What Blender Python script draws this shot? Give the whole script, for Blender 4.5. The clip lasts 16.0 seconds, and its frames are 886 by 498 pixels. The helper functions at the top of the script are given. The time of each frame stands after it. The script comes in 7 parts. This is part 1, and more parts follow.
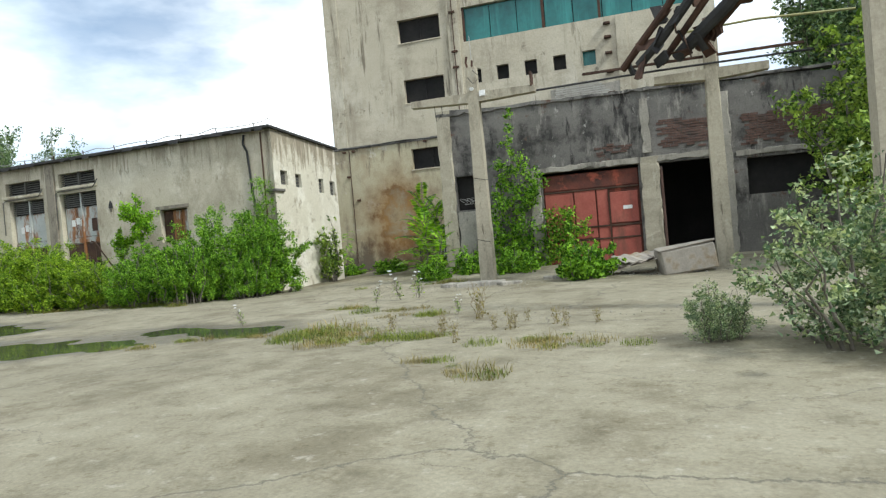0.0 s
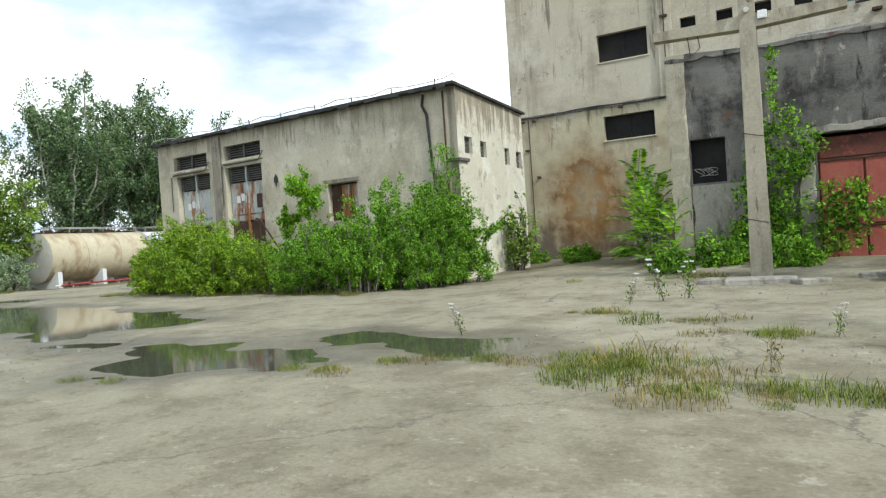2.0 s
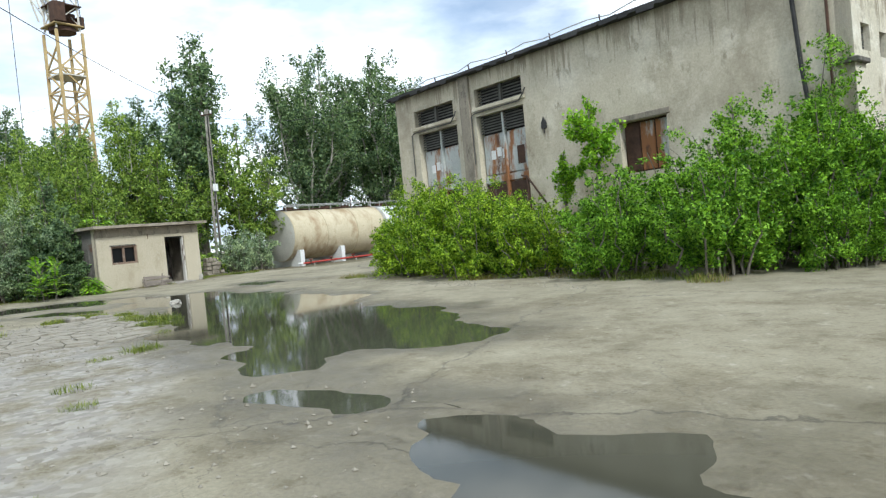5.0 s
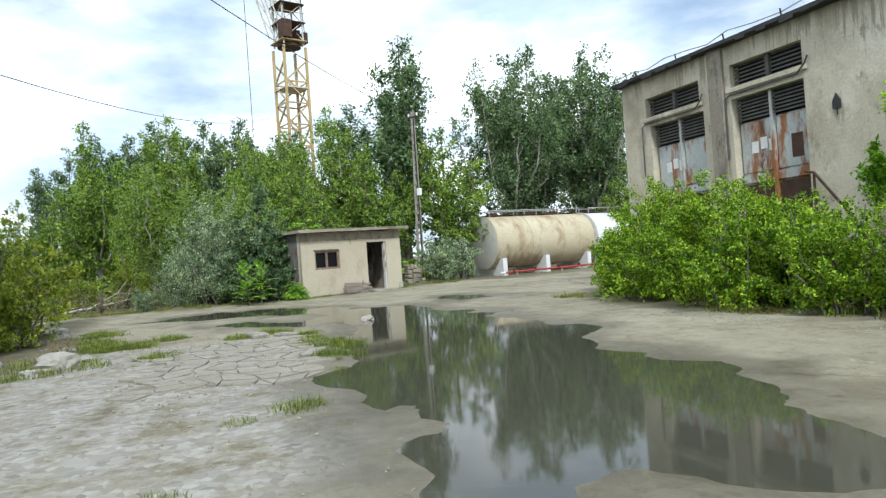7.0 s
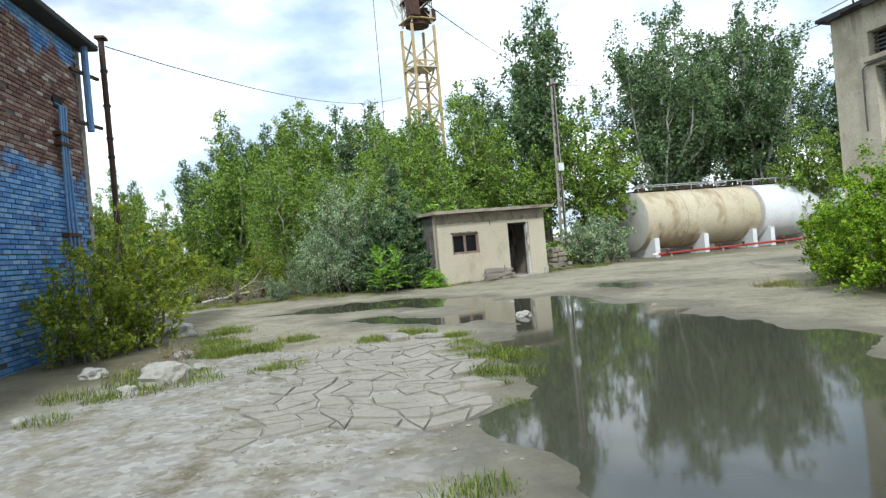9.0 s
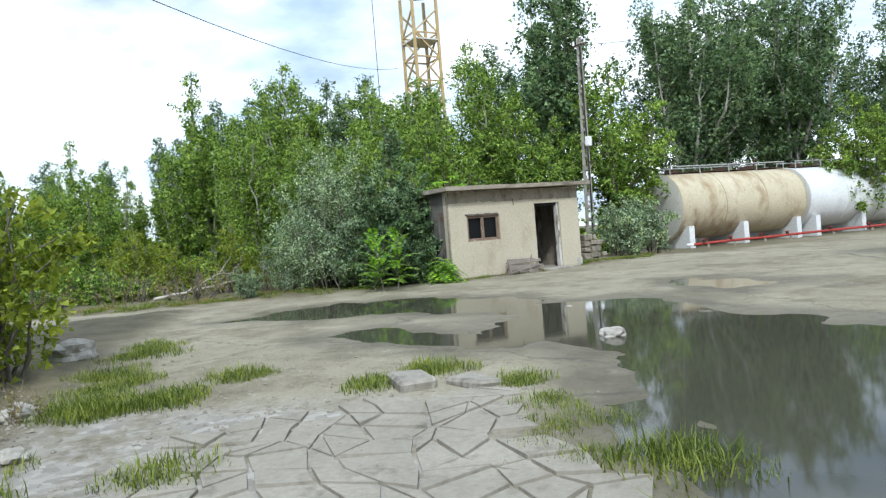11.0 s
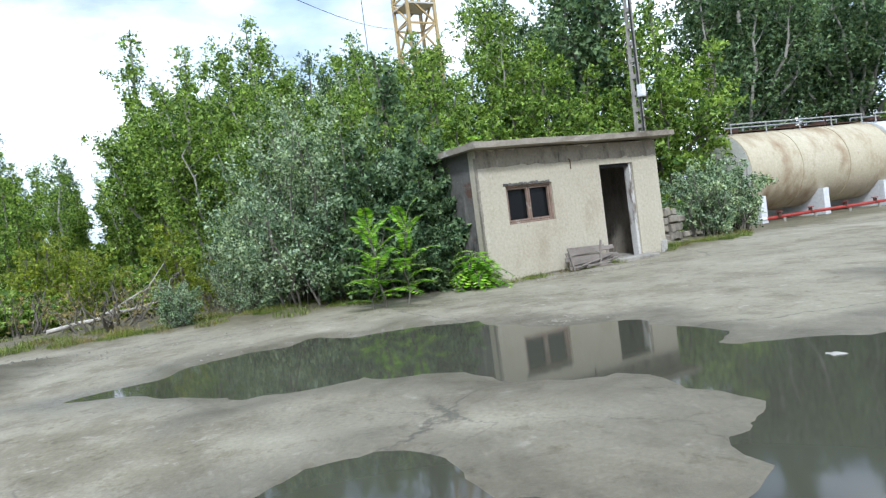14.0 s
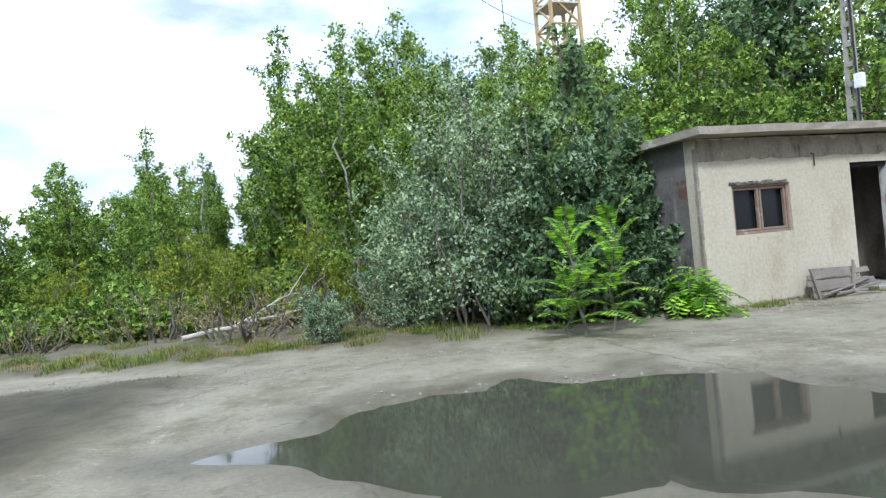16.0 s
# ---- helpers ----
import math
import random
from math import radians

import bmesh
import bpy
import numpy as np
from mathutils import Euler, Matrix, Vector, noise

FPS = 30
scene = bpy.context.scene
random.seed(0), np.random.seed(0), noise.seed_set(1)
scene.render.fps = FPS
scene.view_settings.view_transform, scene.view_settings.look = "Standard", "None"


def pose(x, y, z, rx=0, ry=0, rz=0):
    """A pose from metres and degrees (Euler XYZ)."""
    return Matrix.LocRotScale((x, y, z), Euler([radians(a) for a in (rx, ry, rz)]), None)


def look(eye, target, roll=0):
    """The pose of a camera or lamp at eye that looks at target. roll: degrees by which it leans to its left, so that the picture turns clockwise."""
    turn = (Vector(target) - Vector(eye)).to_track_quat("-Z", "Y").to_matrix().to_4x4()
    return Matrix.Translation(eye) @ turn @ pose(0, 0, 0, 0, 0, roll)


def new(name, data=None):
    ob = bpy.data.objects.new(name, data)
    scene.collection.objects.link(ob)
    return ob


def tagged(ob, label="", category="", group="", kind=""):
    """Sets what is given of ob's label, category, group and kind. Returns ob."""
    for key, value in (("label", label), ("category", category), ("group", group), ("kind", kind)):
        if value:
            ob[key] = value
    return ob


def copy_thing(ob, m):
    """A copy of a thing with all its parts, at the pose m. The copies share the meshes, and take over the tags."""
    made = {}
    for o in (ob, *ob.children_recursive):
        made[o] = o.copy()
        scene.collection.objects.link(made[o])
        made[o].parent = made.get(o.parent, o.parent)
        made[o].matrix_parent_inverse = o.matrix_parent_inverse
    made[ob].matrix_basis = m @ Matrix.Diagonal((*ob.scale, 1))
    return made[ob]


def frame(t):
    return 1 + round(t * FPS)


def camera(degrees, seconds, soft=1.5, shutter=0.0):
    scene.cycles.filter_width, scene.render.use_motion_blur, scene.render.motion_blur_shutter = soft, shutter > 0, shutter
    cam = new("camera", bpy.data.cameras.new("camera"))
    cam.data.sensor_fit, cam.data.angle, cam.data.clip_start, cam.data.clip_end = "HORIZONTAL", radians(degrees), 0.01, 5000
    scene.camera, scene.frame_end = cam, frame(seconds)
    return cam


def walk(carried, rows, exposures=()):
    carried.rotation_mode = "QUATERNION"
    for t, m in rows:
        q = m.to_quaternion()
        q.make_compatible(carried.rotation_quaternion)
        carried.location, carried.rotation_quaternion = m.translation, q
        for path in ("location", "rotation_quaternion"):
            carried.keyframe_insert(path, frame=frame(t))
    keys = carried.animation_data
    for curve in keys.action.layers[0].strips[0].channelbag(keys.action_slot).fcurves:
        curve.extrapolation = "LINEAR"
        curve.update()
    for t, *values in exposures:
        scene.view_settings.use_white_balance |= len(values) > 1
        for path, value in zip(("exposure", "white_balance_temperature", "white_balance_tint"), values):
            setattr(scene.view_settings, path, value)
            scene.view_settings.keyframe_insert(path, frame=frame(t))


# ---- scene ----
cam = camera(67.0, 16.0, soft=1.3)
# seconds, x, y, z, yaw, pitch, roll
ROWS = [
    (0.0, 1.954, 0.068, 1.327, 24.01, -0.68, 4.82),
    (0.5, 0.928, 0.885, 1.255, 26.93, -0.80, 4.89),
    (1.0, -0.076, 1.677, 1.309, 30.03, -0.86, 4.65),
    (1.5, -1.035, 2.422, 1.298, 33.05, -0.94, 3.81),
    (2.0, -1.959, 3.090, 1.278, 36.06, -0.80, 3.80),
    (2.5, -2.884, 3.665, 1.206, 38.95, -0.15, 3.87),
    (3.0, -3.860, 4.169, 1.201, 41.65, -0.09, 3.53),
    (5.5, -8.922, 6.470, 1.207, 58.47, -1.54, 5.70),
    (6.0, -9.799, 6.829, 1.182, 62.96, -1.49, 5.73),
    (6.5, -10.509, 7.073, 1.255, 66.88, -1.66, 5.82),
    (7.0, -11.083, 7.213, 1.344, 71.24, 0.41, 4.08),
    (7.5, -11.594, 7.282, 1.374, 74.93, 0.32, 6.47),
    (8.0, -12.155, 7.306, 1.392, 78.47, 0.21, 7.62),
    (8.5, -12.863, 7.310, 1.379, 80.75, 0.13, 7.54),
    (9.0, -13.797, 7.316, 1.404, 82.24, -0.24, 5.08),
    (11.5, -19.822, 7.471, 1.252, 81.56, -1.29, 4.83),
    (12.0, -21.000, 7.541, 1.262, 81.32, -0.60, 7.65),
    (12.5, -22.116, 7.622, 1.223, 81.19, -0.68, 6.02),
    (13.0, -23.152, 7.699, 1.227, 81.09, -0.57, 5.76),
    (13.5, -24.094, 7.751, 1.221, 81.16, -0.79, 5.52),
    (14.0, -24.929, 7.751, 1.159, 81.60, -1.77, 7.37),
    (14.5, -25.649, 7.667, 1.234, 83.55, -0.66, 5.51),
    (15.0, -26.271, 7.471, 1.238, 85.42, -0.90, 6.21),
    (15.5, -26.826, 7.175, 1.242, 88.54, -0.79, 4.51),
    (16.0, -27.351, 6.847, 1.201, 91.71, 0.37, 5.33),
]
walk(cam, [(t, pose(x, y, z, 90 + pitch, roll, yaw)) for t, x, y, z, yaw, pitch, roll in ROWS],
     exposures=[(0.0, -0.05, 6150, 5.0), (5.5, -0.03, 5950, 6.0), (9.0, -0.05, 5900, 6.0), (12.0, 0.03, 5650, 8.0), (16.0, 0.10, 5450, 11.0)])

# ---- world and sun ----
SUN_TO = Vector((0.81, -0.16, 0.83)).normalized()
world = bpy.data.worlds.new("sky")
scene.world = world
world.use_nodes = True
wn, wl = world.node_tree.nodes, world.node_tree.links
wn.clear()
sky = wn.new("ShaderNodeTexSky")
sky.sky_type = "NISHITA"
sky.sun_disc = False
sky.sun_elevation = math.asin(SUN_TO.z)
sky.sun_rotation = math.atan2(SUN_TO.x, SUN_TO.y)
sky.dust_density = 2.0
sky_bg = wn.new("ShaderNodeBackground")
sky_bg.inputs["Strength"].default_value = 0.15
cloud_bg = wn.new("ShaderNodeBackground")
cloud_bg.inputs["Strength"].default_value = 1.68
tc = wn.new("ShaderNodeTexCoord")
mp = wn.new("ShaderNodeMapping")
mp.inputs["Scale"].default_value = (1.0, 1.0, 2.6)
mp.inputs["Location"].default_value = (0.35, 0.2, 0.1)
cn = wn.new("ShaderNodeTexNoise")
cn.inputs["Scale"].default_value = 2.1
cn.inputs["Detail"].default_value = 7.0
cn.inputs["Roughness"].default_value = 0.55
cr = wn.new("ShaderNodeValToRGB")
cr.color_ramp.elements[0].position = 0.36
cr.color_ramp.elements[0].color = (0.3, 0.3, 0.3, 1)
cr.color_ramp.elements[1].position = 0.54
cn2 = wn.new("ShaderNodeTexNoise")
cn2.inputs["Scale"].default_value = 3.4
cn2.inputs["Detail"].default_value = 5.0
cr2 = wn.new("ShaderNodeValToRGB")
cr2.color_ramp.elements[0].position = 0.35
cr2.color_ramp.elements[0].color = (0.50, 0.585, 0.70, 1)
cr2.color_ramp.elements[1].position = 0.60
cr2.color_ramp.elements[1].color = (1.05, 1.05, 1.04, 1)
mixw = wn.new("ShaderNodeMixShader")
wout = wn.new("ShaderNodeOutputWorld")
wl.new(tc.outputs["Generated"], mp.inputs["Vector"])
wl.new(mp.outputs["Vector"], cn.inputs["Vector"])
wl.new(mp.outputs["Vector"], cn2.inputs["Vector"])
wl.new(cn.outputs["Fac"], cr.inputs["Fac"])
wl.new(cn2.outputs["Fac"], cr2.inputs["Fac"])
wl.new(cr2.outputs["Color"], cloud_bg.inputs["Color"])
wl.new(sky.outputs["Color"], sky_bg.inputs["Color"])
wl.new(cr.outputs["Color"], mixw.inputs["Fac"])
wl.new(sky_bg.outputs["Background"], mixw.inputs[1])
wl.new(cloud_bg.outputs["Background"], mixw.inputs[2])
wl.new(mixw.outputs["Shader"], wout.inputs["Surface"])

sun_data = bpy.data.lights.new("sun", "SUN")
sun_data.energy = 3.3
sun_data.angle = radians(7.0)
sun_data.color = (1.0, 0.965, 0.90)
sun = new("sun", sun_data)
sun.matrix_world = look((0, 0, 40), tuple(Vector((0, 0, 40)) - SUN_TO))


# ---- materials ----
def node_mat(name):
    m = bpy.data.materials.new(name)
    m.use_nodes = True
    n, l = m.node_tree.nodes, m.node_tree.links
    return m, n, l, n["Principled BSDF"]


def noise_node(n, l, vec, scale, detail=5.0, rough=0.6):
    t = n.new("ShaderNodeTexNoise")
    t.inputs["Scale"].default_value = scale
    t.inputs["Detail"].default_value = detail
    t.inputs["Roughness"].default_value = rough
    l.new(vec, t.inputs["Vector"])
    return t.outputs["Fac"]


def ramp_node(n, l, fac, stops):
    r = n.new("ShaderNodeValToRGB")
    e = r.color_ramp.elements
    while len(e) < len(stops):
        e.new(0.5)
    for k, (p, c) in enumerate(stops):
        e[k].position = p
        e[k].color = (*c, 1) if len(c) == 3 else c
    l.new(fac, r.inputs["Fac"])
    return r.outputs["Color"]


def mix_node(n, l, fac, a, b, kind="MIX"):
    x = n.new("ShaderNodeMix")
    x.data_type = "RGBA"
    x.blend_type = kind
    for sock, v in ((x.inputs[0], fac), (x.inputs[6], a), (x.inputs[7], b)):
        if isinstance(v, (int, float)):
            sock.default_value = v
        elif isinstance(v, tuple):
            sock.default_value = (*v, 1) if len(v) == 3 else v
        else:
            l.new(v, sock)
    return x.outputs[2]


def coord(n, l, scale=(1, 1, 1), kind="Object"):
    t = n.new("ShaderNodeTexCoord")
    m = n.new("ShaderNodeMapping")
    m.inputs["Scale"].default_value = scale
    l.new(t.outputs[kind], m.inputs["Vector"])
    return m.outputs["Vector"]


def bump_node(n, l, bsdf, height, strength=0.3, dist=0.02):
    b = n.new("ShaderNodeBump")
    b.inputs["Strength"].default_value = strength
    b.inputs["Distance"].default_value = dist
    l.new(height, b.inputs["Height"])
    l.new(b.outputs["Normal"], bsdf.inputs["Normal"])


def surface(name, a, b, big=0.6, fine=14.0, rough=0.85, bump=0.25, metal=0.0, stain=None, stain_at=(0.55, 0.68), stain_scale=(1.2, 1.2, 1.2),
            spec=0.3, stain2=None, stain2_at=(0.6, 0.7), stain2_scale=(0.5, 0.5, 0.5), bump_dist=0.01):
    """A weathered surface: two base tones over a broad noise, fine grain, up to two kinds of stain, and relief."""
    m, n, l, p = node_mat(name)
    v = coord(n, l)
    broad = noise_node(n, l, v, big, 6, 0.65)
    grain = noise_node(n, l, v, fine, 4, 0.7)
    col = ramp_node(n, l, broad, [(0.3, a), (0.7, b)])
    g = ramp_node(n, l, grain, [(0.25, (0.8, 0.8, 0.8)), (0.75, (1.12, 1.12, 1.12))])
    col = mix_node(n, l, 1.0, col, g, "MULTIPLY")
    for s, at, sc in ((stain, stain_at, stain_scale), (stain2, stain2_at, stain2_scale)):
        if s:
            f = noise_node(n, l, coord(n, l, sc), 1.0, 8, 0.68)
            f = ramp_node(n, l, f, [(at[0], (0, 0, 0)), (at[1], (1, 1, 1))])
            col = mix_node(n, l, f, col, s)
    l.new(col, p.inputs["Base Color"])
    p.inputs["Roughness"].default_value = rough
    p.inputs["Metallic"].default_value = metal
    p.inputs["Specular IOR Level"].default_value = spec
    bump_node(n, l, p, grain, bump, bump_dist)
    return m


def weathered(name, a, b, layers, big=0.45, fine=18.0, rough=0.92, bump=0.35, bump_dist=0.012, shift=0.0):
    """An old plastered wall: two base tones, grain, and layers of stains (colour, ramp start, ramp end, scale, rise) laid over one another.
    rise = (height, slope) lets a stain grow towards that height, as rain streaks do below a leaking roof."""
    m, n, l, p = node_mat(name)
    v = coord(n, l)
    sep = n.new("ShaderNodeSeparateXYZ")
    l.new(v, sep.inputs[0])
    broad = noise_node(n, l, v, big, 7, 0.7)
    grain = noise_node(n, l, v, fine, 6, 0.75)
    col = ramp_node(n, l, broad, [(0.32, a), (0.68, b)])
    hgt = grain
    for k, (c, lo, hi, sc, rise) in enumerate(layers):
        mp_ = n.new("ShaderNodeMapping")
        mp_.inputs["Scale"].default_value = sc
        mp_.inputs["Location"].default_value = (3.7 * k + shift, 1.9 * k, 5.3 * k)
        l.new(v, mp_.inputs["Vector"])
        f = noise_node(n, l, mp_.outputs["Vector"], 1.0, 9, 0.72)
        if rise:
            ma = n.new("ShaderNodeMath")
            ma.operation = "MULTIPLY_ADD"
            ma.inputs[1].default_value = rise[1]
            ma.inputs[2].default_value = -rise[0] * rise[1]
            l.new(sep.outputs["Z"], ma.inputs[0])
            mi = n.new("ShaderNodeMath")
            mi.operation = "MINIMUM"
            mi.inputs[1].default_value = 0.25
            l.new(ma.outputs[0], mi.inputs[0])
            ad = n.new("ShaderNodeMath")
            ad.operation = "ADD"
            l.new(mi.outputs[0], ad.inputs[0])
            l.new(f, ad.inputs[1])
            f = ad.outputs[0]
        f = ramp_node(n, l, f, [(lo, (0, 0, 0)), (hi, (1, 1, 1))])
        col = mix_node(n, l, f, col, c)
    g = ramp_node(n, l, grain, [(0.28, (0.74, 0.74, 0.74)), (0.72, (1.12, 1.12, 1.12))])
    col = mix_node(n, l, 1.0, col, g, "MULTIPLY")
    l.new(col, p.inputs["Base Color"])
    p.inputs["Roughness"].default_value = rough
    p.inputs["Specular IOR Level"].default_value = 0.25
    bump_node(n, l, p, hgt, bump, bump_dist)
    return m


def leaf_mat(name, dark, light, back=0.35):
    m, n, l, p = node_mat(name)
    geo = n.new("ShaderNodeNewGeometry")
    col = ramp_node(n, l, geo.outputs["Random Per Island"], [(0.0, tuple(c * 0.8 for c in dark)), (0.25, dark), (0.72, light), (1.0, tuple(min(1, c * 1.22) for c in light))])
    v = coord(n, l)
    f = noise_node(n, l, v, 0.9, 3)
    g = ramp_node(n, l, f, [(0.3, (0.72, 0.78, 0.75)), (0.7, (1.2, 1.15, 1.05))])
    col = mix_node(n, l, 1.0, col, g, "MULTIPLY")
    # sprays of younger and older leaves
    spray = noise_node(n, l, v, 4.2, 2)
    col = mix_node(n, l, 1.0, col, ramp_node(n, l, spray, [(0.36, (0.80, 0.84, 0.84)), (0.64, (1.30, 1.24, 1.06))]), "MULTIPLY")
    l.new(col, p.inputs["Base Color"])
    p.inputs["Roughness"].default_value = 0.55
    p.inputs["Specular IOR Level"].default_value = 0.22
    tr = n.new("ShaderNodeBsdfTranslucent")
    warm = mix_node(n, l, 1.0, col, (1.25, 1.2, 0.6), "MULTIPLY")
    l.new(warm, tr.inputs["Color"])
    mx = n.new("ShaderNodeMixShader")
    mx.inputs[0].default_value = back
    l.new(p.outputs["BSDF"], mx.inputs[1])
    l.new(tr.outputs["BSDF"], mx.inputs[2])
    l.new(mx.outputs["Shader"], n["Material Output"].inputs["Surface"])
    return m


PLASTER = weathered("old_plaster", (0.50, 0.45, 0.34), (0.61, 0.56, 0.44),
                    [((0.37, 0.325, 0.24), 0.46, 0.62, (0.42, 0.42, 0.34), None), ((0.66, 0.615, 0.50), 0.53, 0.64, (0.7, 0.7, 0.6), None), ((0.36, 0.32, 0.235), 0.54, 0.74, (1.2, 1.2, 0.24), (5.5, 0.16)),
                     ((0.32, 0.28, 0.205), 0.58, 0.68, (2.4, 2.4, 1.2), None), ((0.32, 0.28, 0.21), 0.57, 0.64, (5.0, 5.0, 0.4), (5.2, 0.10)), ((0.30, 0.26, 0.19), 0.54, 0.68, (1.0, 1.0, 0.8), (1.6, -0.10))])
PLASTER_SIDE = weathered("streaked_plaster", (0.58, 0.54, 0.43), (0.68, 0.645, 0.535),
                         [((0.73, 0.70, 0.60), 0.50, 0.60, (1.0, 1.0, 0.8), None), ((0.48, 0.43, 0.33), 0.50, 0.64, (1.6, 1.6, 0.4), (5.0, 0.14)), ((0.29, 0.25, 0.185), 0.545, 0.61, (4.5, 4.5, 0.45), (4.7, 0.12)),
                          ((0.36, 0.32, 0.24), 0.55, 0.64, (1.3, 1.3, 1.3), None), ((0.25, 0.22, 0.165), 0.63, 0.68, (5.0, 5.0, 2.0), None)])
TOWER_PLASTER = weathered("tower_plaster", (0.48, 0.43, 0.325), (0.585, 0.535, 0.42),
                          [((0.385, 0.34, 0.255), 0.47, 0.62, (0.30, 0.30, 0.4), None), ((0.62, 0.58, 0.48), 0.54, 0.66, (0.35, 0.35, 0.22), None), ((0.31, 0.27, 0.20), 0.55, 0.74, (0.8, 0.8, 0.12), None),
                           ((0.22, 0.19, 0.14), 0.58, 0.66, (2.2, 2.2, 0.22), None), ((0.23, 0.20, 0.15), 0.62, 0.68, (1.4, 1.4, 1.4), None)], big=0.3)
TOWER_LOW = weathered("stained_plaster", (0.44, 0.395, 0.265), (0.52, 0.475, 0.335),
                      [((0.37, 0.305, 0.20), 0.48, 0.62, (0.45, 0.45, 0.35), None), ((0.28, 0.235, 0.17), 0.53, 0.66, (0.9, 0.9, 0.35), None), ((0.19, 0.155, 0.11), 0.56, 0.66, (2.0, 2.0, 0.35), (6.0, 0.08)), ((0.55, 0.51, 0.41), 0.58, 0.66, (1.2, 1.2, 1.2), None),
                       ((0.15, 0.13, 0.10), 0.50, 0.66, (1.1, 1.1, 0.7), (1.6, -0.12))])
# soot on the annex and ledges; painted shade on the hut's side and back
SOOT_SHADE = weathered("soot_shade_concrete", (0.11, 0.104, 0.096), (0.225, 0.213, 0.193),
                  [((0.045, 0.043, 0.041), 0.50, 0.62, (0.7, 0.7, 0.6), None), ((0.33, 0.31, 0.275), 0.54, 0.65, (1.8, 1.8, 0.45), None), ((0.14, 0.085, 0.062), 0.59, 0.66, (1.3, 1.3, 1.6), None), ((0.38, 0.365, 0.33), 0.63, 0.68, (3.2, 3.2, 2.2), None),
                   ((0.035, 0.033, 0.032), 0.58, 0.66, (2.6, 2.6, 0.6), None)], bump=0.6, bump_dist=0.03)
PALE_CONCRETE = weathered("pale_concrete", (0.275, 0.258, 0.217), (0.380, 0.354, 0.304),
                          [((0.162, 0.149, 0.128), 0.52, 0.64, (1.6, 1.6, 0.5), None), ((0.475, 0.446, 0.383), 0.59, 0.66, (2.6, 2.6, 1.6), None), ((0.085, 0.078, 0.070), 0.61, 0.68, (2.2, 2.2, 1.2), None)], big=1.0, bump=0.5)
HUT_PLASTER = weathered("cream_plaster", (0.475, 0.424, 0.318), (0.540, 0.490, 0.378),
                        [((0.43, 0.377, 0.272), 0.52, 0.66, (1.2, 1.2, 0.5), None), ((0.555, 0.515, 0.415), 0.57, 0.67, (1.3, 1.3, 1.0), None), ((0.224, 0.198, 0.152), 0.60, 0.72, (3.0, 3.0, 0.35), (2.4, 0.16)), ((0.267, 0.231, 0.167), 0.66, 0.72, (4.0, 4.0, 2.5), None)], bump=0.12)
# dirty plaster, which also paints the eave shade on the hut
HUT_DIRT_SHADE = weathered("dirt_shade_plaster", (0.246, 0.217, 0.173), (0.332, 0.295, 0.232),
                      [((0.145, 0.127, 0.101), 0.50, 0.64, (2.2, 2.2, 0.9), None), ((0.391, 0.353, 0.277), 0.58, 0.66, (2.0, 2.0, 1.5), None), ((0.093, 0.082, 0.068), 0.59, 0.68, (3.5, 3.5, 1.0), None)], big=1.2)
POLE = weathered("pole_concrete", (0.353, 0.320, 0.242), (0.437, 0.396, 0.307),
                 [((0.233, 0.207, 0.156), 0.52, 0.66, (2.0, 2.0, 0.5), None), ((0.502, 0.468, 0.377), 0.58, 0.66, (3.0, 3.0, 1.5), None), ((0.149, 0.131, 0.098), 0.62, 0.68, (4.0, 4.0, 0.8), None)], big=1.0, bump=0.5)
# near-black tone that paints the shade of rooms, windows and other openings
SHADE_BLACK = surface("painted_shade_black", (0.012, 0.012, 0.013), (0.03, 0.028, 0.026), 0.8, 8, 0.95, 0.2)
ROOF_FELT = surface("roof_felt", (0.03, 0.03, 0.032), (0.07, 0.068, 0.065), 0.9, 18, 0.9, 0.5)
RUST = surface("rust", (0.05, 0.03, 0.022), (0.11, 0.06, 0.04), 2.5, 30, 0.85, 0.4, stain=(0.05, 0.03, 0.022), stain_at=(0.5, 0.65), stain_scale=(3, 3, 3))
RUSTY_PAINT = surface("rusty_pale_paint", (0.38, 0.41, 0.40), (0.52, 0.53, 0.50), 1.5, 24, 0.7, 0.3, stain=(0.27, 0.12, 0.05), stain_at=(0.47, 0.56), stain_scale=(1.6, 1.6, 0.5),
                      stain2=(0.12, 0.06, 0.035), stain2_at=(0.56, 0.64), stain2_scale=(3.0, 3.0, 1.2))
LOUVRE = surface("louvre_metal", (0.06, 0.06, 0.055), (0.12, 0.115, 0.10), 2.5, 20, 0.7, 0.2)
RED_PAINT = surface("faded_red_paint", (0.31, 0.078, 0.06), (0.41, 0.125, 0.092), 1.2, 18, 0.7, 0.25, stain=(0.14, 0.07, 0.05), stain_at=(0.55, 0.72), stain_scale=(1.4, 1.4, 0.4))
BURNT_PAINT = surface("scorched_paint", (0.06, 0.035, 0.03), (0.20, 0.06, 0.04), 1.4, 18, 0.85, 0.3, stain=(0.38, 0.10, 0.06), stain_at=(0.56, 0.64), stain_scale=(1.1, 1.1, 1.1))
TEAL = surface("teal_glazing", (0.012, 0.10, 0.10), (0.03, 0.20, 0.19), 0.5, 6, 0.35, 0.08, stain=(0.05, 0.28, 0.26), stain_at=(0.5, 0.7), stain_scale=(1.6, 1.6, 0.12), spec=0.5)
WHITE_PAINT = surface("white_tank_paint", (0.62, 0.63, 0.63), (0.74, 0.75, 0.75), 0.5, 10, 0.45, 0.05, stain=(0.40, 0.40, 0.38), stain_at=(0.62, 0.8), stain_scale=(0.8, 0.8, 0.8))
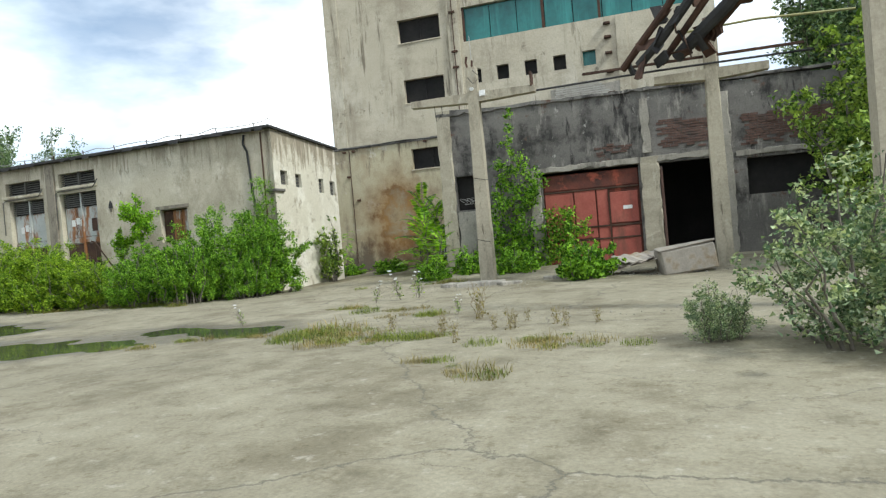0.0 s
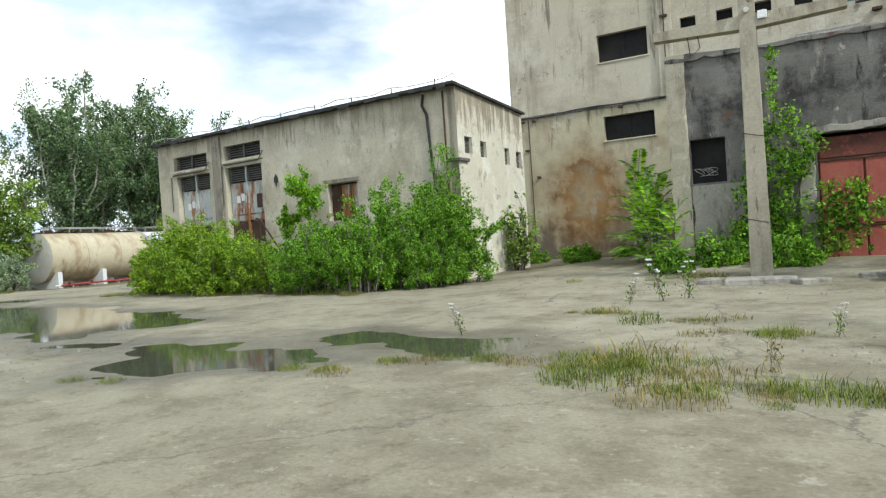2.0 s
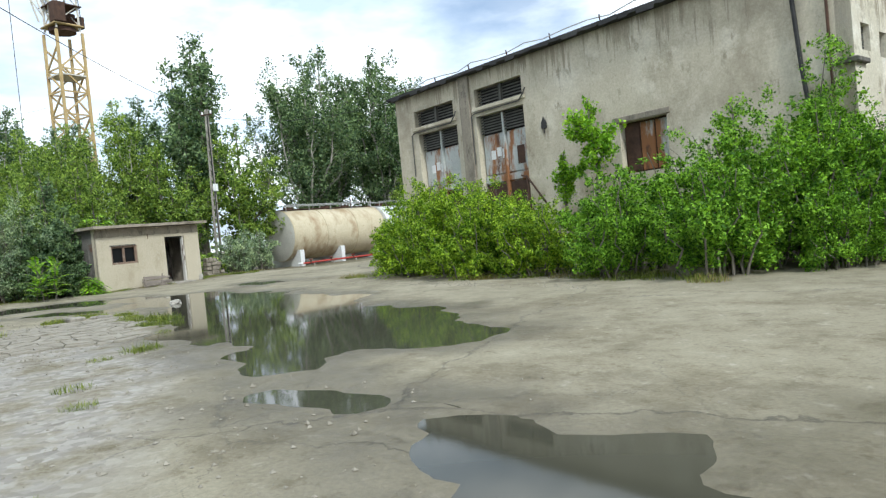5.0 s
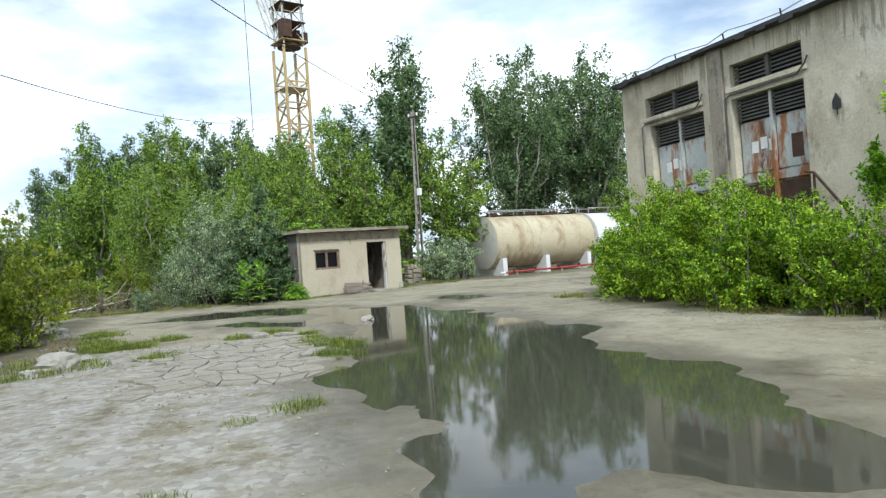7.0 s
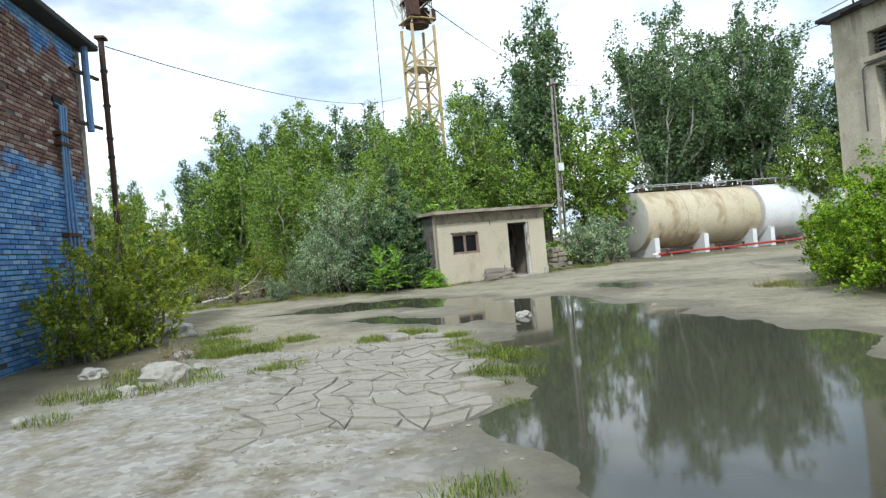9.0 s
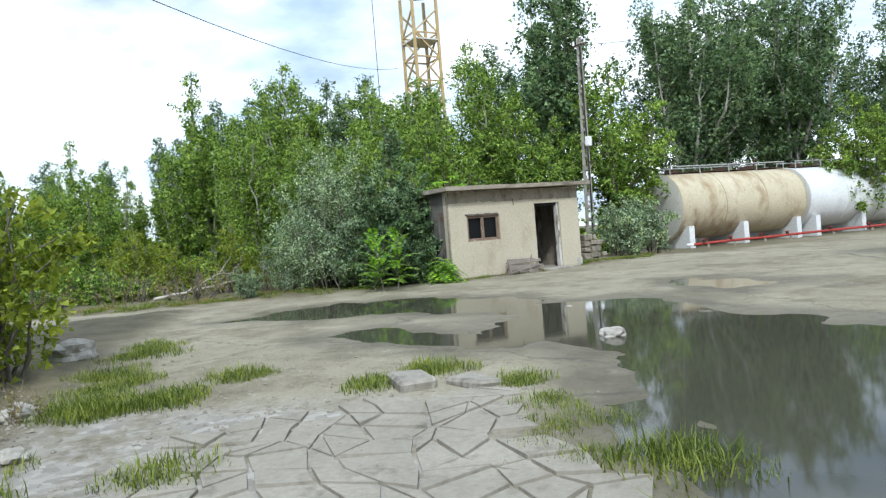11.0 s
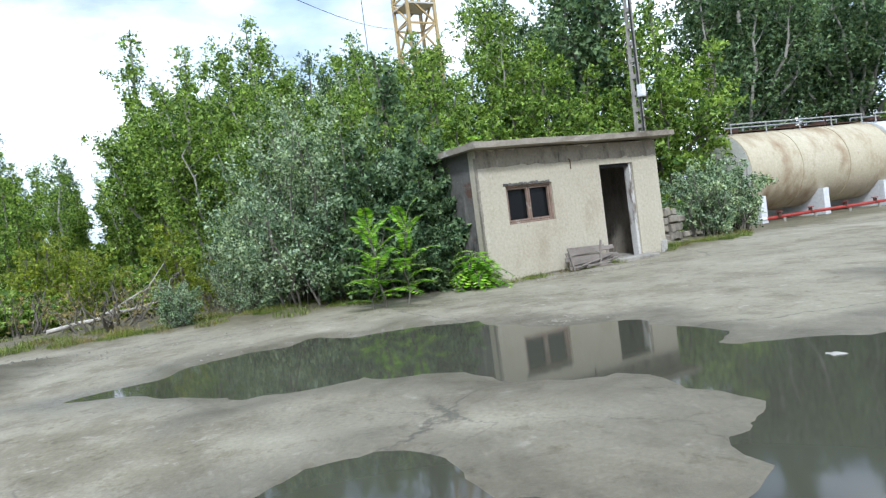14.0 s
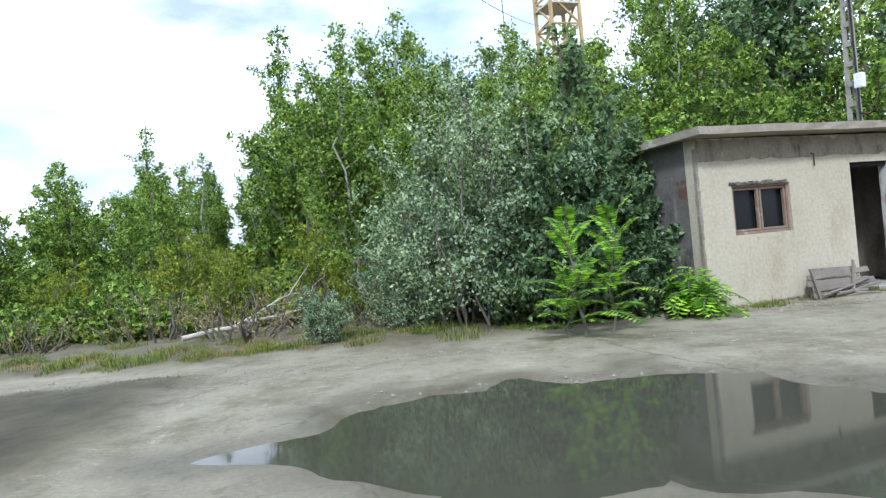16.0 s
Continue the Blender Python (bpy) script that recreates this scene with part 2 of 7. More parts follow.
CREAM_PAINT = surface("cream_tank_paint", (0.47, 0.41, 0.28), (0.56, 0.50, 0.365), 0.5, 12, 0.5, 0.08, stain=(0.27, 0.18, 0.095), stain_at=(0.46, 0.68), stain_scale=(0.9, 0.5, 0.6),
                      stain2=(0.19, 0.12, 0.065), stain2_at=(0.61, 0.72), stain2_scale=(2.2, 0.8, 0.8))
GREY_PAINT = surface("grey_tank_paint", (0.46, 0.45, 0.41), (0.56, 0.55, 0.50), 0.8, 12, 0.5, 0.08, stain=(0.36, 0.25, 0.13), stain_at=(0.62, 0.72), stain_scale=(0.9, 0.9, 0.9))
RED_PIPE = surface("red_pipe_paint", (0.30, 0.035, 0.025), (0.40, 0.06, 0.045), 3, 25, 0.5, 0.15)
CRANE_YELLOW = surface("crane_paint", (0.40, 0.28, 0.12), (0.52, 0.40, 0.20), 0.8, 10, 0.6, 0.1, stain=(0.24, 0.12, 0.06), stain_at=(0.6, 0.72))
CRANE_WHITE = surface("crane_white_paint", (0.52, 0.49, 0.42), (0.60, 0.58, 0.52), 0.8, 10, 0.6, 0.1, stain=(0.26, 0.15, 0.09), stain_at=(0.58, 0.7))
WOOD = surface("weathered_wood", (0.16, 0.135, 0.11), (0.27, 0.235, 0.20), 2.0, 40, 0.85, 0.4, stain=(0.09, 0.075, 0.06), stain_at=(0.55, 0.7), stain_scale=(6, 1, 6))
WINDOW_WOOD = surface("brown_window_paint", (0.20, 0.135, 0.10), (0.30, 0.215, 0.165), 3.0, 40, 0.75, 0.3, stain=(0.38, 0.33, 0.28), stain_at=(0.58, 0.66), stain_scale=(5, 5, 5))
STONE = surface("rubble_stone", (0.34, 0.32, 0.28), (0.48, 0.46, 0.41), 2.5, 16, 0.92, 0.6, stain=(0.20, 0.185, 0.16), stain_at=(0.55, 0.7), stain_scale=(4, 4, 4), bump_dist=0.03)
BARK = surface("bark", (0.11, 0.095, 0.075), (0.22, 0.20, 0.165), 2.0, 22, 0.93, 0.6, bump_dist=0.03)
BLEACHED = surface("bleached_wood", (0.42, 0.38, 0.32), (0.58, 0.54, 0.47), 3.0, 30, 0.85, 0.4, stain=(0.26, 0.22, 0.17), stain_at=(0.56, 0.7), stain_scale=(5, 5, 5))
PALE_BARK = surface("pale_bark", (0.28, 0.26, 0.22), (0.42, 0.40, 0.35), 2.0, 22, 0.9, 0.4)
CABLE = surface("cable_rubber", (0.02, 0.02, 0.02), (0.04, 0.04, 0.04), 4, 30, 0.7, 0.1)
GALV = surface("galvanised", (0.40, 0.40, 0.39), (0.52, 0.52, 0.50), 3, 20, 0.5, 0.1, metal=0.4, stain=(0.25, 0.15, 0.09), stain_at=(0.62, 0.7), stain_scale=(3, 3, 3))
CERAMIC = surface("white_ceramic", (0.7, 0.7, 0.68), (0.8, 0.8, 0.78), 5, 20, 0.25, 0.02, spec=0.5)
BLUE_PIPE = surface("blue_pipe_paint", (0.12, 0.24, 0.46), (0.20, 0.34, 0.55), 2.5, 25, 0.65, 0.2, stain=(0.20, 0.17, 0.16), stain_at=(0.58, 0.68), stain_scale=(3, 3, 1.5))
MORTAR = surface("mortar", (0.10, 0.095, 0.095), (0.17, 0.16, 0.155), 1.2, 20, 0.95, 0.5)
PAPER = surface("notice_paper", (0.66, 0.66, 0.64), (0.74, 0.74, 0.72), 4, 20, 0.8, 0.05)
FIBRE = surface("fibre_cement_sheet", (0.26, 0.235, 0.20), (0.40, 0.365, 0.31), 2, 22, 0.9, 0.3, stain=(0.22, 0.16, 0.09), stain_at=(0.52, 0.66), stain_scale=(2, 2, 2))
DIRTY_GLASS, n, l, p = node_mat("dirty_dark_glass")
p.inputs["Base Color"].default_value = (0.010, 0.011, 0.012, 1)
p.inputs["Roughness"].default_value = 0.25
p.inputs["Specular IOR Level"].default_value = 0.25
bump_node(n, l, p, noise_node(n, l, coord(n, l), 3.0, 3), 0.06, 0.01)

LEAF_BRIGHT = leaf_mat("bright_leaf", (0.045, 0.13, 0.010), (0.25, 0.46, 0.05), 0.34)
LEAF_MID = leaf_mat("poplar_leaf", (0.06, 0.125, 0.025), (0.30, 0.42, 0.095), 0.34)
LEAF_DARK = leaf_mat("dark_leaf", (0.045, 0.09, 0.05), (0.20, 0.29, 0.16), 0.32)
LEAF_SILVER = leaf_mat("silver_leaf", (0.085, 0.145, 0.085), (0.42, 0.52, 0.40), 0.35)
LEAF_PALE = leaf_mat("pale_willow_leaf", (0.10, 0.17, 0.095), (0.40, 0.47, 0.34), 0.35)
LEAF_LIME = leaf_mat("lime_leaf", (0.065, 0.16, 0.010), (0.33, 0.48, 0.045), 0.36)
LEAF_FERN = leaf_mat("ailanthus_leaf", (0.11, 0.27, 0.018), (0.30, 0.52, 0.045), 0.4)
LEAF_YELLOW = leaf_mat("yellowing_leaf", (0.13, 0.18, 0.025), (0.30, 0.36, 0.06), 0.5)
GRASS = leaf_mat("grass_blade", (0.085, 0.125, 0.025), (0.23, 0.28, 0.07), 0.35)
DRY_GRASS = leaf_mat("dry_grass_blade", (0.16, 0.14, 0.06), (0.30, 0.25, 0.12), 0.3)


def brick_mat():
    m, n, l, p = node_mat("painted_brick")
    info = n.new("ShaderNodeObjectInfo")
    geo = n.new("ShaderNodeNewGeometry")
    sep = n.new("ShaderNodeSeparateXYZ")
    l.new(geo.outputs["Position"], sep.inputs[0])
    rnd = n.new("ShaderNodeMath")
    rnd.operation = "ADD"
    l.new(info.outputs["Random"], rnd.inputs[0])
    l.new(geo.outputs["Random Per Island"], rnd.inputs[1])
    fr = n.new("ShaderNodeMath")
    fr.operation = "FRACT"
    l.new(rnd.outputs[0], fr.inputs[0])
    bare = ramp_node(n, l, fr.outputs[0], [(0.0, (0.10, 0.05, 0.04)), (0.45, (0.20, 0.105, 0.08)), (0.85, (0.26, 0.19, 0.15)), (1.0, (0.42, 0.39, 0.34))])
    blue = ramp_node(n, l, fr.outputs[0], [(0.0, (0.07, 0.18, 0.43)), (0.6, (0.14, 0.31, 0.58)), (1.0, (0.24, 0.40, 0.62))])
    # the paint ends in a ragged line about three metres up, with a second band under the roof
    v = coord(n, l, kind="Object")
    wn_ = n.new("ShaderNodeTexNoise")
    wn_.inputs["Scale"].default_value = 1.3
    wn_.inputs["Detail"].default_value = 6
    l.new(geo.outputs["Position"], wn_.inputs["Vector"])
    h = n.new("ShaderNodeMath")
    h.operation = "MULTIPLY_ADD"
    h.inputs[1].default_value = 1.3
    l.new(wn_.outputs["Fac"], h.inputs[0])
    l.new(sep.outputs["Z"], h.inputs[2])
    mr = n.new("ShaderNodeMapRange")
    mr.inputs[1].default_value, mr.inputs[2].default_value = 4.25, 4.1
    l.new(h.outputs[0], mr.inputs[0])
    mr2 = n.new("ShaderNodeMapRange")
    mr2.inputs[1].default_value, mr2.inputs[2].default_value = 6.3, 6.45
    l.new(h.outputs[0], mr2.inputs[0])
    mx = n.new("ShaderNodeMath")
    mx.operation = "MAXIMUM"
    l.new(mr.outputs[0], mx.inputs[0])
    l.new(mr2.outputs[0], mx.inputs[1])
    # bricks that lost their paint
    n2 = n.new("ShaderNodeTexNoise")
    n2.inputs["Scale"].default_value = 1.1
    n2.inputs["Detail"].default_value = 7
    n2.inputs["Roughness"].default_value = 0.7
    l.new(geo.outputs["Position"], n2.inputs["Vector"])
    keep = ramp_node(n, l, n2.outputs["Fac"], [(0.56, (1, 1, 1)), (0.62, (0, 0, 0))])
    f = mix_node(n, l, 1.0, keep, mx.outputs[0], "MULTIPLY")
    col = mix_node(n, l, f, bare, blue)
    gr = noise_node(n, l, geo.outputs["Position"], 22, 5)
    col = mix_node(n, l, 1.0, col, ramp_node(n, l, gr, [(0.25, (0.75, 0.75, 0.75)), (0.75, (1.15, 1.15, 1.15))]), "MULTIPLY")
    l.new(col, p.inputs["Base Color"])
    p.inputs["Roughness"].default_value = 0.85
    bump_node(n, l, p, gr, 0.4, 0.01)
    return m


BRICK = brick_mat()
PLATE = surface("broken_paving", (0.25, 0.23, 0.185), (0.35, 0.325, 0.27), 1.2, 22, 0.92, 0.5, stain=(0.14, 0.13, 0.10), stain_at=(0.55, 0.7), stain_scale=(3, 3, 3))
RED_BRICK = surface("bare_red_brick", (0.085, 0.052, 0.043), (0.16, 0.10, 0.08), 3.0, 20, 0.92, 0.5, stain=(0.07, 0.06, 0.055), stain_at=(0.52, 0.66), stain_scale=(2, 2, 2))


def ground_mat():
    m, n, l, p = node_mat("cracked_concrete_yard")
    v = coord(n, l)
    soil_at = n.new("ShaderNodeAttribute")
    soil_at.attribute_name = "soil"
    wet_at = n.new("ShaderNodeAttribute")
    wet_at.attribute_name = "wet"
    rub_at = n.new("ShaderNodeAttribute")
    rub_at.attribute_name = "rubble"
    broad = noise_node(n, l, v, 0.22, 7, 0.65)
    mid = noise_node(n, l, v, 1.7, 7, 0.7)
    fine = noise_node(n, l, v, 28, 5, 0.75)
    col = ramp_node(n, l, broad, [(0.3, (0.225, 0.203, 0.142)), (0.52, (0.295, 0.27, 0.195)), (0.72, (0.35, 0.322, 0.242))])
    col = mix_node(n, l, 1.0, col, ramp_node(n, l, mid, [(0.30, (0.62, 0.60, 0.56)), (0.46, (0.92, 0.91, 0.89)), (0.66, (1.10, 1.10, 1.10))]), "MULTIPLY")
    col = mix_node(n, l, 1.0, col, ramp_node(n, l, fine, [(0.3, (0.74, 0.74, 0.74)), (0.7, (1.12, 1.12, 1.12))]), "MULTIPLY")
    # damp, oily patches and trodden dirt
    mo = n.new("ShaderNodeMapping")
    mo.inputs["Location"].default_value = (7.3, 2.1, 0.0)
    l.new(v, mo.inputs["Vector"])
    patch = noise_node(n, l, mo.outputs["Vector"], 0.55, 10, 0.72)
    col = mix_node(n, l, ramp_node(n, l, patch, [(0.50, (0, 0, 0)), (0.58, (0.75, 0.75, 0.75))]), col, mix_node(n, l, 1.0, col, (0.70, 0.675, 0.63), "MULTIPLY"))
    spots_ = noise_node(n, l, mo.outputs["Vector"], 4.5, 8, 0.75)
    col = mix_node(n, l, ramp_node(n, l, spots_, [(0.56, (0, 0, 0)), (0.62, (0.8, 0.8, 0.8))]), col, mix_node(n, l, 1.0, col, (0.70, 0.67, 0.61), "MULTIPLY"))
    col = mix_node(n, l, ramp_node(n, l, spots_, [(0.34, (0.6, 0.6, 0.6)), (0.42, (0, 0, 0))]), col, (0.42, 0.39, 0.32))
    # slab joints and cracks, bent by noise
    wv = n.new("ShaderNodeTexNoise")
    wv.inputs["Scale"].default_value = 1.3
    wv.inputs["Detail"].default_value = 9
    wv.inputs["Roughness"].default_value = 0.68
    l.new(v, wv.inputs["Vector"])
    add = n.new("ShaderNodeVectorMath")
    add.operation = "MULTIPLY_ADD"
    add.inputs[1].default_value = (0.9, 0.9, 0.0)
    l.new(wv.outputs["Color"], add.inputs[0])
    l.new(v, add.inputs[2])
    dark = None
    for sc, width in ((0.17, 0.0007), (0.42, 0.0014)):
        vo = n.new("ShaderNodeTexVoronoi")
        vo.feature = "DISTANCE_TO_EDGE"
        vo.inputs["Scale"].default_value = sc
        l.new(add.outputs[0], vo.inputs["Vector"])
        c = ramp_node(n, l, vo.outputs["Distance"], [(0.0, (1, 1, 1)), (width, (1, 1, 1)), (width * 2.2, (0, 0, 0))])
        if sc > 0.3:
            c = mix_node(n, l, 1.0, c, ramp_node(n, l, broad, [(0.46, (0, 0, 0)), (0.58, (1, 1, 1))]), "MULTIPLY")
        dark = c if dark is None else mix_node(n, l, 1.0, dark, c, "ADD")
    col = mix_node(n, l, dark, col, (0.125, 0.115, 0.088))
    # broken, gravelly stretch
    rub = mix_node(n, l, 1.0, rub_at.outputs["Fac"], ramp_node(n, l, mid, [(0.38, (0, 0, 0)), (0.55, (1, 1, 1))]), "MULTIPLY")
    vg = n.new("ShaderNodeTexVoronoi")
    vg.inputs["Scale"].default_value = 13
    l.new(v, vg.inputs["Vector"])
    grav = ramp_node(n, l, vg.outputs["Color"], [(0.0, (0.20, 0.185, 0.16)), (1.0, (0.42, 0.40, 0.36))])
    col = mix_node(n, l, rub, col, grav)
    soil = ramp_node(n, l, mid, [(0.3, (0.085, 0.075, 0.045)), (0.7, (0.19, 0.165, 0.10))])
    col = mix_node(n, l, soil_at.outputs["Fac"], col, soil)
    wetf = mix_node(n, l, 1.0, wet_at.outputs["Fac"], ramp_node(n, l, mid, [(0.35, (0.35, 0.35, 0.35)), (0.6, (1, 1, 1))]), "MULTIPLY")
    col = mix_node(n, l, wetf, col, mix_node(n, l, 1.0, col, (0.42, 0.40, 0.36), "MULTIPLY"))
    l.new(col, p.inputs["Base Color"])
    rr = ramp_node(n, l, wetf, [(0.0, (0.9, 0.9, 0.9)), (1.0, (0.35, 0.35, 0.35))])
    l.new(rr, p.inputs["Roughness"])
    p.inputs["Specular IOR Level"].default_value = 0.35
    hgt = mix_node(n, l, 0.75, fine, dark, "SUBTRACT")
    bump_node(n, l, p, hgt, 0.35, 0.02)
    return m



def rust_bloom():
    """Orange rust bloom with a darker rim, run out of an old opening in the tower's lower wall."""
    m = TOWER_LOW
    n, l, p = m.node_tree.nodes, m.node_tree.links, m.node_tree.nodes["Principled BSDF"]
    col = p.inputs["Base Color"].links[0].from_socket
    v = coord(n, l)
    mp_ = n.new("ShaderNodeMapping")
    mp_.vector_type = "TEXTURE"
    mp_.inputs["Location"].default_value = (3.3, 0.0, 2.7)
    mp_.inputs["Scale"].default_value = (1.5, 30.0, 1.9)
    l.new(v, mp_.inputs["Vector"])
    ln = n.new("ShaderNodeVectorMath")
    ln.operation = "LENGTH"
    l.new(mp_.outputs["Vector"], ln.inputs[0])
    f = noise_node(n, l, v, 1.1, 7, 0.65)
    ma = n.new("ShaderNodeMath")
    ma.operation = "MULTIPLY_ADD"
    ma.inputs[1].default_value = 0.75
    l.new(f, ma.inputs[0])
    hf = n.new("ShaderNodeMath")
    hf.operation = "MULTIPLY"
    hf.inputs[1].default_value = 0.32
    l.new(ln.outputs["Value"], hf.inputs[0])
    l.new(hf.outputs[0], ma.inputs[2])
    mask = ramp_node(n, l, ma.outputs[0], [(0.30, (0.75, 0.75, 0.75)), (0.46, (0.45, 0.45, 0.45)), (0.60, (0.95, 0.95, 0.95)), (0.68, (0.6, 0.6, 0.6)), (0.86, (0.15, 0.15, 0.15)), (1.05, (0, 0, 0))])
    l.new(mix_node(n, l, mask, col, ramp_node(n, l, f, [(0.35, (0.14, 0.072, 0.03)), (0.6, (0.31, 0.17, 0.055))])), p.inputs["Base Color"])


rust_bloom()
GROUND = ground_mat()
WATER, n, l, p = node_mat("puddle_water")
p.inputs["Base Color"].default_value = (0.06, 0.059, 0.042, 1)
p.inputs["Roughness"].default_value = 0.05
p.inputs["IOR"].default_value = 1.33
bump_node(n, l, p, noise_node(n, l, coord(n, l), 2.2, 3), 0.03, 0.01)


# ---- building helpers ----
def finish(name, bm, material, parent=None, label="", smooth=False):
    me = bpy.data.meshes.new(name)
    bm.to_mesh(me)
    bm.free()
    me.materials.append(material)
    if smooth:
        for poly in me.polygons:
            poly.use_smooth = True
    ob = new(name, me)
    if parent is not None:
        ob.parent = parent
    if label:
        ob["label"] = label
    return ob


def part(name, bm, material, parent, label="", smooth=False):
    return finish(name, bm, material, parent, label, smooth)


def thing(name, m, label, category, group="", kind=""):
    ob = new(name)
    ob.empty_display_size = 0.2
    ob.matrix_basis = m
    return tagged(ob, label, category, group, kind)


def box(bm, x0, x1, y0, y1, z0, z1, bevel=0.0, jitter=0.0):
    r = bmesh.ops.create_cube(bm, size=1.0)
    vs = r["verts"]
    for v in vs:
        v.co = Vector((x0 + (v.co.x + 0.5) * (x1 - x0), y0 + (v.co.y + 0.5) * (y1 - y0), z0 + (v.co.z + 0.5) * (z1 - z0)))
        if jitter:
            v.co += Vector((random.uniform(-1, 1), random.uniform(-1, 1), random.uniform(-1, 1))) * jitter
    if bevel:
        es = list({e for v in vs for e in v.link_edges})
        bmesh.ops.bevel(bm, geom=es, offset=bevel, segments=1, affect="EDGES")
    return bm


def rough_bar(x0, x1, y0, y1, z0, z1, chip=0.03, step=0.22, seed=1):
    """A bar with chipped, uneven edges, cut along its longest side."""
    rnd = random.Random(seed)
    bm = bmesh.new()
    along = 2 if z1 - z0 > x1 - x0 else 0
    lo, hi = (z0, z1) if along == 2 else (x0, x1)
    k = max(3, int((hi - lo) / step))
    loops = []
    for i in range(k + 1):
        s = lo + (hi - lo) * i / k
        ring = []
        for a, y in ((0, y0), (1, y0), (1, y1), (0, y1)):
            d = rnd.uniform(0, chip) if rnd.random() < 0.6 else rnd.uniform(0, chip * 2.2) * (rnd.random() < 0.4)
            yy = y + (rnd.uniform(0, min(0.3 * (y1 - y0), 0.025)) if y == y0 else 0)
            if along == 2:
                ring.append(bm.verts.new(((x0 + d) if a == 0 else (x1 - d), yy, s + (rnd.uniform(-0.3, 0.3) * step if 0 < i < k else 0))))
            else:
                ring.append(bm.verts.new((s + (rnd.uniform(-0.3, 0.3) * step if 0 < i < k else 0), yy, (z0 + d) if a == 0 else (z1 - d))))
        loops.append(ring)
    for p_, q_ in zip(loops, loops[1:]):
        for i in range(4):
            bm.faces.new((p_[i], p_[(i + 1) % 4], q_[(i + 1) % 4], q_[i]))
    bm.faces.new(loops[0])
    bm.faces.new(loops[-1])
    bmesh.ops.recalc_face_normals(bm, faces=bm.faces)
    return bm


def boxm(*a, **k):
    return box(bmesh.new(), *a, **k)


def beam(bm, a, b, w, h=None, w2=None, h2=None):
    """A straight bar from a to b of width w and depth h, tapering to w2, h2."""
    h = w if h is None else h
    w2 = w if w2 is None else w2
    h2 = h if h2 is None else h2
    a, b = Vector(a), Vector(b)
    q = (b - a).to_track_quat("Z", "Y").to_matrix()
    vs = []
    for base, ww, hh in ((a, w, h), (b, w2, h2)):
        for sx, sy in ((-1, -1), (1, -1), (1, 1), (-1, 1)):
            vs.append(bm.verts.new(base + q @ Vector((sx * ww / 2, sy * hh / 2, 0))))
    for f in ((3, 2, 1, 0), (4, 5, 6, 7), (0, 1, 5, 4), (1, 2, 6, 5), (2, 3, 7, 6), (3, 0, 4, 7)):
        bm.faces.new([vs[i] for i in f])
    return bm


def tube(bm, pts, radii, sides=8, cap=True):
    """A round pipe along points; radii is one number or one for each point."""
    pts = [Vector(p) for p in pts]
    rs = [radii] * len(pts) if isinstance(radii, (int, float)) else list(radii)
    rings = []
    ref = Vector((0.31, 0.17, 0.93))
    for k, p in enumerate(pts):
        d = (pts[min(k + 1, len(pts) - 1)] - pts[max(k - 1, 0)]).normalized()
        u = d.cross(ref)
        if u.length < 0.05:
            u = d.cross(Vector((1, 0, 0)))
        u.normalize()
        w = d.cross(u)
        rings.append([bm.verts.new(p + (u * math.cos(2 * math.pi * i / sides) + w * math.sin(2 * math.pi * i / sides)) * rs[k]) for i in range(sides)])
    for a, b in zip(rings, rings[1:]):
        for i in range(sides):
            bm.faces.new((a[i], a[(i + 1) % sides], b[(i + 1) % sides], b[i]))
    if cap:
        bm.faces.new(rings[0][::-1])
        bm.faces.new(rings[-1])
    return bm


def wall_mesh(us, vs, holes, depth, top=None):
    """A wall in the plane y = 0 from us[0] to us[1] and vs[0] to vs[1], depth deep towards +y, with rectangular holes right through it.
    top: height of the upper edge as a function of u, for a sloping top."""
    bm = bmesh.new()
    U = sorted({*us, *[h[0] for h in holes], *[h[1] for h in holes]})
    V = sorted({*vs, *[h[2] for h in holes], *[h[3] for h in holes]})
    U2 = [U[0]]
    for u in U[1:]:
        k = max(1, round((u - U2[-1]) / 1.2))
        a = U2[-1]
        U2 += [a + (u - a) * (i + 1) / k for i in range(k)]
    U = U2
    solid = {}
    for i in range(len(U) - 1):
        for j in range(len(V) - 1):
            cu, cv = (U[i] + U[i + 1]) / 2, (V[j] + V[j + 1]) / 2
            solid[i, j] = not any(h[0] < cu < h[1] and h[2] < cv < h[3] for h in holes)
    cache = {}

    def vert(i, j, k):
        if (i, j, k) not in cache:
            z = V[j] if j < len(V) - 1 or top is None else top(U[i])
            cache[i, j, k] = bm.verts.new((U[i], k * depth, z))
        return cache[i, j, k]

    for (i, j), s in solid.items():
        if not s:
            continue
        bm.faces.new([vert(i, j, 0), vert(i + 1, j, 0), vert(i + 1, j + 1, 0), vert(i, j + 1, 0)])
        bm.faces.new([vert(i, j + 1, 1), vert(i + 1, j + 1, 1), vert(i + 1, j, 1), vert(i, j, 1)])
        if not solid.get((i - 1, j)):
            bm.faces.new([vert(i, j, 0), vert(i, j + 1, 0), vert(i, j + 1, 1), vert(i, j, 1)])
        if not solid.get((i + 1, j)):
            bm.faces.new([vert(i + 1, j, 1), vert(i + 1, j + 1, 1), vert(i + 1, j + 1, 0), vert(i + 1, j, 0)])
        if not solid.get((i, j - 1)):
            bm.faces.new([vert(i, j, 1), vert(i + 1, j, 1), vert(i + 1, j, 0), vert(i, j, 0)])
        if not solid.get((i, j + 1)):
            bm.faces.new([vert(i, j + 1, 0), vert(i + 1, j + 1, 0), vert(i + 1, j + 1, 1), vert(i, j + 1, 1)])
    return bm


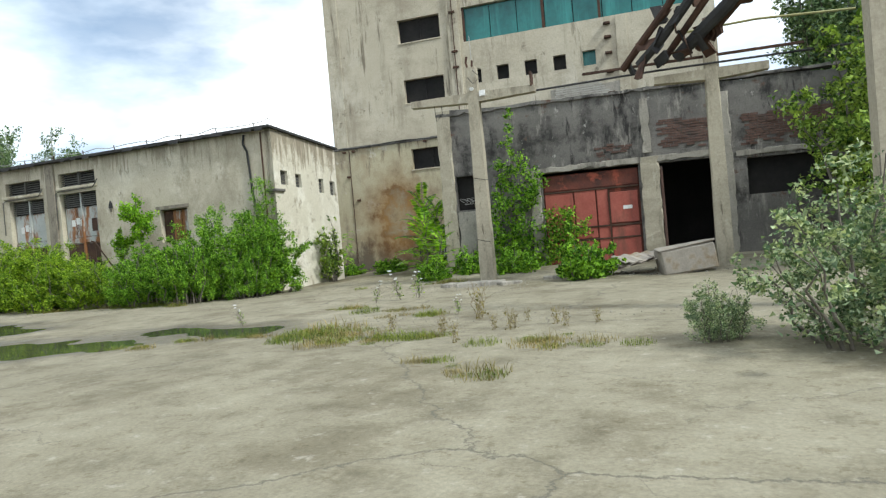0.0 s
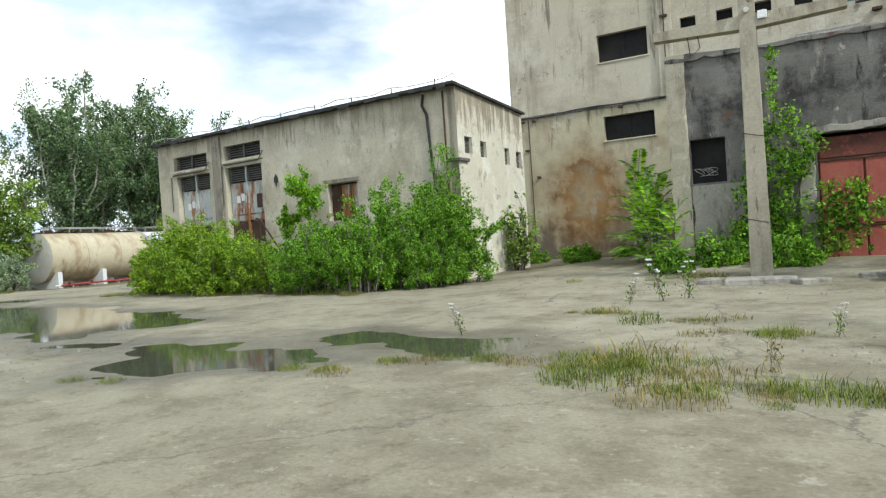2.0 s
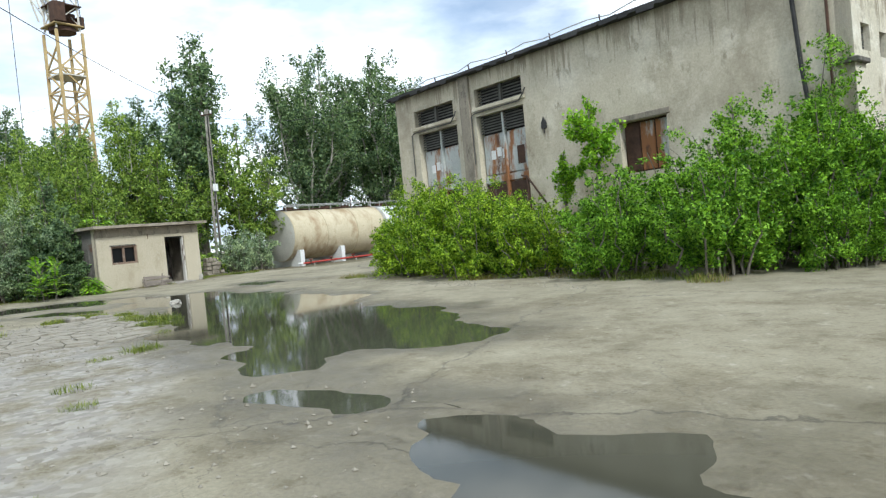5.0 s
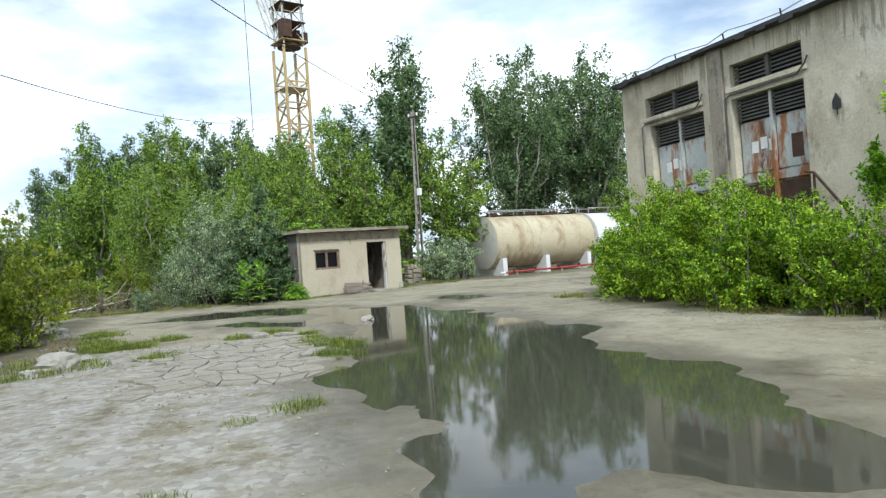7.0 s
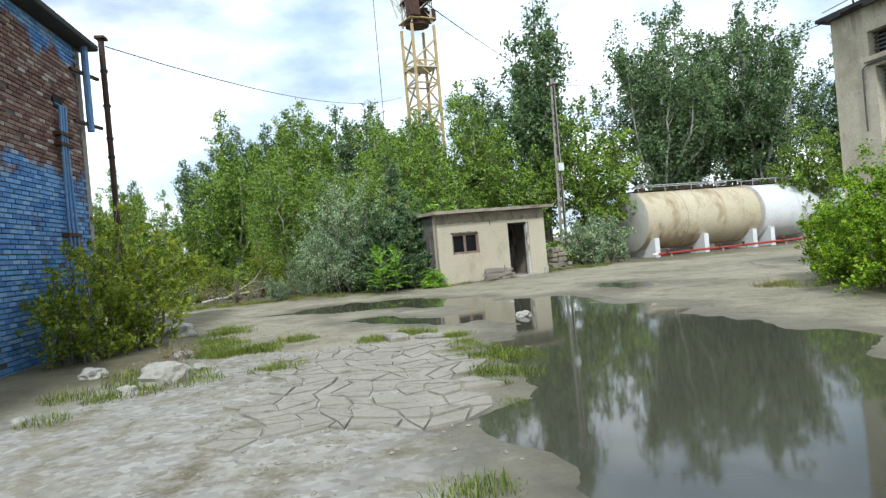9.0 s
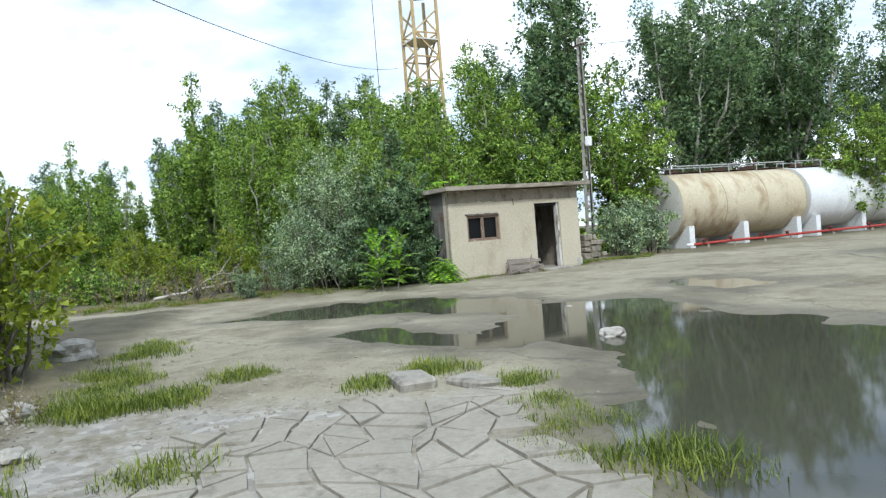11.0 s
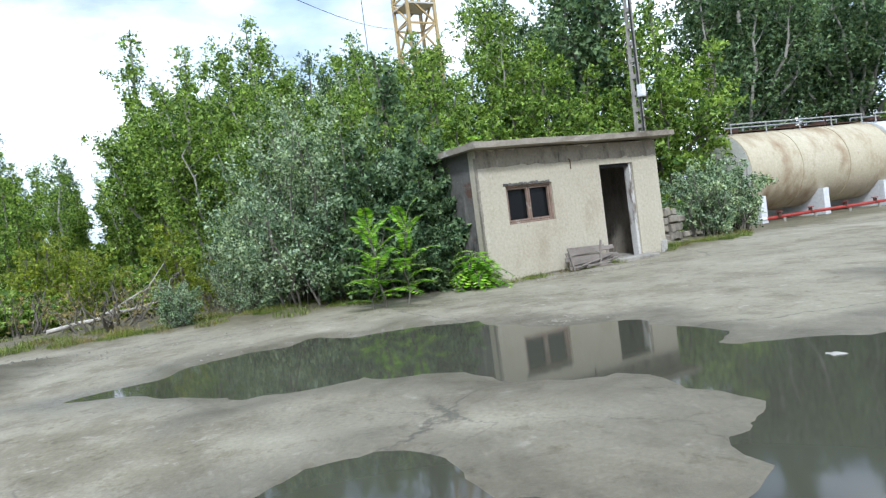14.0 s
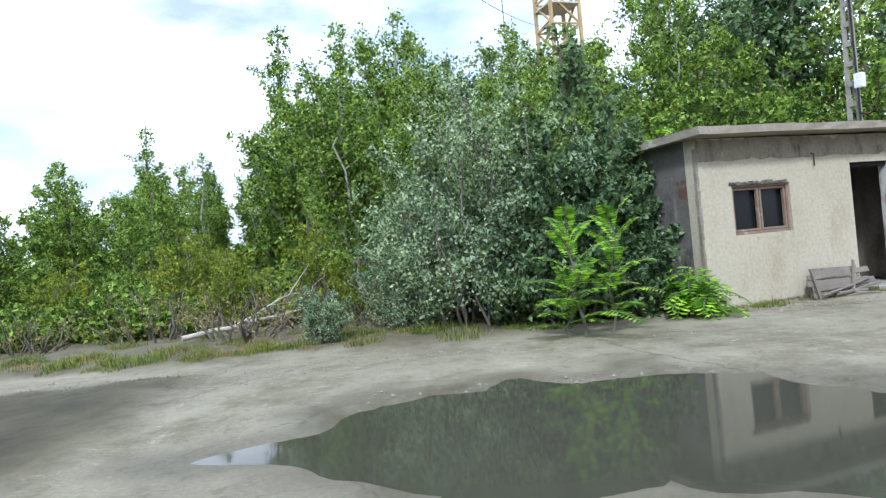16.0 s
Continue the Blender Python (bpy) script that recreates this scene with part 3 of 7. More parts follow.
def moved(bm, m):
    bmesh.ops.transform(bm, matrix=m, verts=bm.verts)
    return bm


def cable(name, a, b, sag, r, label, category="cable", mat=None):
    a, b = Vector(a), Vector(b)
    pts = []
    for k in range(15):
        s = k / 14
        p = a.lerp(b, s)
        p.z -= sag * 4 * s * (1 - s)
        pts.append(p)
    ob = finish(name, tube(bmesh.new(), pts, r, 5), mat or CABLE)
    return tagged(ob, label, category)


# ---- ground ----
PUDDLES = {
    "main": [(-29.9, 11.0), (-29.7, 12.4), (-28.3, 12.6), (-26.4, 12.55), (-23.0, 12.8), (-20.5, 12.7), (-17.3, 12.15), (-14.7, 11.5), (-13.4, 11.1), (-13.6, 10.1), (-14.8, 9.5), (-14.4, 9.0), (-13.5, 8.8), (-14.4, 8.3),
             (-16.14, 8.4), (-18.0, 8.1), (-20.2, 8.6), (-22.27, 9.2), (-25.05, 9.45), (-26.33, 8.3), (-27.6, 7.2), (-28.3, 6.8), (-28.2, 7.8), (-27.4, 8.8), (-28.4, 9.8), (-29.2, 10.3)],
    "road": [(-31.7, 5.0), (-32.5, 5.8), (-32.9, 6.4), (-33.4, 7.2), (-33.5, 8.2), (-32.8, 9.2), (-31.8, 9.9), (-31.4, 10.4), (-30.2, 10.9), (-29.3, 10.5), (-28.8, 9.9), (-29.5, 9.2), (-29.9, 8.3), (-30.2, 7.4), (-30.1, 6.6), (-30.7, 5.8)],
    "bend": [(-13.2, 8.3), (-12.0, 8.7), (-9.8, 9.3), (-8.44, 9.2), (-7.4, 8.4), (-7.88, 7.6), (-9.27, 7.0), (-10.54, 7.3), (-11.57, 7.9)],
    "yard": [(-9.3, 9.6), (-9.2, 10.7), (-7.8, 10.5), (-6.4, 10.3), (-4.8, 9.2), (-6.2, 9.0), (-7.5, 9.0), (-8.4, 9.4)],
    "drain": [(-31.79, 13.98), (-31.34, 14.66), (-29.51, 15.57), (-28.72, 14.95), (-28.71, 13.82), (-29.91, 13.68)],
}


def poly_distance(px, py, poly):
    """Signed distance of points to a polygon, negative inside."""
    d = np.full(px.shape, 1e9)
    inside = np.zeros(px.shape, bool)
    for (ax, ay), (bx, by) in zip(poly, poly[1:] + poly[:1]):
        ex, ey = bx - ax, by - ay
        s = np.clip(((px - ax) * ex + (py - ay) * ey) / (ex * ex + ey * ey), 0, 1)
        d = np.minimum(d, np.hypot(px - ax - s * ex, py - ay - s * ey))
        cond = (ay > py) != (by > py)
        xi = ax + (py - ay) / np.where(abs(by - ay) < 1e-9, 1e-9, by - ay) * ex
        inside ^= cond & (px < xi)
    return np.where(inside, -d, d)


def wave_noise(x, y, size, seed):
    """Smooth value noise on a grid of the given size."""
    rng = np.random.RandomState(seed)
    tab = rng.rand(256, 256)
    gx, gy = x / size, y / size
    ix, iy = np.floor(gx).astype(int), np.floor(gy).astype(int)
    fx, fy = gx - ix, gy - iy
    fx, fy = fx * fx * (3 - 2 * fx), fy * fy * (3 - 2 * fy)
    g = lambda a, b: tab[(ix + a) % 256, (iy + b) % 256]
    return (g(0, 0) * (1 - fx) + g(1, 0) * fx) * (1 - fy) + (g(0, 1) * (1 - fx) + g(1, 1) * fx) * fy - 0.5


ROAD_EDGE_Y = [-40, -8, -0.12, 2.5, 5.24, 7.07, 9.46, 12.98, 17.28, 19.81, 21.79, 30, 60]
ROAD_EDGE_X = [-30, -34.5, -36.6, -36.24, -36.42, -36.61, -36.82, -38.09, -39.85, -43.33, -45.1, -48, -50]


def ground_fields(px, py):
    edge = np.interp(py, ROAD_EDGE_Y, ROAD_EDGE_X)
    off = edge - px + wave_noise(px, py, 0.8, 3) * 0.9
    soil = np.clip(off / 0.5 + 0.5, 0, 1)
    # bed of the shrubs before the substation, and the strip at the blue wall
    bed = poly_distance(px, py, [(-26.77, 16.19), (-22.26, 14.71), (-19.28, 16.3), (-15.31, 18.86), (-13.72, 20.35), (-26.7, 18.76)])
    soil = np.maximum(soil, np.clip(-bed / 0.4 + wave_noise(px, py, 0.7, 4), 0, 1))
    strip = poly_distance(px, py, [(-35.45, 1.16), (-35.16, 3.69), (-29.98, 4.05), (-23.68, 4.92), (-21.55, 3.25), (-11.9, 2.88), (-11.9, 0.58)])
    soil = np.maximum(soil, np.clip(-strip / 0.5 + 0.3 + wave_noise(px, py, 0.7, 5), 0, 1))
    # dirt between the buildings; its dark soil tone also paints the passage's shade
    passage_shade = poly_distance(px, py, [(-13.49, 21.28), (-11.17, 20.95), (-8.35, 20.4), (-1.88, 20.17), (4.97, 20.16), (4.81, 22.47), (-8.04, 22.81), (-8.96, 30.23), (-17.79, 30.54)])
    soil = np.maximum(soil, np.clip(-passage_shade / 0.9 + 0.2 + wave_noise(px, py, 0.9, 15) * 1.3, 0, 0.9))
    heap = poly_distance(px, py, [(-7.76, 16.44), (-2.8, 16.3), (1.92, 16.63), (2.75, 18.37), (-7.13, 19.02)])
    soil = np.maximum(soil, np.clip(-heap / 1.2 + wave_noise(px, py, 1.0, 16) * 1.6, 0, 0.6))
    soil = np.maximum(soil, np.clip((-6 - py) / 2.0, 0, 1))
    soil = np.maximum(soil, np.clip((px - 7) / 2.0, 0, 1))
    wob = wave_noise(px, py, 1.6, 7) * 0.9 + wave_noise(px, py, 0.6, 8) * 0.75 + wave_noise(px, py, 0.25, 13) * 0.3
    pud = np.full(px.shape, 1e9)
    for poly in PUDDLES.values():
        pud = np.minimum(pud, poly_distance(px, py, poly))
    pud = pud + wob * 1.0 - 0.06
    wet = np.clip(1.05 - pud / 0.75 + wave_noise(px, py, 0.4, 23) * 0.7, 0, 1) * (1 - soil)
    rub = np.clip(-poly_distance(px, py, [(-25.15, 4.5), (-24.08, 8.88), (-19.75, 8.35), (-15.81, 8.51), (-14.3, 7.81), (-9.32, 6.08), (-11.02, 2.03), (-19.61, 2.97)]) / 0.8, 0, 1)
    z = np.clip(pud * 0.06, -0.055, 0.0) + 0.010 * wave_noise(px, py, 2.4, 9) + 0.012 * wave_noise(px, py, 0.5, 10)
    z = z + soil * (0.05 + 0.08 * wave_noise(px, py, 1.1, 11)) + rub * 0.03 * wave_noise(px, py, 0.5, 12)
    z = z + 0.16 * np.clip((py - 17.5) / 3.0, 0, 1) * np.clip((px + 13) / 2, 0, 1)
    dip = np.clip(((px + 41) * -0.6 + (py - 17.5) * 0.8) / 8.0, 0, 1)
    z = z - 0.35 * dip * dip * (3 - 2 * dip)
    fade = np.clip((75 - np.hypot(px + 18, py - 10)) / 15, 0, 1)
    return z * fade, soil, wet, rub


def build_ground():
    xs = np.concatenate([[-1500, -700, -350, -200, -130, -95, -78, -66, -58, -52], np.arange(-48, 8, 0.16), [9, 11, 14, 20, 35, 70, 150, 400, 1500]])
    ys = np.concatenate([[-1500, -500, -200, -90, -45, -25, -14, -8, -5, -3.4], np.arange(-2, 23, 0.16), [24, 25.5, 28, 32, 38, 50, 80, 150, 400, 1500]])
    X, Y = np.meshgrid(xs, ys)
    z, soil, wet, rub = ground_fields(X.ravel(), Y.ravel())
    co = np.stack([X.ravel(), Y.ravel(), z], 1)
    w, h = len(xs), len(ys)
    i = np.arange((h - 1) * (w - 1))
    r, c = i // (w - 1), i % (w - 1)
    a = r * w + c
    faces = np.stack([a, a + 1, a + w + 1, a + w], 1)
    me = bpy.data.meshes.new("ground")
    me.from_pydata(co.tolist(), [], faces.tolist())
    for nm, val in (("soil", soil), ("wet", wet), ("rubble", rub)):
        at = me.attributes.new(nm, "FLOAT", "POINT")
        at.data.foreach_set("value", val.astype(np.float32))
    me.polygons.foreach_set("use_smooth", np.ones(len(me.polygons), bool))
    me.materials.append(GROUND)
    tagged(new("ground", me), "cracked pale concrete yard with soil at its edges", "ground", kind="structure")
    for nm, poly in PUDDLES.items():
        bm = bmesh.new()
        x0, x1 = min(p[0] for p in poly) - 0.8, max(p[0] for p in poly) + 0.8
        y0, y1 = min(p[1] for p in poly) - 0.8, max(p[1] for p in poly) + 0.8
        off = 0.0005 * list(PUDDLES).index(nm)
        bm.faces.new([bm.verts.new((x, y, -0.016 - off)) for x, y in ((x0, y0), (x1, y0), (x1, y1), (x0, y1))])
        tagged(finish("puddle", bm, WATER), "shallow murky rain puddle on broken concrete", "puddle", kind="structure")


build_ground()


def ground_z(x, y):
    return float(ground_fields(np.array([x]), np.array([y]))[0][0])


# ---- substation with louvred doors ----
def slats(bm_parent, u0, u1, v0, v1, y, step, mat, tilt=0.03):
    k = max(2, int((v1 - v0) / step))
    for i in range(k):
        z = v0 + (i + 0.5) * (v1 - v0) / k
        bm = bmesh.new()
        vs = [bm.verts.new(c) for c in ((u0, y, z - 0.02), (u1, y, z - 0.02), (u1, y + 0.04, z + 0.03), (u0, y + 0.04, z + 0.03),
                                        (u0, y, z - 0.012), (u1, y, z - 0.012), (u1, y + 0.04, z + 0.038), (u0, y + 0.04, z + 0.038))]
        for f in ((0, 1, 2, 3), (7, 6, 5, 4), (0, 4, 5, 1), (1, 5, 6, 2), (2, 6, 7, 3), (3, 7, 4, 0)):
            bm.faces.new([vs[i] for i in f])
        part("slat", bm, mat, bm_parent)


def build_substation():
    b = thing("substation_building", pose(-13.75, 20.4, 0, 0, 0, 3.6), "grey plastered flat-roofed substation with rusty louvred doors", "building")
    W, D, H = 15.1, 4.7, 6.07
    louvres = [(-14.05, -11.92, 4.9, 5.47), (-10.84, -8.78, 4.98, 5.55)]
    doors = [(-13.9, -11.8, 0.75, 4.64), (-10.85, -8.78, 0.75, 4.69)]
    win = (-5.5, -4.13, 2.2, 3.5)
    part("wall", wall_mesh((-W, 0), (-0.3, H), louvres + doors + [win], 0.35), PLASTER, b)
    vents = [(0.42, 0.90, 3.98, 4.52), (1.44, 1.86, 3.92, 4.45), (3.18, 3.56, 3.77, 4.36), (4.08, 4.52, 3.70, 4.30)]
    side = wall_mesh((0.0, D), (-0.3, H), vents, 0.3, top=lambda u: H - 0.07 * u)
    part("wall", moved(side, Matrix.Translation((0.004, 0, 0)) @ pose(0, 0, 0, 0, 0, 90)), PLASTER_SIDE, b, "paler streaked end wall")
    part("wall", moved(wall_mesh((0.36, D), (-0.3, 5.6), [], 0.3), Matrix.Translation((-W + 0.3, 0, 0)) @ pose(0, 0, 0, 0, 0, 90)), RED_BRICK, b, "bare brick end wall")
    part("wall", boxm(-W + 0.01, -0.31, D - 0.3, D, -0.3, 5.6), PLASTER, b)
    # roof with felt, a thin black eave, and a bent lightning wire
    bm = bmesh.new()
    rv = [bm.verts.new(c) for c in ((-W - 0.18, -0.28, H + 0.0), (0.12, -0.28, H + 0.0), (0.12, D + 0.1, H - 0.36), (-W - 0.18, D + 0.1, H - 0.36),
                                    (-W - 0.18, -0.28, H + 0.085), (0.12, -0.28, H + 0.085), (0.12, D + 0.1, H - 0.28), (-W - 0.18, D + 0.1, H - 0.28))]
    for f in ((3, 2, 1, 0), (4, 5, 6, 7), (0, 1, 5, 4), (1, 2, 6, 5), (2, 3, 7, 6), (3, 0, 4, 7)):
        bm.faces.new([rv[i] for i in f])
    roof = part("roof", bm, ROOF_FELT, b, "black felted flat roof")
    pts = [(-W + k * 0.75, -0.2 + 0.05 * math.sin(k * 1.7), H + 0.22 + 0.06 * math.sin(k * 2.3)) for k in range(20)] + [(-0.3, -0.1, H + 0.25), (-0.15, 0.2, H + 0.42), (0.05, 0.1, H + 0.2)]
    rr = random.Random(44)
    for k in range(26):
        x = -W + 0.2 + k * 0.58 + rr.uniform(-0.1, 0.1)
        part("felt_flap", moved(boxm(0, rr.uniform(0.25, 0.6), -0.012, 0.0, -rr.uniform(0.03, 0.11), 0.04, 0.0, 0.012), pose(x, -0.287, H + 0.02, 0, rr.uniform(-3, 3), 0)), ROOF_FELT, roof)
    part("lightning_wire", tube(bmesh.new(), pts, 0.016, 5), GALV, roof)
    for k in range(9):
        x = -W + 0.9 + k * 1.7
        part("wire_holder", beam(bmesh.new(), (x, -0.15, H + 0.1), (x + 0.02, -0.2, H + 0.27), 0.03), RUST, roof)
    # near-black block stands in for the unlit room
    part("interior_shade", boxm(-W + 0.35, -0.35, 1.4, D - 0.35, 0.0, 5.4), SHADE_BLACK, b)
    # louvre backings are near-black too, shade put into the colour
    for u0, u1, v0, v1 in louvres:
        fr = part("louvre_frame", boxm(u0, u1, 0.30, 0.34, v0, v1), SHADE_BLACK, b, "louvred opening over a door")
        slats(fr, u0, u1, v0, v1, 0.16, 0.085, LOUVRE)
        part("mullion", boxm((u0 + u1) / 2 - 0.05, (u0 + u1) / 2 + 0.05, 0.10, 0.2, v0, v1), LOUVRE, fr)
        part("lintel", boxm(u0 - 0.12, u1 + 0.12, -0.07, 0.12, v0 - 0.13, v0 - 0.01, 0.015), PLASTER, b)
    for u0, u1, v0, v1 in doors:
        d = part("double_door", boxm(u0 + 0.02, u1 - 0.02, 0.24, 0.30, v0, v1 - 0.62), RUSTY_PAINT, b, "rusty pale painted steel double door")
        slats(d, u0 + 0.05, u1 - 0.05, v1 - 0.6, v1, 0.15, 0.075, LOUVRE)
        part("louvre_back", boxm(u0, u1, 0.31, 0.33, v1 - 0.62, v1), SHADE_BLACK, d)
        mid = (u0 + u1) / 2
        part("mullion", boxm(mid - 0.04, mid + 0.04, 0.13, 0.235, v0, v1), RUSTY_PAINT, d)
        for ua, ub in ((u0 + 0.04, mid - 0.06), (mid + 0.06, u1 - 0.04)):
            part("leaf_panel", boxm(ua, ub, 0.205, 0.235, v0 + 2.05, v1 - 0.66, 0.01), RUSTY_PAINT, d)
            part("leaf_panel", boxm(ua, ub, 0.205, 0.235, v0 + 0.05, v0 + 1.75, 0.01), RUST, d, "rusted lower door panel")
        part("rail", boxm(u0 + 0.02, u1 - 0.02, 0.17, 0.235, v0 + 1.80, v0 + 2.0), RUSTY_PAINT, d)
        for k, du in enumerate((0.35, 0.62, 0.85)):
            part("notice", boxm(u0 + du, u0 + du + 0.2, 0.196, 0.203, v1 - 1.42 + 0.07 * (k % 2), v1 - 1.14 + 0.07 * (k % 2)), PAPER, d, "faded paper warning notice")
    part("hatch", boxm(-9.36, -9.06, 0.196, 0.204, 3.0, 3.55), RUST, b)
    # dark pilaster with downpipe between the doors
    part("pilaster", boxm(-11.50, -11.02, -0.10, -0.004, -0.2, H, 0.02), HUT_DIRT_SHADE, b, "damp darkened pilaster")
    pw = part("window", boxm(win[0], win[1], 0.22, 0.26, win[2], win[3]), RUST, b, "boarded rusty window")
    for k in range(3):
        u = win[0] + 0.05 + k * 0.44
        part("board", boxm(u, u + 0.40, 0.185, 0.215, win[2] + 0.05, win[3] - 0.05, 0.008), RUSTY_PAINT if k else RUST, pw)
    part("lintel", boxm(win[0] - 0.2, win[1] + 0.1, -0.03, 0.1, win[3] + 0.01, win[3] + 0.16, 0.015), HUT_DIRT_SHADE, b)
    # pointed lamp niche
    bm = bmesh.new()
    f = bm.faces.new([bm.verts.new(c) for c in ((-8.12, -0.03, 3.84), (-7.93, -0.03, 3.84), (-7.93, -0.03, 4.0), (-8.025, -0.03, 4.16), (-8.12, -0.03, 4.0))])
    ex = bmesh.ops.extrude_face_region(bm, geom=[f])
    bmesh.ops.translate(bm, verts=[v for v in ex["geom"] if isinstance(v, bmesh.types.BMVert)], vec=(0, 0.05, 0))
    part("wall_lamp_hood", bm, ROOF_FELT, b, "pointed dark lamp hood")
    part("lamp_stem", boxm(-8.04, -8.015, -0.02, -0.004, 3.70, 3.835), ROOF_FELT, b)
    # conduits and downpipes
    part("downpipe", tube(bmesh.new(), [(-1.15, -0.06, 5.95), (-1.2, -0.08, 5.6), (-1.05, -0.07, 5.3), (-0.95, -0.07, 3.8), (-0.8, -0.08, 2.4), (-0.72, -0.08, 0.3)], 0.045, 8), CABLE, b)
    part("downpipe", tube(bmesh.new(), [(-0.42, -0.05, 5.95), (-0.40, -0.05, 3.0), (-0.38, -0.05, 0.5)], 0.03, 8), RUST, b)
    for (u0, u1, v0, v1) in louvres:
        part("conduit", tube(bmesh.new(), [(u0 - 0.16, -0.05, 3.2), (u0 - 0.16, -0.05, v0 - 0.25), (u0, -0.05, v0 - 0.18), (u1 - 0.1, -0.07, v0 - 0.17), (u1 + 0.12, -0.08, v0 + 0.02), (u1 + 0.18, -0.06, v0 + 0.16)], 0.022, 6), LOUVRE, b)
    # vents in the end wall, backed by painted shade
    for u0, u1, v0, v1 in vents:
        vt = part("vent", boxm(-0.30, -0.26, u0, u1, v0, v1), SHADE_BLACK, b, "small louvred wall vent")
        for k in range(4):
            z = v0 + (k + 0.5) * (v1 - v0) / 4
            part("slat", beam(bmesh.new(), (-0.12, u0, z), (-0.12, u1, z), 0.012, 0.11), LOUVRE, vt)
    part("ledge", boxm(-0.35, 0.10, -0.1, 0.55, 3.70, 3.80, 0.015), SOOT_SHADE, b, "dark broken ledge at the corner")
    part("plinth", boxm(-W - 0.05, 0.05, -0.06, -0.004, -0.2, 0.45, 0.02), PLASTER, b)
    # landing with a bent rail before the doors
    ld = part("landing", boxm(-14.2, -7.6, -1.3, -0.07, -0.1, 0.74, 0.02), PALE_CONCRETE, b)
    for a, c in (((-7.75, -1.2, 0.74), (-7.75, -1.2, 2.45)), ((-7.75, -1.2, 2.45), (-6.8, -1.2, 1.25)), ((-7.75, -1.2, 1.7), (-7.2, -1.2, 1.0)), ((-7.75, -1.2, 2.45), (-7.95, -1.2, 2.50))):
        part("handrail", tube(bmesh.new(), [a, c], 0.028, 6), RUST, ld)
    return b


build_substation()


# ---- tower ----
def build_tower():
    b = thing("factory_tower", pose(-17.71, 31.3, 0, 0, 0, 6.05), "tall derelict plastered concrete factory tower", "building")
    H = 22.0
    wins = [(4.0, 6.3, 11.83, 13.04), (4.1, 6.3, 8.68, 9.9), (4.2, 6.42, 5.2, 6.27), (4.0, 6.38, 15.2, 16.3)]
    part("wall", wall_mesh((-0.2, 6.95), (6.75, H), [w for w in wins if w[2] > 6.5], 0.4), TOWER_PLASTER, b)
    part("wall", wall_mesh((-0.75, 8.0), (-0.3, 6.72), [wins[2], (5.4, 6.3, 0.0, 2.05)], 0.42), TOWER_LOW, b, "rust-stained lower wall")
    # slightly recessed hall with the glazed band
    band = [(7.5, 18.7, 11.35, 13.1)]
    small = [(9.1 + 1.42 * k, 9.72 + 1.42 * k, 9.18, 9.9) for k in range(-1, 4)]
    part("wall", moved(wall_mesh((7.05, 19.4), (0, H), band + small, 0.4), Matrix.Translation((0, 0.02, 0))), TOWER_PLASTER, b)
    part("corner_post", boxm(-0.2, 0.6, -0.05, -0.004, 6.75, H, 0.01), TOWER_PLASTER, b)
    part("corner_post", boxm(6.75, 7.35, -0.12, -0.004, 6.75, H, 0.01), TOWER_PLASTER, b)
    part("corner_post", boxm(15.0, 15.5, -0.06, 0.015, 6.0, 11.3, 0.01), TOWER_PLASTER, b)
    part("ledge", rough_bar(-0.3, 6.98, -0.07, -0.003, 6.66, 6.80, 0.02), SOOT_SHADE, b, "dark ledge between the storeys")
    part("wall", boxm(0.0, 0.4, 0.43, 14, -0.3, H), TOWER_PLASTER, b)
    part("wall", boxm(19.0, 19.4, 0.43, 14, -0.3, H), TOWER_PLASTER, b)
    part("wall", boxm(0.4, 19.0, 13.6, 14, -0.3, H), TOWER_PLASTER, b)
    part("roof", boxm(-0.2, 19.6, -0.2, 14.2, H + 0.01, H + 0.3, 0.03), ROOF_FELT, b)
    # room shade painted as a near-black block and near-black window panels
    part("interior_shade", boxm(0.5, 18.9, 1.6, 13.5, 0.1, H - 0.1), SHADE_BLACK, b)
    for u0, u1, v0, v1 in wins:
        w = part("window", boxm(u0, u1, 0.28, 0.33, v0, v1), SHADE_BLACK, b, "strip window filled with a panel of painted shade")
        part("mullion", boxm((u0 + u1) / 2 - 0.03, (u0 + u1) / 2 + 0.03, 0.22, 0.275, v0, v1), SHADE_BLACK, w)
        part("sill", boxm(u0 - 0.05, u1 + 0.05, -0.05, 0.2, v0 - 0.07, v0 - 0.004, 0.01), TOWER_PLASTER, w)
    g = part("glazed_band", boxm(7.5, 18.7, 0.36, 0.40, 11.35, 13.1), SHADE_BLACK, b, "band of dirty teal corrugated glazing")
    rnd = random.Random(5)
    for k in range(8):
        u0 = 7.55 + k * 1.38
        part("pane", boxm(u0, u0 + 1.34, 0.20 + rnd.uniform(0, 0.05), 0.24 + rnd.uniform(0, 0.05), 11.4, 13.06), TEAL, g)
    for u in (7.55, 11.6, 14.3, 18.6):
        part("mullion", boxm(u - 0.06, u + 0.06, 0.08, 0.19, 11.36, 13.09), RUST, g)
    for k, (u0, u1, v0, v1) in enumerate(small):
        part("small_window", boxm(u0, u1, 0.28, 0.32, v0, v1), TEAL if k == 4 else SHADE_BLACK, b, "small square window")
    for u, v in ((7.05, 12.9), (7.05, 10.9), (7.05, 10.1), (7.05, 14.0), (14.6, 11.0), (14.6, 10.35), (14.6, 9.6), (14.6, 8.7), (14.6, 7.7)):
        part("bracket", boxm(u - 0.16, u + 0.16, -0.22, -0.13 if u < 8 else 0.012, v - 0.05, v + 0.05, 0.01), RUST, b, "rusty wall bracket")
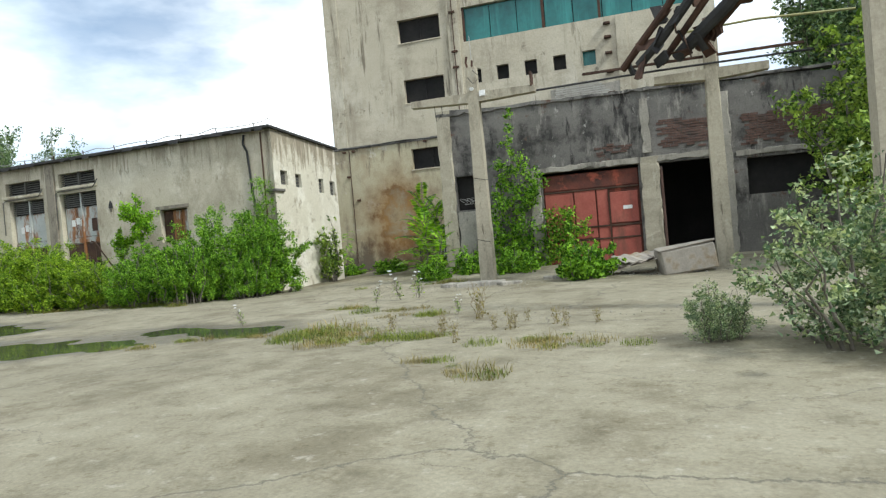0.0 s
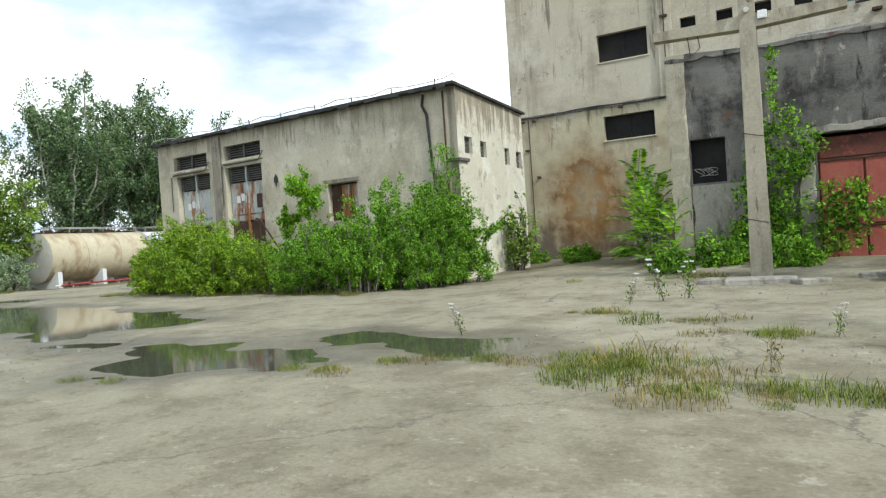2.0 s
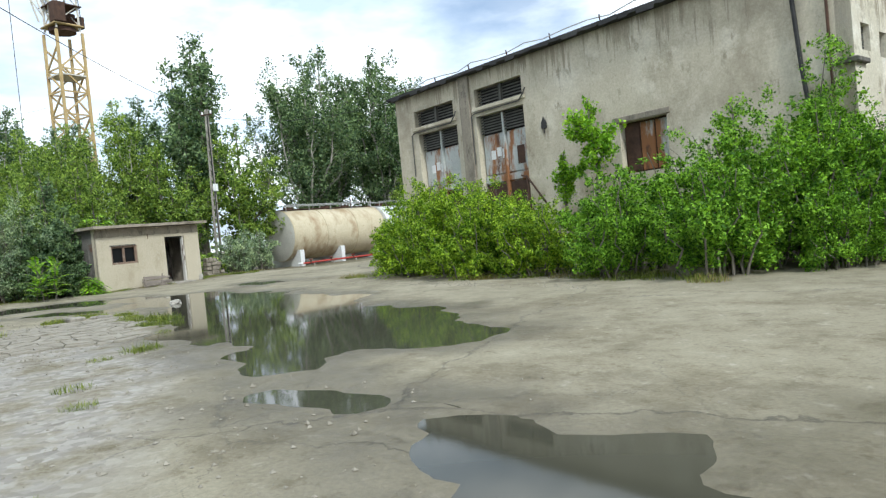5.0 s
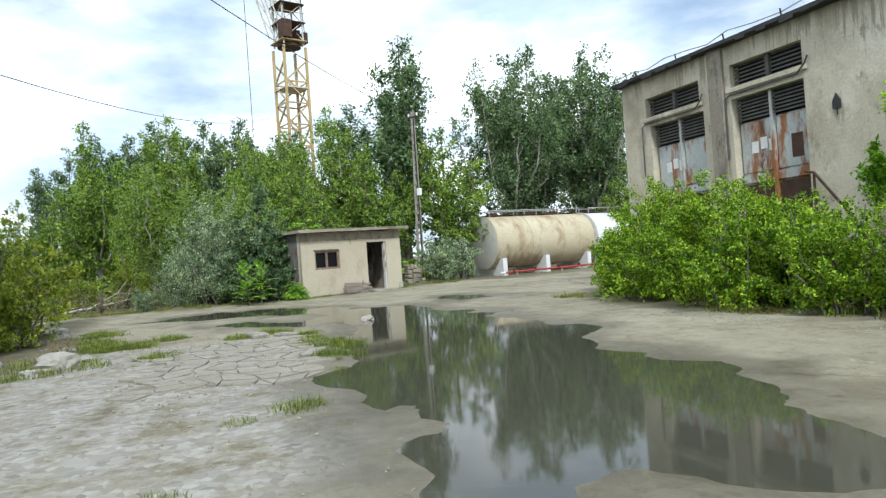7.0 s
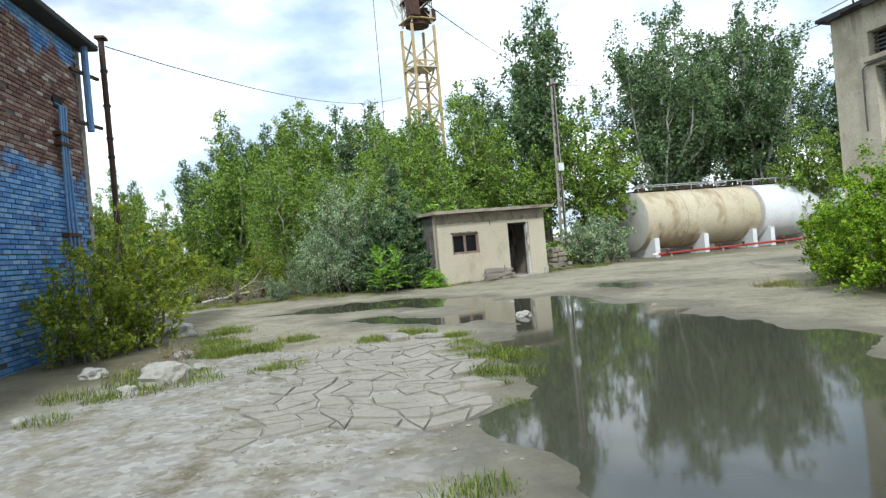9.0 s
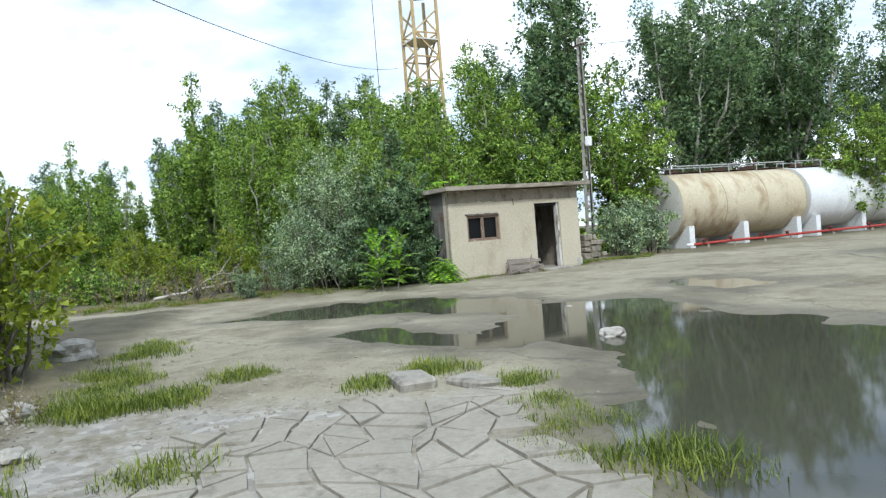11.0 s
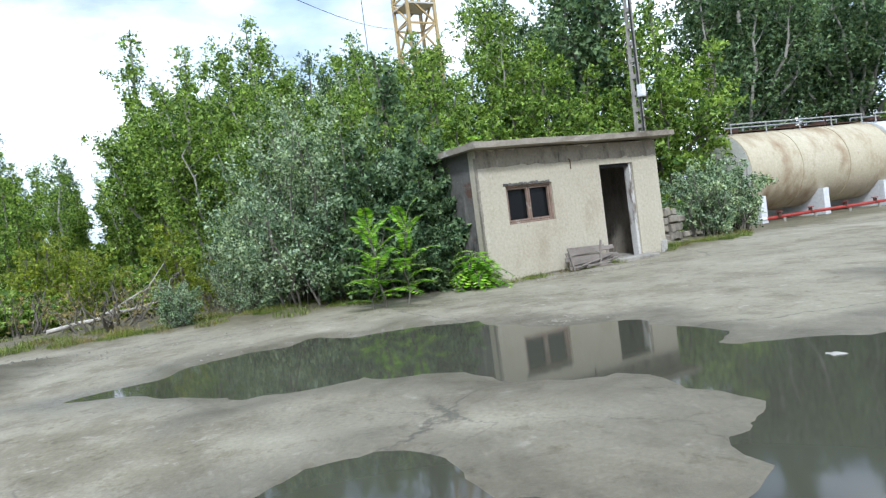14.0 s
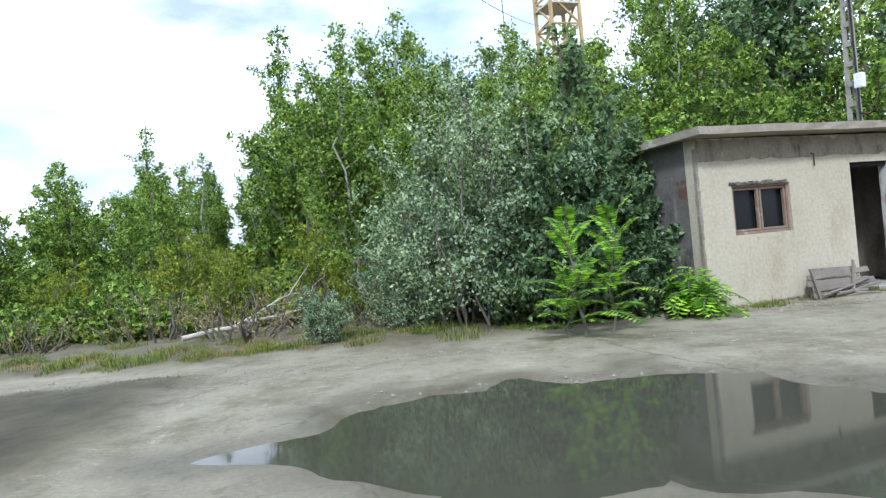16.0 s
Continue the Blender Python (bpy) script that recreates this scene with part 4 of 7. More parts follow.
    part("cable_run", tube(bmesh.new(), [(7.05, -0.16, z) for z in (6.9, 8.5, 10.5, 12.5, 16)], 0.025, 5), RUST, b)
    part("cable_run", tube(bmesh.new(), [(0.1 + k * 0.97, -0.1, 6.74 - 0.05 * math.sin(k * 1.3)) for k in range(8)], 0.025, 5), CABLE, b)
    part("cable_run", tube(bmesh.new(), [(0.62, -0.03, 6.6), (0.64, -0.03, 3.0), (0.62, -0.03, 0.5)], 0.02, 5), RUST, b)
    for u, v in ((0.35, 6.55), (0.9, 6.55), (5.0, 6.6), (1.0, 3.9), (0.5, 5.2)):
        part("bracket", boxm(u - 0.09, u + 0.09, -0.12, -0.004, v - 0.05, v + 0.05, 0.01), RUST, b)
    wg = part("wicket_gate", boxm(5.36, 6.34, -0.05, -0.01, 1.02, 1.08), GALV, b, "leaning grey slatted wicket gate")
    for k in range(7):
        part("slat", moved(boxm(-0.045, 0.045, -0.03, -0.005, 0.0, 1.25, 0.004), pose(5.42 + 0.14 * k, -0.05, 0.05, 0, 2, 0)), GALV, wg)
    # patch of exposed masonry over the low annex
    ep = part("brick_patch", rough_bar(11.7, 15.2, -0.035, 0.015, 7.4, 8.25, 0.12, 0.3, 21), PALE_CONCRETE, b, "patch of exposed pale masonry")
    for k in range(9):
        part("course", boxm(11.9 + 0.05 * (k % 2), 15.0 - 0.12 * k, -0.055, -0.037, 7.42 + k * 0.105, 7.50 + k * 0.105, 0.008), STONE, ep)
    return b


build_tower()


# ---- burnt annex with the red gate ----
def build_annex():
    b = thing("burnt_annex", pose(-7.74, 22.26, 0, 0, 0, 9.2), "low soot-blackened concrete annex with a red steel gate", "building")
    L, H, D = 15.0, 5.95, 8.9
    gate, door = (3.55, 6.78, -0.2, 3.36), (7.45, 9.22, -0.2, 3.32)
    win, win2 = (0.48, 1.38, 2.36, 3.58), (10.15, 12.6, 2.0, 3.18)
    win3 = (13.0, 14.4, 2.0, 3.18)
    part("wall", wall_mesh((0, L), (-0.3, H), [gate, door, win, win2, win3], 0.35, top=lambda u: H - 0.02 * u + 0.05 * math.sin(u * 2.3)), SOOT_SHADE, b)
    part("wall", moved(wall_mesh((0.36, D), (-0.3, H), [], 0.3), Matrix.Translation((0.3, 0, 0)) @ pose(0, 0, 0, 0, 0, 90)), SOOT_SHADE, b)
    part("wall", boxm(L - 0.3, L, 0.36, D, -0.3, H - 0.35), SOOT_SHADE, b)
    part("roof", boxm(0.02, L - 0.02, 0.36, D, H - 0.5, H - 0.33), ROOF_FELT, b)
    # near-black block and floor paint the shade seen through door and windows
    part("interior_shade", boxm(0.5, L - 0.5, 3.4, D - 0.2, -0.1, H - 0.6), SHADE_BLACK, b)
    part("floor_slab", boxm(0.31, L - 0.31, 0.36, 3.39, -0.3, 0.05), SHADE_BLACK, b)
    # pale posts and beams that stand out of the blackened plaster
    part("post", rough_bar(-0.06, 0.46, -0.08, -0.004, -0.3, H + 0.02, 0.04, seed=1), POLE, b, "pale corner post")
    part("post", rough_bar(6.84, 7.46, -0.10, -0.004, -0.3, 3.55, 0.06, seed=2), POLE, b, "chipped pale door post")
    part("post", rough_bar(3.1, 3.5, -0.05, -0.004, -0.3, 3.5, 0.05, seed=3), PALE_CONCRETE, b)
    part("post", rough_bar(6.95, 7.25, -0.06, -0.004, 3.7, 5.5, 0.07, seed=4), PALE_CONCRETE, b)
    part("post", rough_bar(9.3, 9.75, -0.06, -0.004, -0.3, 5.4, 0.06, seed=5), PALE_CONCRETE, b)
    part("lintel", rough_bar(3.4, 9.7, -0.06, -0.004, 3.36, 3.58, 0.055, seed=6), PALE_CONCRETE, b)
    part("lintel", rough_bar(9.85, 14.8, -0.06, -0.004, 3.26, 3.46, 0.05, seed=7), PALE_CONCRETE, b)
    part("coping", rough_bar(-0.06, L, -0.09, 0.30, H - 0.20, H - 0.07, 0.035, seed=8), SOOT_SHADE, b)
    part("plaster_patch", rough_bar(0.47, 2.05, -0.03, -0.004, -0.3, 2.30, 0.06, seed=31), PALE_CONCRETE, b, "pale plaster left below the window")
    # bare brick where the plaster fell off
    rnd = random.Random(11)
    for (u0, u1, v0, v1) in ((7.45, 9.2, 3.72, 4.75), (10.0, 14.6, 3.6, 4.7), (5.3, 6.7, 3.72, 4.15)):
        rows = int((v1 - v0) / 0.085)
        for r in range(rows):
            u = u0 + (0.13 if r % 2 else 0.0) + rnd.uniform(-0.05, 0.05)
            while u < u1 - 0.2:
                ragged = min(u - u0, u1 - u, (v1 - v0) / 2 - abs(v0 + r * 0.085 - (v0 + v1) / 2)) * 3
                if rnd.random() < 0.35 + ragged:
                    d = rnd.uniform(0.008, 0.035)
                    part("brick", boxm(u, u + 0.235, -d, -0.004, v0 + r * 0.085, v0 + r * 0.085 + 0.07), RED_BRICK, b)
                u += 0.255
    # gate of red steel leaves under a scorched panel
    g = part("gate", boxm(3.56, 6.77, 0.14, 0.19, -0.15, 3.26), BURNT_PAINT, b, "red painted steel gate, scorched at the top")
    part("header_panel", boxm(3.6, 6.74, 0.10, 0.135, 2.72, 3.22, 0.01), BURNT_PAINT, g)
    for u0, u1, v0, v1 in ((3.6, 4.55, -0.1, 2.64), (4.6, 5.30, 1.0, 2.64), (4.6, 5.30, -0.1, 0.92), (5.35, 5.72, -0.1, 2.64), (5.78, 6.70, 1.45, 2.50), (5.78, 6.70, -0.1, 1.33)):
        part("leaf_panel", boxm(u0, u1, 0.09, 0.135, v0, v1, 0.012), RED_PAINT, g)
    for v in (2.66, 1.38, 0.95):
        part("rail", boxm(3.58, 6.75, 0.065, 0.105 if v < 2 else 0.12, v - 0.03, v + 0.03, 0.008), RUST, g)
    part("wicket_frame", boxm(5.73, 5.775, 0.05, 0.13, -0.1, 2.6), RUST, g)
    part("marking", boxm(6.2, 6.5, 0.082, 0.088, 1.9, 2.02), PAPER, g, "white scuffed paint mark")
    # window with wire in it, before a near-black panel of painted shade
    w = part("window", boxm(win[0], win[1], 0.26, 0.30, win[2], win[3]), SHADE_BLACK, b, "broken window with tangled wire")
    for k in range(4):
        c0 = Vector((win[0] + 0.2 + 0.12 * k, 0.12, win[2] + 0.2))
        part("wire", tube(bmesh.new(), [c0 + Vector((0.13 * math.sin(a * (1.3 + 0.2 * k)), 0.02 * math.sin(a), 0.11 * (1 - math.cos(a)))) for a in [i * 0.6 for i in range(12)]], 0.006, 4), GALV, w)
    part("door_jamb", boxm(7.47, 7.56, 0.0, 0.3, -0.1, 3.2, 0.01, 0.02), RED_BRICK, b)
    # near-black panels carry the shade of these two openings
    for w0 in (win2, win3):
        part("window", boxm(w0[0], w0[1], 0.28, 0.32, w0[2], w0[3]), SHADE_BLACK, b, "window opening filled with a panel of painted shade")
    return b


build_annex()


# ---- hut ----
HUT_ROOF = weathered("roof_slab_concrete", (0.25, 0.215, 0.165), (0.35, 0.31, 0.25), [((0.18, 0.155, 0.12), 0.52, 0.64, (1.6, 1.6, 3.0), None), ((0.48, 0.455, 0.40), 0.58, 0.66, (2.4, 2.4, 2.4), None)], big=1.0, bump=0.5)
PEELING = surface("peeling_white_paint", (0.50, 0.48, 0.44), (0.62, 0.60, 0.56), 2.0, 30, 0.8, 0.3, stain=(0.20, 0.17, 0.14), stain_at=(0.50, 0.58), stain_scale=(5, 5, 1.6))
def build_hut():
    b = thing("guard_hut", pose(-37.07, 10.29, 0, 0, 0, 112.5), "small cream plastered hut with an overhanging concrete roof", "hut")
    L, H, D = 4.82, 2.50, 2.0
    # local x runs along the front, local +y points to the back
    win, door = (0.62, 1.76, 1.06, 1.80), (3.08, 4.06, 0.04, 2.05)
    part("wall", wall_mesh((0, L), (-0.2, H), [win, door], 0.22), HUT_PLASTER, b)
    # side, back and inner walls darker than the front: shade put into their colour
    part("wall", boxm(0.0, 0.22, 0.225, D, -0.2, H), SOOT_SHADE, b, "side wall darkened with painted shade")
    part("wall", boxm(L - 0.22, L, 0.225, D, -0.2, H), HUT_DIRT_SHADE, b)
    part("wall", boxm(0.22, L - 0.22, D - 0.2, D, -0.2, H), SOOT_SHADE, b)
    # soot and the overhang's shade, painted as one darker band
    part("eave_shade_band", rough_bar(0.01, L - 0.01, -0.006, -0.003, 2.16, H, 0.05, 0.12, 12), HUT_DIRT_SHADE, b, "band of soot and painted shade under the eaves")
    part("floor_slab", boxm(0.22, L - 0.22, 0.0, D - 0.2, -0.15, 0.05), PALE_CONCRETE, b)
    # ceiling in near-black, the room's shade painted on
    part("ceiling", boxm(0.22, L - 0.22, 0.225, D - 0.2, H - 0.1, H - 0.005), SHADE_BLACK, b)
    part("partition", boxm(2.55, 2.65, 0.23, D - 0.21, 0.051, H - 0.11), SOOT_SHADE, b)
    part("post", boxm(3.4, 3.5, 1.3, 1.4, 0.051, 1.9), WOOD, b)
    bm = rough_bar(-0.2, L + 0.26, -0.36, D + 0.05, H + 0.004, H + 0.125, 0.012, 0.3, 9)
    for v in bm.verts:
        v.co.z += 0.008 * v.co.x
    part("roof", bm, HUT_ROOF, b, "thin overhanging concrete roof slab")
    # window with two casements
    w = part("window", boxm(win[0], win[1], 0.13, 0.15, win[2], win[3]), DIRTY_GLASS, b, "brown wooden two-leaf window")
    u0, u1, v0, v1 = win
    for a in ((u0, u0 + 0.04, v0, v1), (u1 - 0.04, u1, v0, v1), (u0 + 0.04, u1 - 0.04, v0, v0 + 0.04), (u0 + 0.04, u1 - 0.04, v1 - 0.04, v1)):
        part("frame", boxm(a[0], a[1], 0.04, 0.125, a[2], a[3], 0.006), WINDOW_WOOD, w)
    m = (u0 + u1) / 2
    for a0, a1 in ((u0 + 0.045, m - 0.008), (m + 0.008, u1 - 0.045)):
        for q in ((a0, a0 + 0.035, v0 + 0.045, v1 - 0.045), (a1 - 0.035, a1, v0 + 0.045, v1 - 0.045), (a0 + 0.036, a1 - 0.036, v0 + 0.045, v0 + 0.08), (a0 + 0.036, a1 - 0.036, v1 - 0.08, v1 - 0.045)):
            part("casement", boxm(q[0], q[1], 0.055, 0.11, q[2], q[3], 0.005), WINDOW_WOOD, w)
    bm = bmesh.new()
    rnd = random.Random(3)
    for k in range(24):
        u = u0 - 0.05 + k * 0.047
        box(bm, u, u + 0.05, -0.012, -0.002, v1 + rnd.uniform(-0.01, 0.01), v1 + rnd.uniform(0.025, 0.055), 0.0, 0.006)
    part("broken_reveal", bm, SOOT_SHADE, w)["kind"] = "stuff"
    # doorway frame, leaning board
    u0, u1, v0, v1 = door
    for a in ((u1 - 0.085, u1 - 0.005, 0.03, 0.19, v0, v1), (u0 + 0.005, u0 + 0.06, 0.05, 0.18, v0, v1), (u0 + 0.06, u1 - 0.085, 0.05, 0.18, v1 - 0.07, v1 - 0.005)):
        part("door_frame", boxm(*a, 0.008), PEELING if a[0] > u0 + 0.5 else SHADE_BLACK, b)
    part("plaster_chip", boxm(u0 - 0.09, u0 - 0.02, -0.010, -0.003, 0.05, 0.32, 0.0, 0.008), HUT_DIRT_SHADE, b)
    part("threshold", boxm(u0 - 0.1, u1 + 0.15, -0.35, 0.0, -0.1, 0.07, 0.02, 0.015), PALE_CONCRETE, b)
    part("hook", tube(bmesh.new(), [(2.25, -0.01, 2.22), (2.26, -0.05, 2.2), (2.27, -0.04, 2.02)], 0.012, 5), RUST, b)
    part("plinth_break", boxm(L - 0.2, L + 0.02, -0.02, 0.1, -0.1, 0.3, 0.02, 0.03), STONE, b)
    bm = bmesh.new()
    for k in range(18):
        z = 0.2 + k * 0.12
        box(bm, -0.012, 0.03, -0.01, 0.05, z, z + 0.115, 0.0, 0.008)
    part("broken_corner", bm, HUT_DIRT_SHADE, b, "crumbled masonry edge")["kind"] = "stuff"
    return b


hut = build_hut()
HUT_M = hut.matrix_basis.copy()


def build_planks():
    rp = random.Random(17)
    b = thing("plank_stack", HUT_M @ pose(1.72, -0.22, 0.0), "weathered broken planks leaning at the hut wall", "planks")
    for k, (x0, z, ln, tilt, lean) in enumerate(((0.0, 0.05, 1.35, 1, -8), (0.04, 0.14, 1.3, -2, -10), (-0.04, 0.23, 1.32, 2, -14), (0.02, 0.32, 1.28, -1, -18), (0.1, 0.41, 1.0, 2, -20))):
        part("plank", moved(boxm(0, ln, -0.012, 0.012, -0.042, 0.042, 0.004, 0.006), pose(x0, 0.03 * k - 0.05, z, lean, tilt, 0)), WOOD, b)
    part("batten", moved(boxm(-0.02, 0.02, -0.015, 0.015, 0.0, 0.55, 0.004, 0.004), pose(0.75, -0.12, 0.0, -10, 18, 0)), WOOD, b)
    part("batten", moved(boxm(-0.02, 0.02, -0.015, 0.015, 0.0, 0.46, 0.004, 0.004), pose(0.08, -0.1, 0.0, -12, -4, 0)), WOOD, b)
    for k in range(7):
        part("stick", moved(boxm(0, rp.uniform(0.4, 1.1), -0.012, 0.012, -0.012, 0.012, 0.003, 0.004), pose(rp.uniform(-0.1, 0.6), -0.1 - 0.03 * k, 0.03 + rp.uniform(0, 0.06), 0, rp.uniform(-7, 5), rp.uniform(-14, 14))), WOOD, b)


build_planks()


# ---- fuel tanks ----
TD = Vector((-0.228, 0.974, 0)).normalized()
TANK_YAW = math.degrees(math.atan2(TD.y, TD.x))


def build_tank(start, length, body_mat, end_mat, label):
    b = thing("fuel_tank", pose(start[0], start[1], start[2], 0, 0, TANK_YAW), label, "tank", "row of tanks")
    R, cz = 1.70, 2.17
    bm = bmesh.new()
    seg, rings = 48, 9
    xs = [0.0] + [length * k / rings for k in range(1, rings)] + [length]
    loops = []
    for x in xs:
        loops.append([bm.verts.new((x, R * math.cos(2 * math.pi * i / seg), cz + R * math.sin(2 * math.pi * i / seg))) for i in range(seg)])
    for a, c in zip(loops, loops[1:]):
        for i in range(seg):
            bm.faces.new((a[i], c[i], c[(i + 1) % seg], a[(i + 1) % seg]))
    body = part("shell", bm, body_mat, b, smooth=True)
    for x, s in ((0.0, -1), (length, 1)):
        bm = bmesh.new()
        prev = None
        for r, d in ((R, 0.0), (R * 0.9, 0.06), (R * 0.6, 0.13), (R * 0.3, 0.16)):
            cur = [bm.verts.new((x + s * d, r * math.cos(2 * math.pi * i / seg), cz + r * math.sin(2 * math.pi * i / seg))) for i in range(seg)]
            if prev:
                for i in range(seg):
                    bm.faces.new((prev[i], prev[(i + 1) % seg], cur[(i + 1) % seg], cur[i]))
            prev = cur
        bm.faces.new(prev)
        bmesh.ops.recalc_face_normals(bm, faces=bm.faces)
        part("end_cap", bm, end_mat, b, "dished tank end with rust spots", smooth=True)
    for x in (0.02, length * 0.34, length * 0.67, length - 0.02):
        bm = bmesh.new()
        for i in range(seg):
            a0, a1 = 2 * math.pi * i / seg, 2 * math.pi * (i + 1) / seg
            beam(bm, (x, (R + 0.004) * math.cos(a0), cz + (R + 0.004) * math.sin(a0)), (x, (R + 0.004) * math.cos(a1), cz + (R + 0.004) * math.sin(a1)), 0.012, 0.05)
        part("weld_seam", bm, body_mat, b)
    # saddles
    for x in (0.55, length * 0.49, length - 0.55):
        bm = bmesh.new()
        k = 14
        half = 1.6
        top = []
        for i in range(k + 1):
            y = -half + 2 * half * i / k
            top.append(cz - math.sqrt(R * R - y * y) if abs(y) < R * 0.985 else cz)
        front, back = [], []
        for xx, arr in ((x - 0.16, front), (x + 0.16, back)):
            for i in range(k + 1):
                y = -half + 2 * half * i / k
                arr.append((bm.verts.new((xx, y, -0.1)), bm.verts.new((xx, y, min(top[i] - 0.004, 1.15)))))
        for i in range(k):
            for arr in (front, back):
                bm.faces.new((arr[i][0], arr[i + 1][0], arr[i + 1][1], arr[i][1]))
            bm.faces.new((front[i][1], front[i + 1][1], back[i + 1][1], back[i][1]))
        bm.faces.new((front[0][0], front[0][1], back[0][1], back[0][0]))
        bm.faces.new((front[k][0], front[k][1], back[k][1], back[k][0]))
        bmesh.ops.recalc_face_normals(bm, faces=bm.faces)
        part("saddle", bm, WHITE_PAINT, b, "white concrete saddle")
    # walkway with rail
    part("walkway", boxm(0.2, length - 0.2, -0.45, 0.45, cz + R + 0.02, cz + R + 0.06), RUST, b)
    for sy in (-0.62, 0.62):
        for k in range(5):
            x = 0.3 + k * (length - 0.6) / 4
            part("rail_post", tube(bmesh.new(), [(x, sy, cz + math.sqrt(R * R - sy * sy)), (x, sy, cz + R + 0.33)], 0.028, 6), GALV, b)
        part("rail", tube(bmesh.new(), [(0.25, sy, cz + R + 0.33), (length - 0.25, sy, cz + R + 0.33)], 0.03, 6), GALV, b)
    for x in (0.9, length * 0.5, length * 0.72):
        part("manhole", tube(bmesh.new(), [(x, 0, cz + R - 0.05), (x, 0, cz + R + 0.2)], 0.32, 16), RUST, b)
    part("vent_pipe", tube(bmesh.new(), [(length * 0.8, 0.1, cz + R), (length * 0.8, 0.1, cz + R + 0.55), (length * 0.84, 0.1, cz + R + 0.6)], 0.04, 6), RUST, b)
    return b


T0 = Vector((-50.93, 23.42, -0.35))
build_tank(T0, 8.3, CREAM_PAINT, GREY_PAINT, "cream horizontal fuel tank with rust stains on white saddles")
build_tank(T0 + TD * 8.62, 8.3, WHITE_PAINT, GREY_PAINT, "white horizontal fuel tank on white saddles")


def build_red_pipe():
    b = thing("fuel_pipe", pose(T0.x, T0.y, T0.z, 0, 0, TANK_YAW), "red painted low fuel pipe with valves before the tanks", "pipe")
    y = -1.98
    part("pipe", tube(bmesh.new(), [(0.3, y + 0.1, 0.24), (2.5, y, 0.27), (5.5, y, 0.26), (8.2, y, 0.28), (16, y, 0.28)], 0.065, 8), RED_PIPE, b)
    for x in (0.9, 2.6, 4.6, 6.4, 9.5, 12.5):
        v = part("valve", tube(bmesh.new(), [(x, y, 0.26), (x, y, 0.44)], 0.075, 8), RUST, b, "rusty valve with handwheel")
        part("handwheel", tube(bmesh.new(), [(x, y, 0.45), (x, y, 0.48)], 0.13, 10), RED_PIPE, v)
        part("stand", tube(bmesh.new(), [(x + 0.25, y, -0.05), (x + 0.25, y, 0.2)], 0.06, 6), PALE_CONCRETE, b)
    part("spout", tube(bmesh.new(), [(0.3, y + 0.1, 0.24), (-0.1, y + 0.1, 0.25)], 0.07, 8), WHITE_PAINT, b)


build_red_pipe()


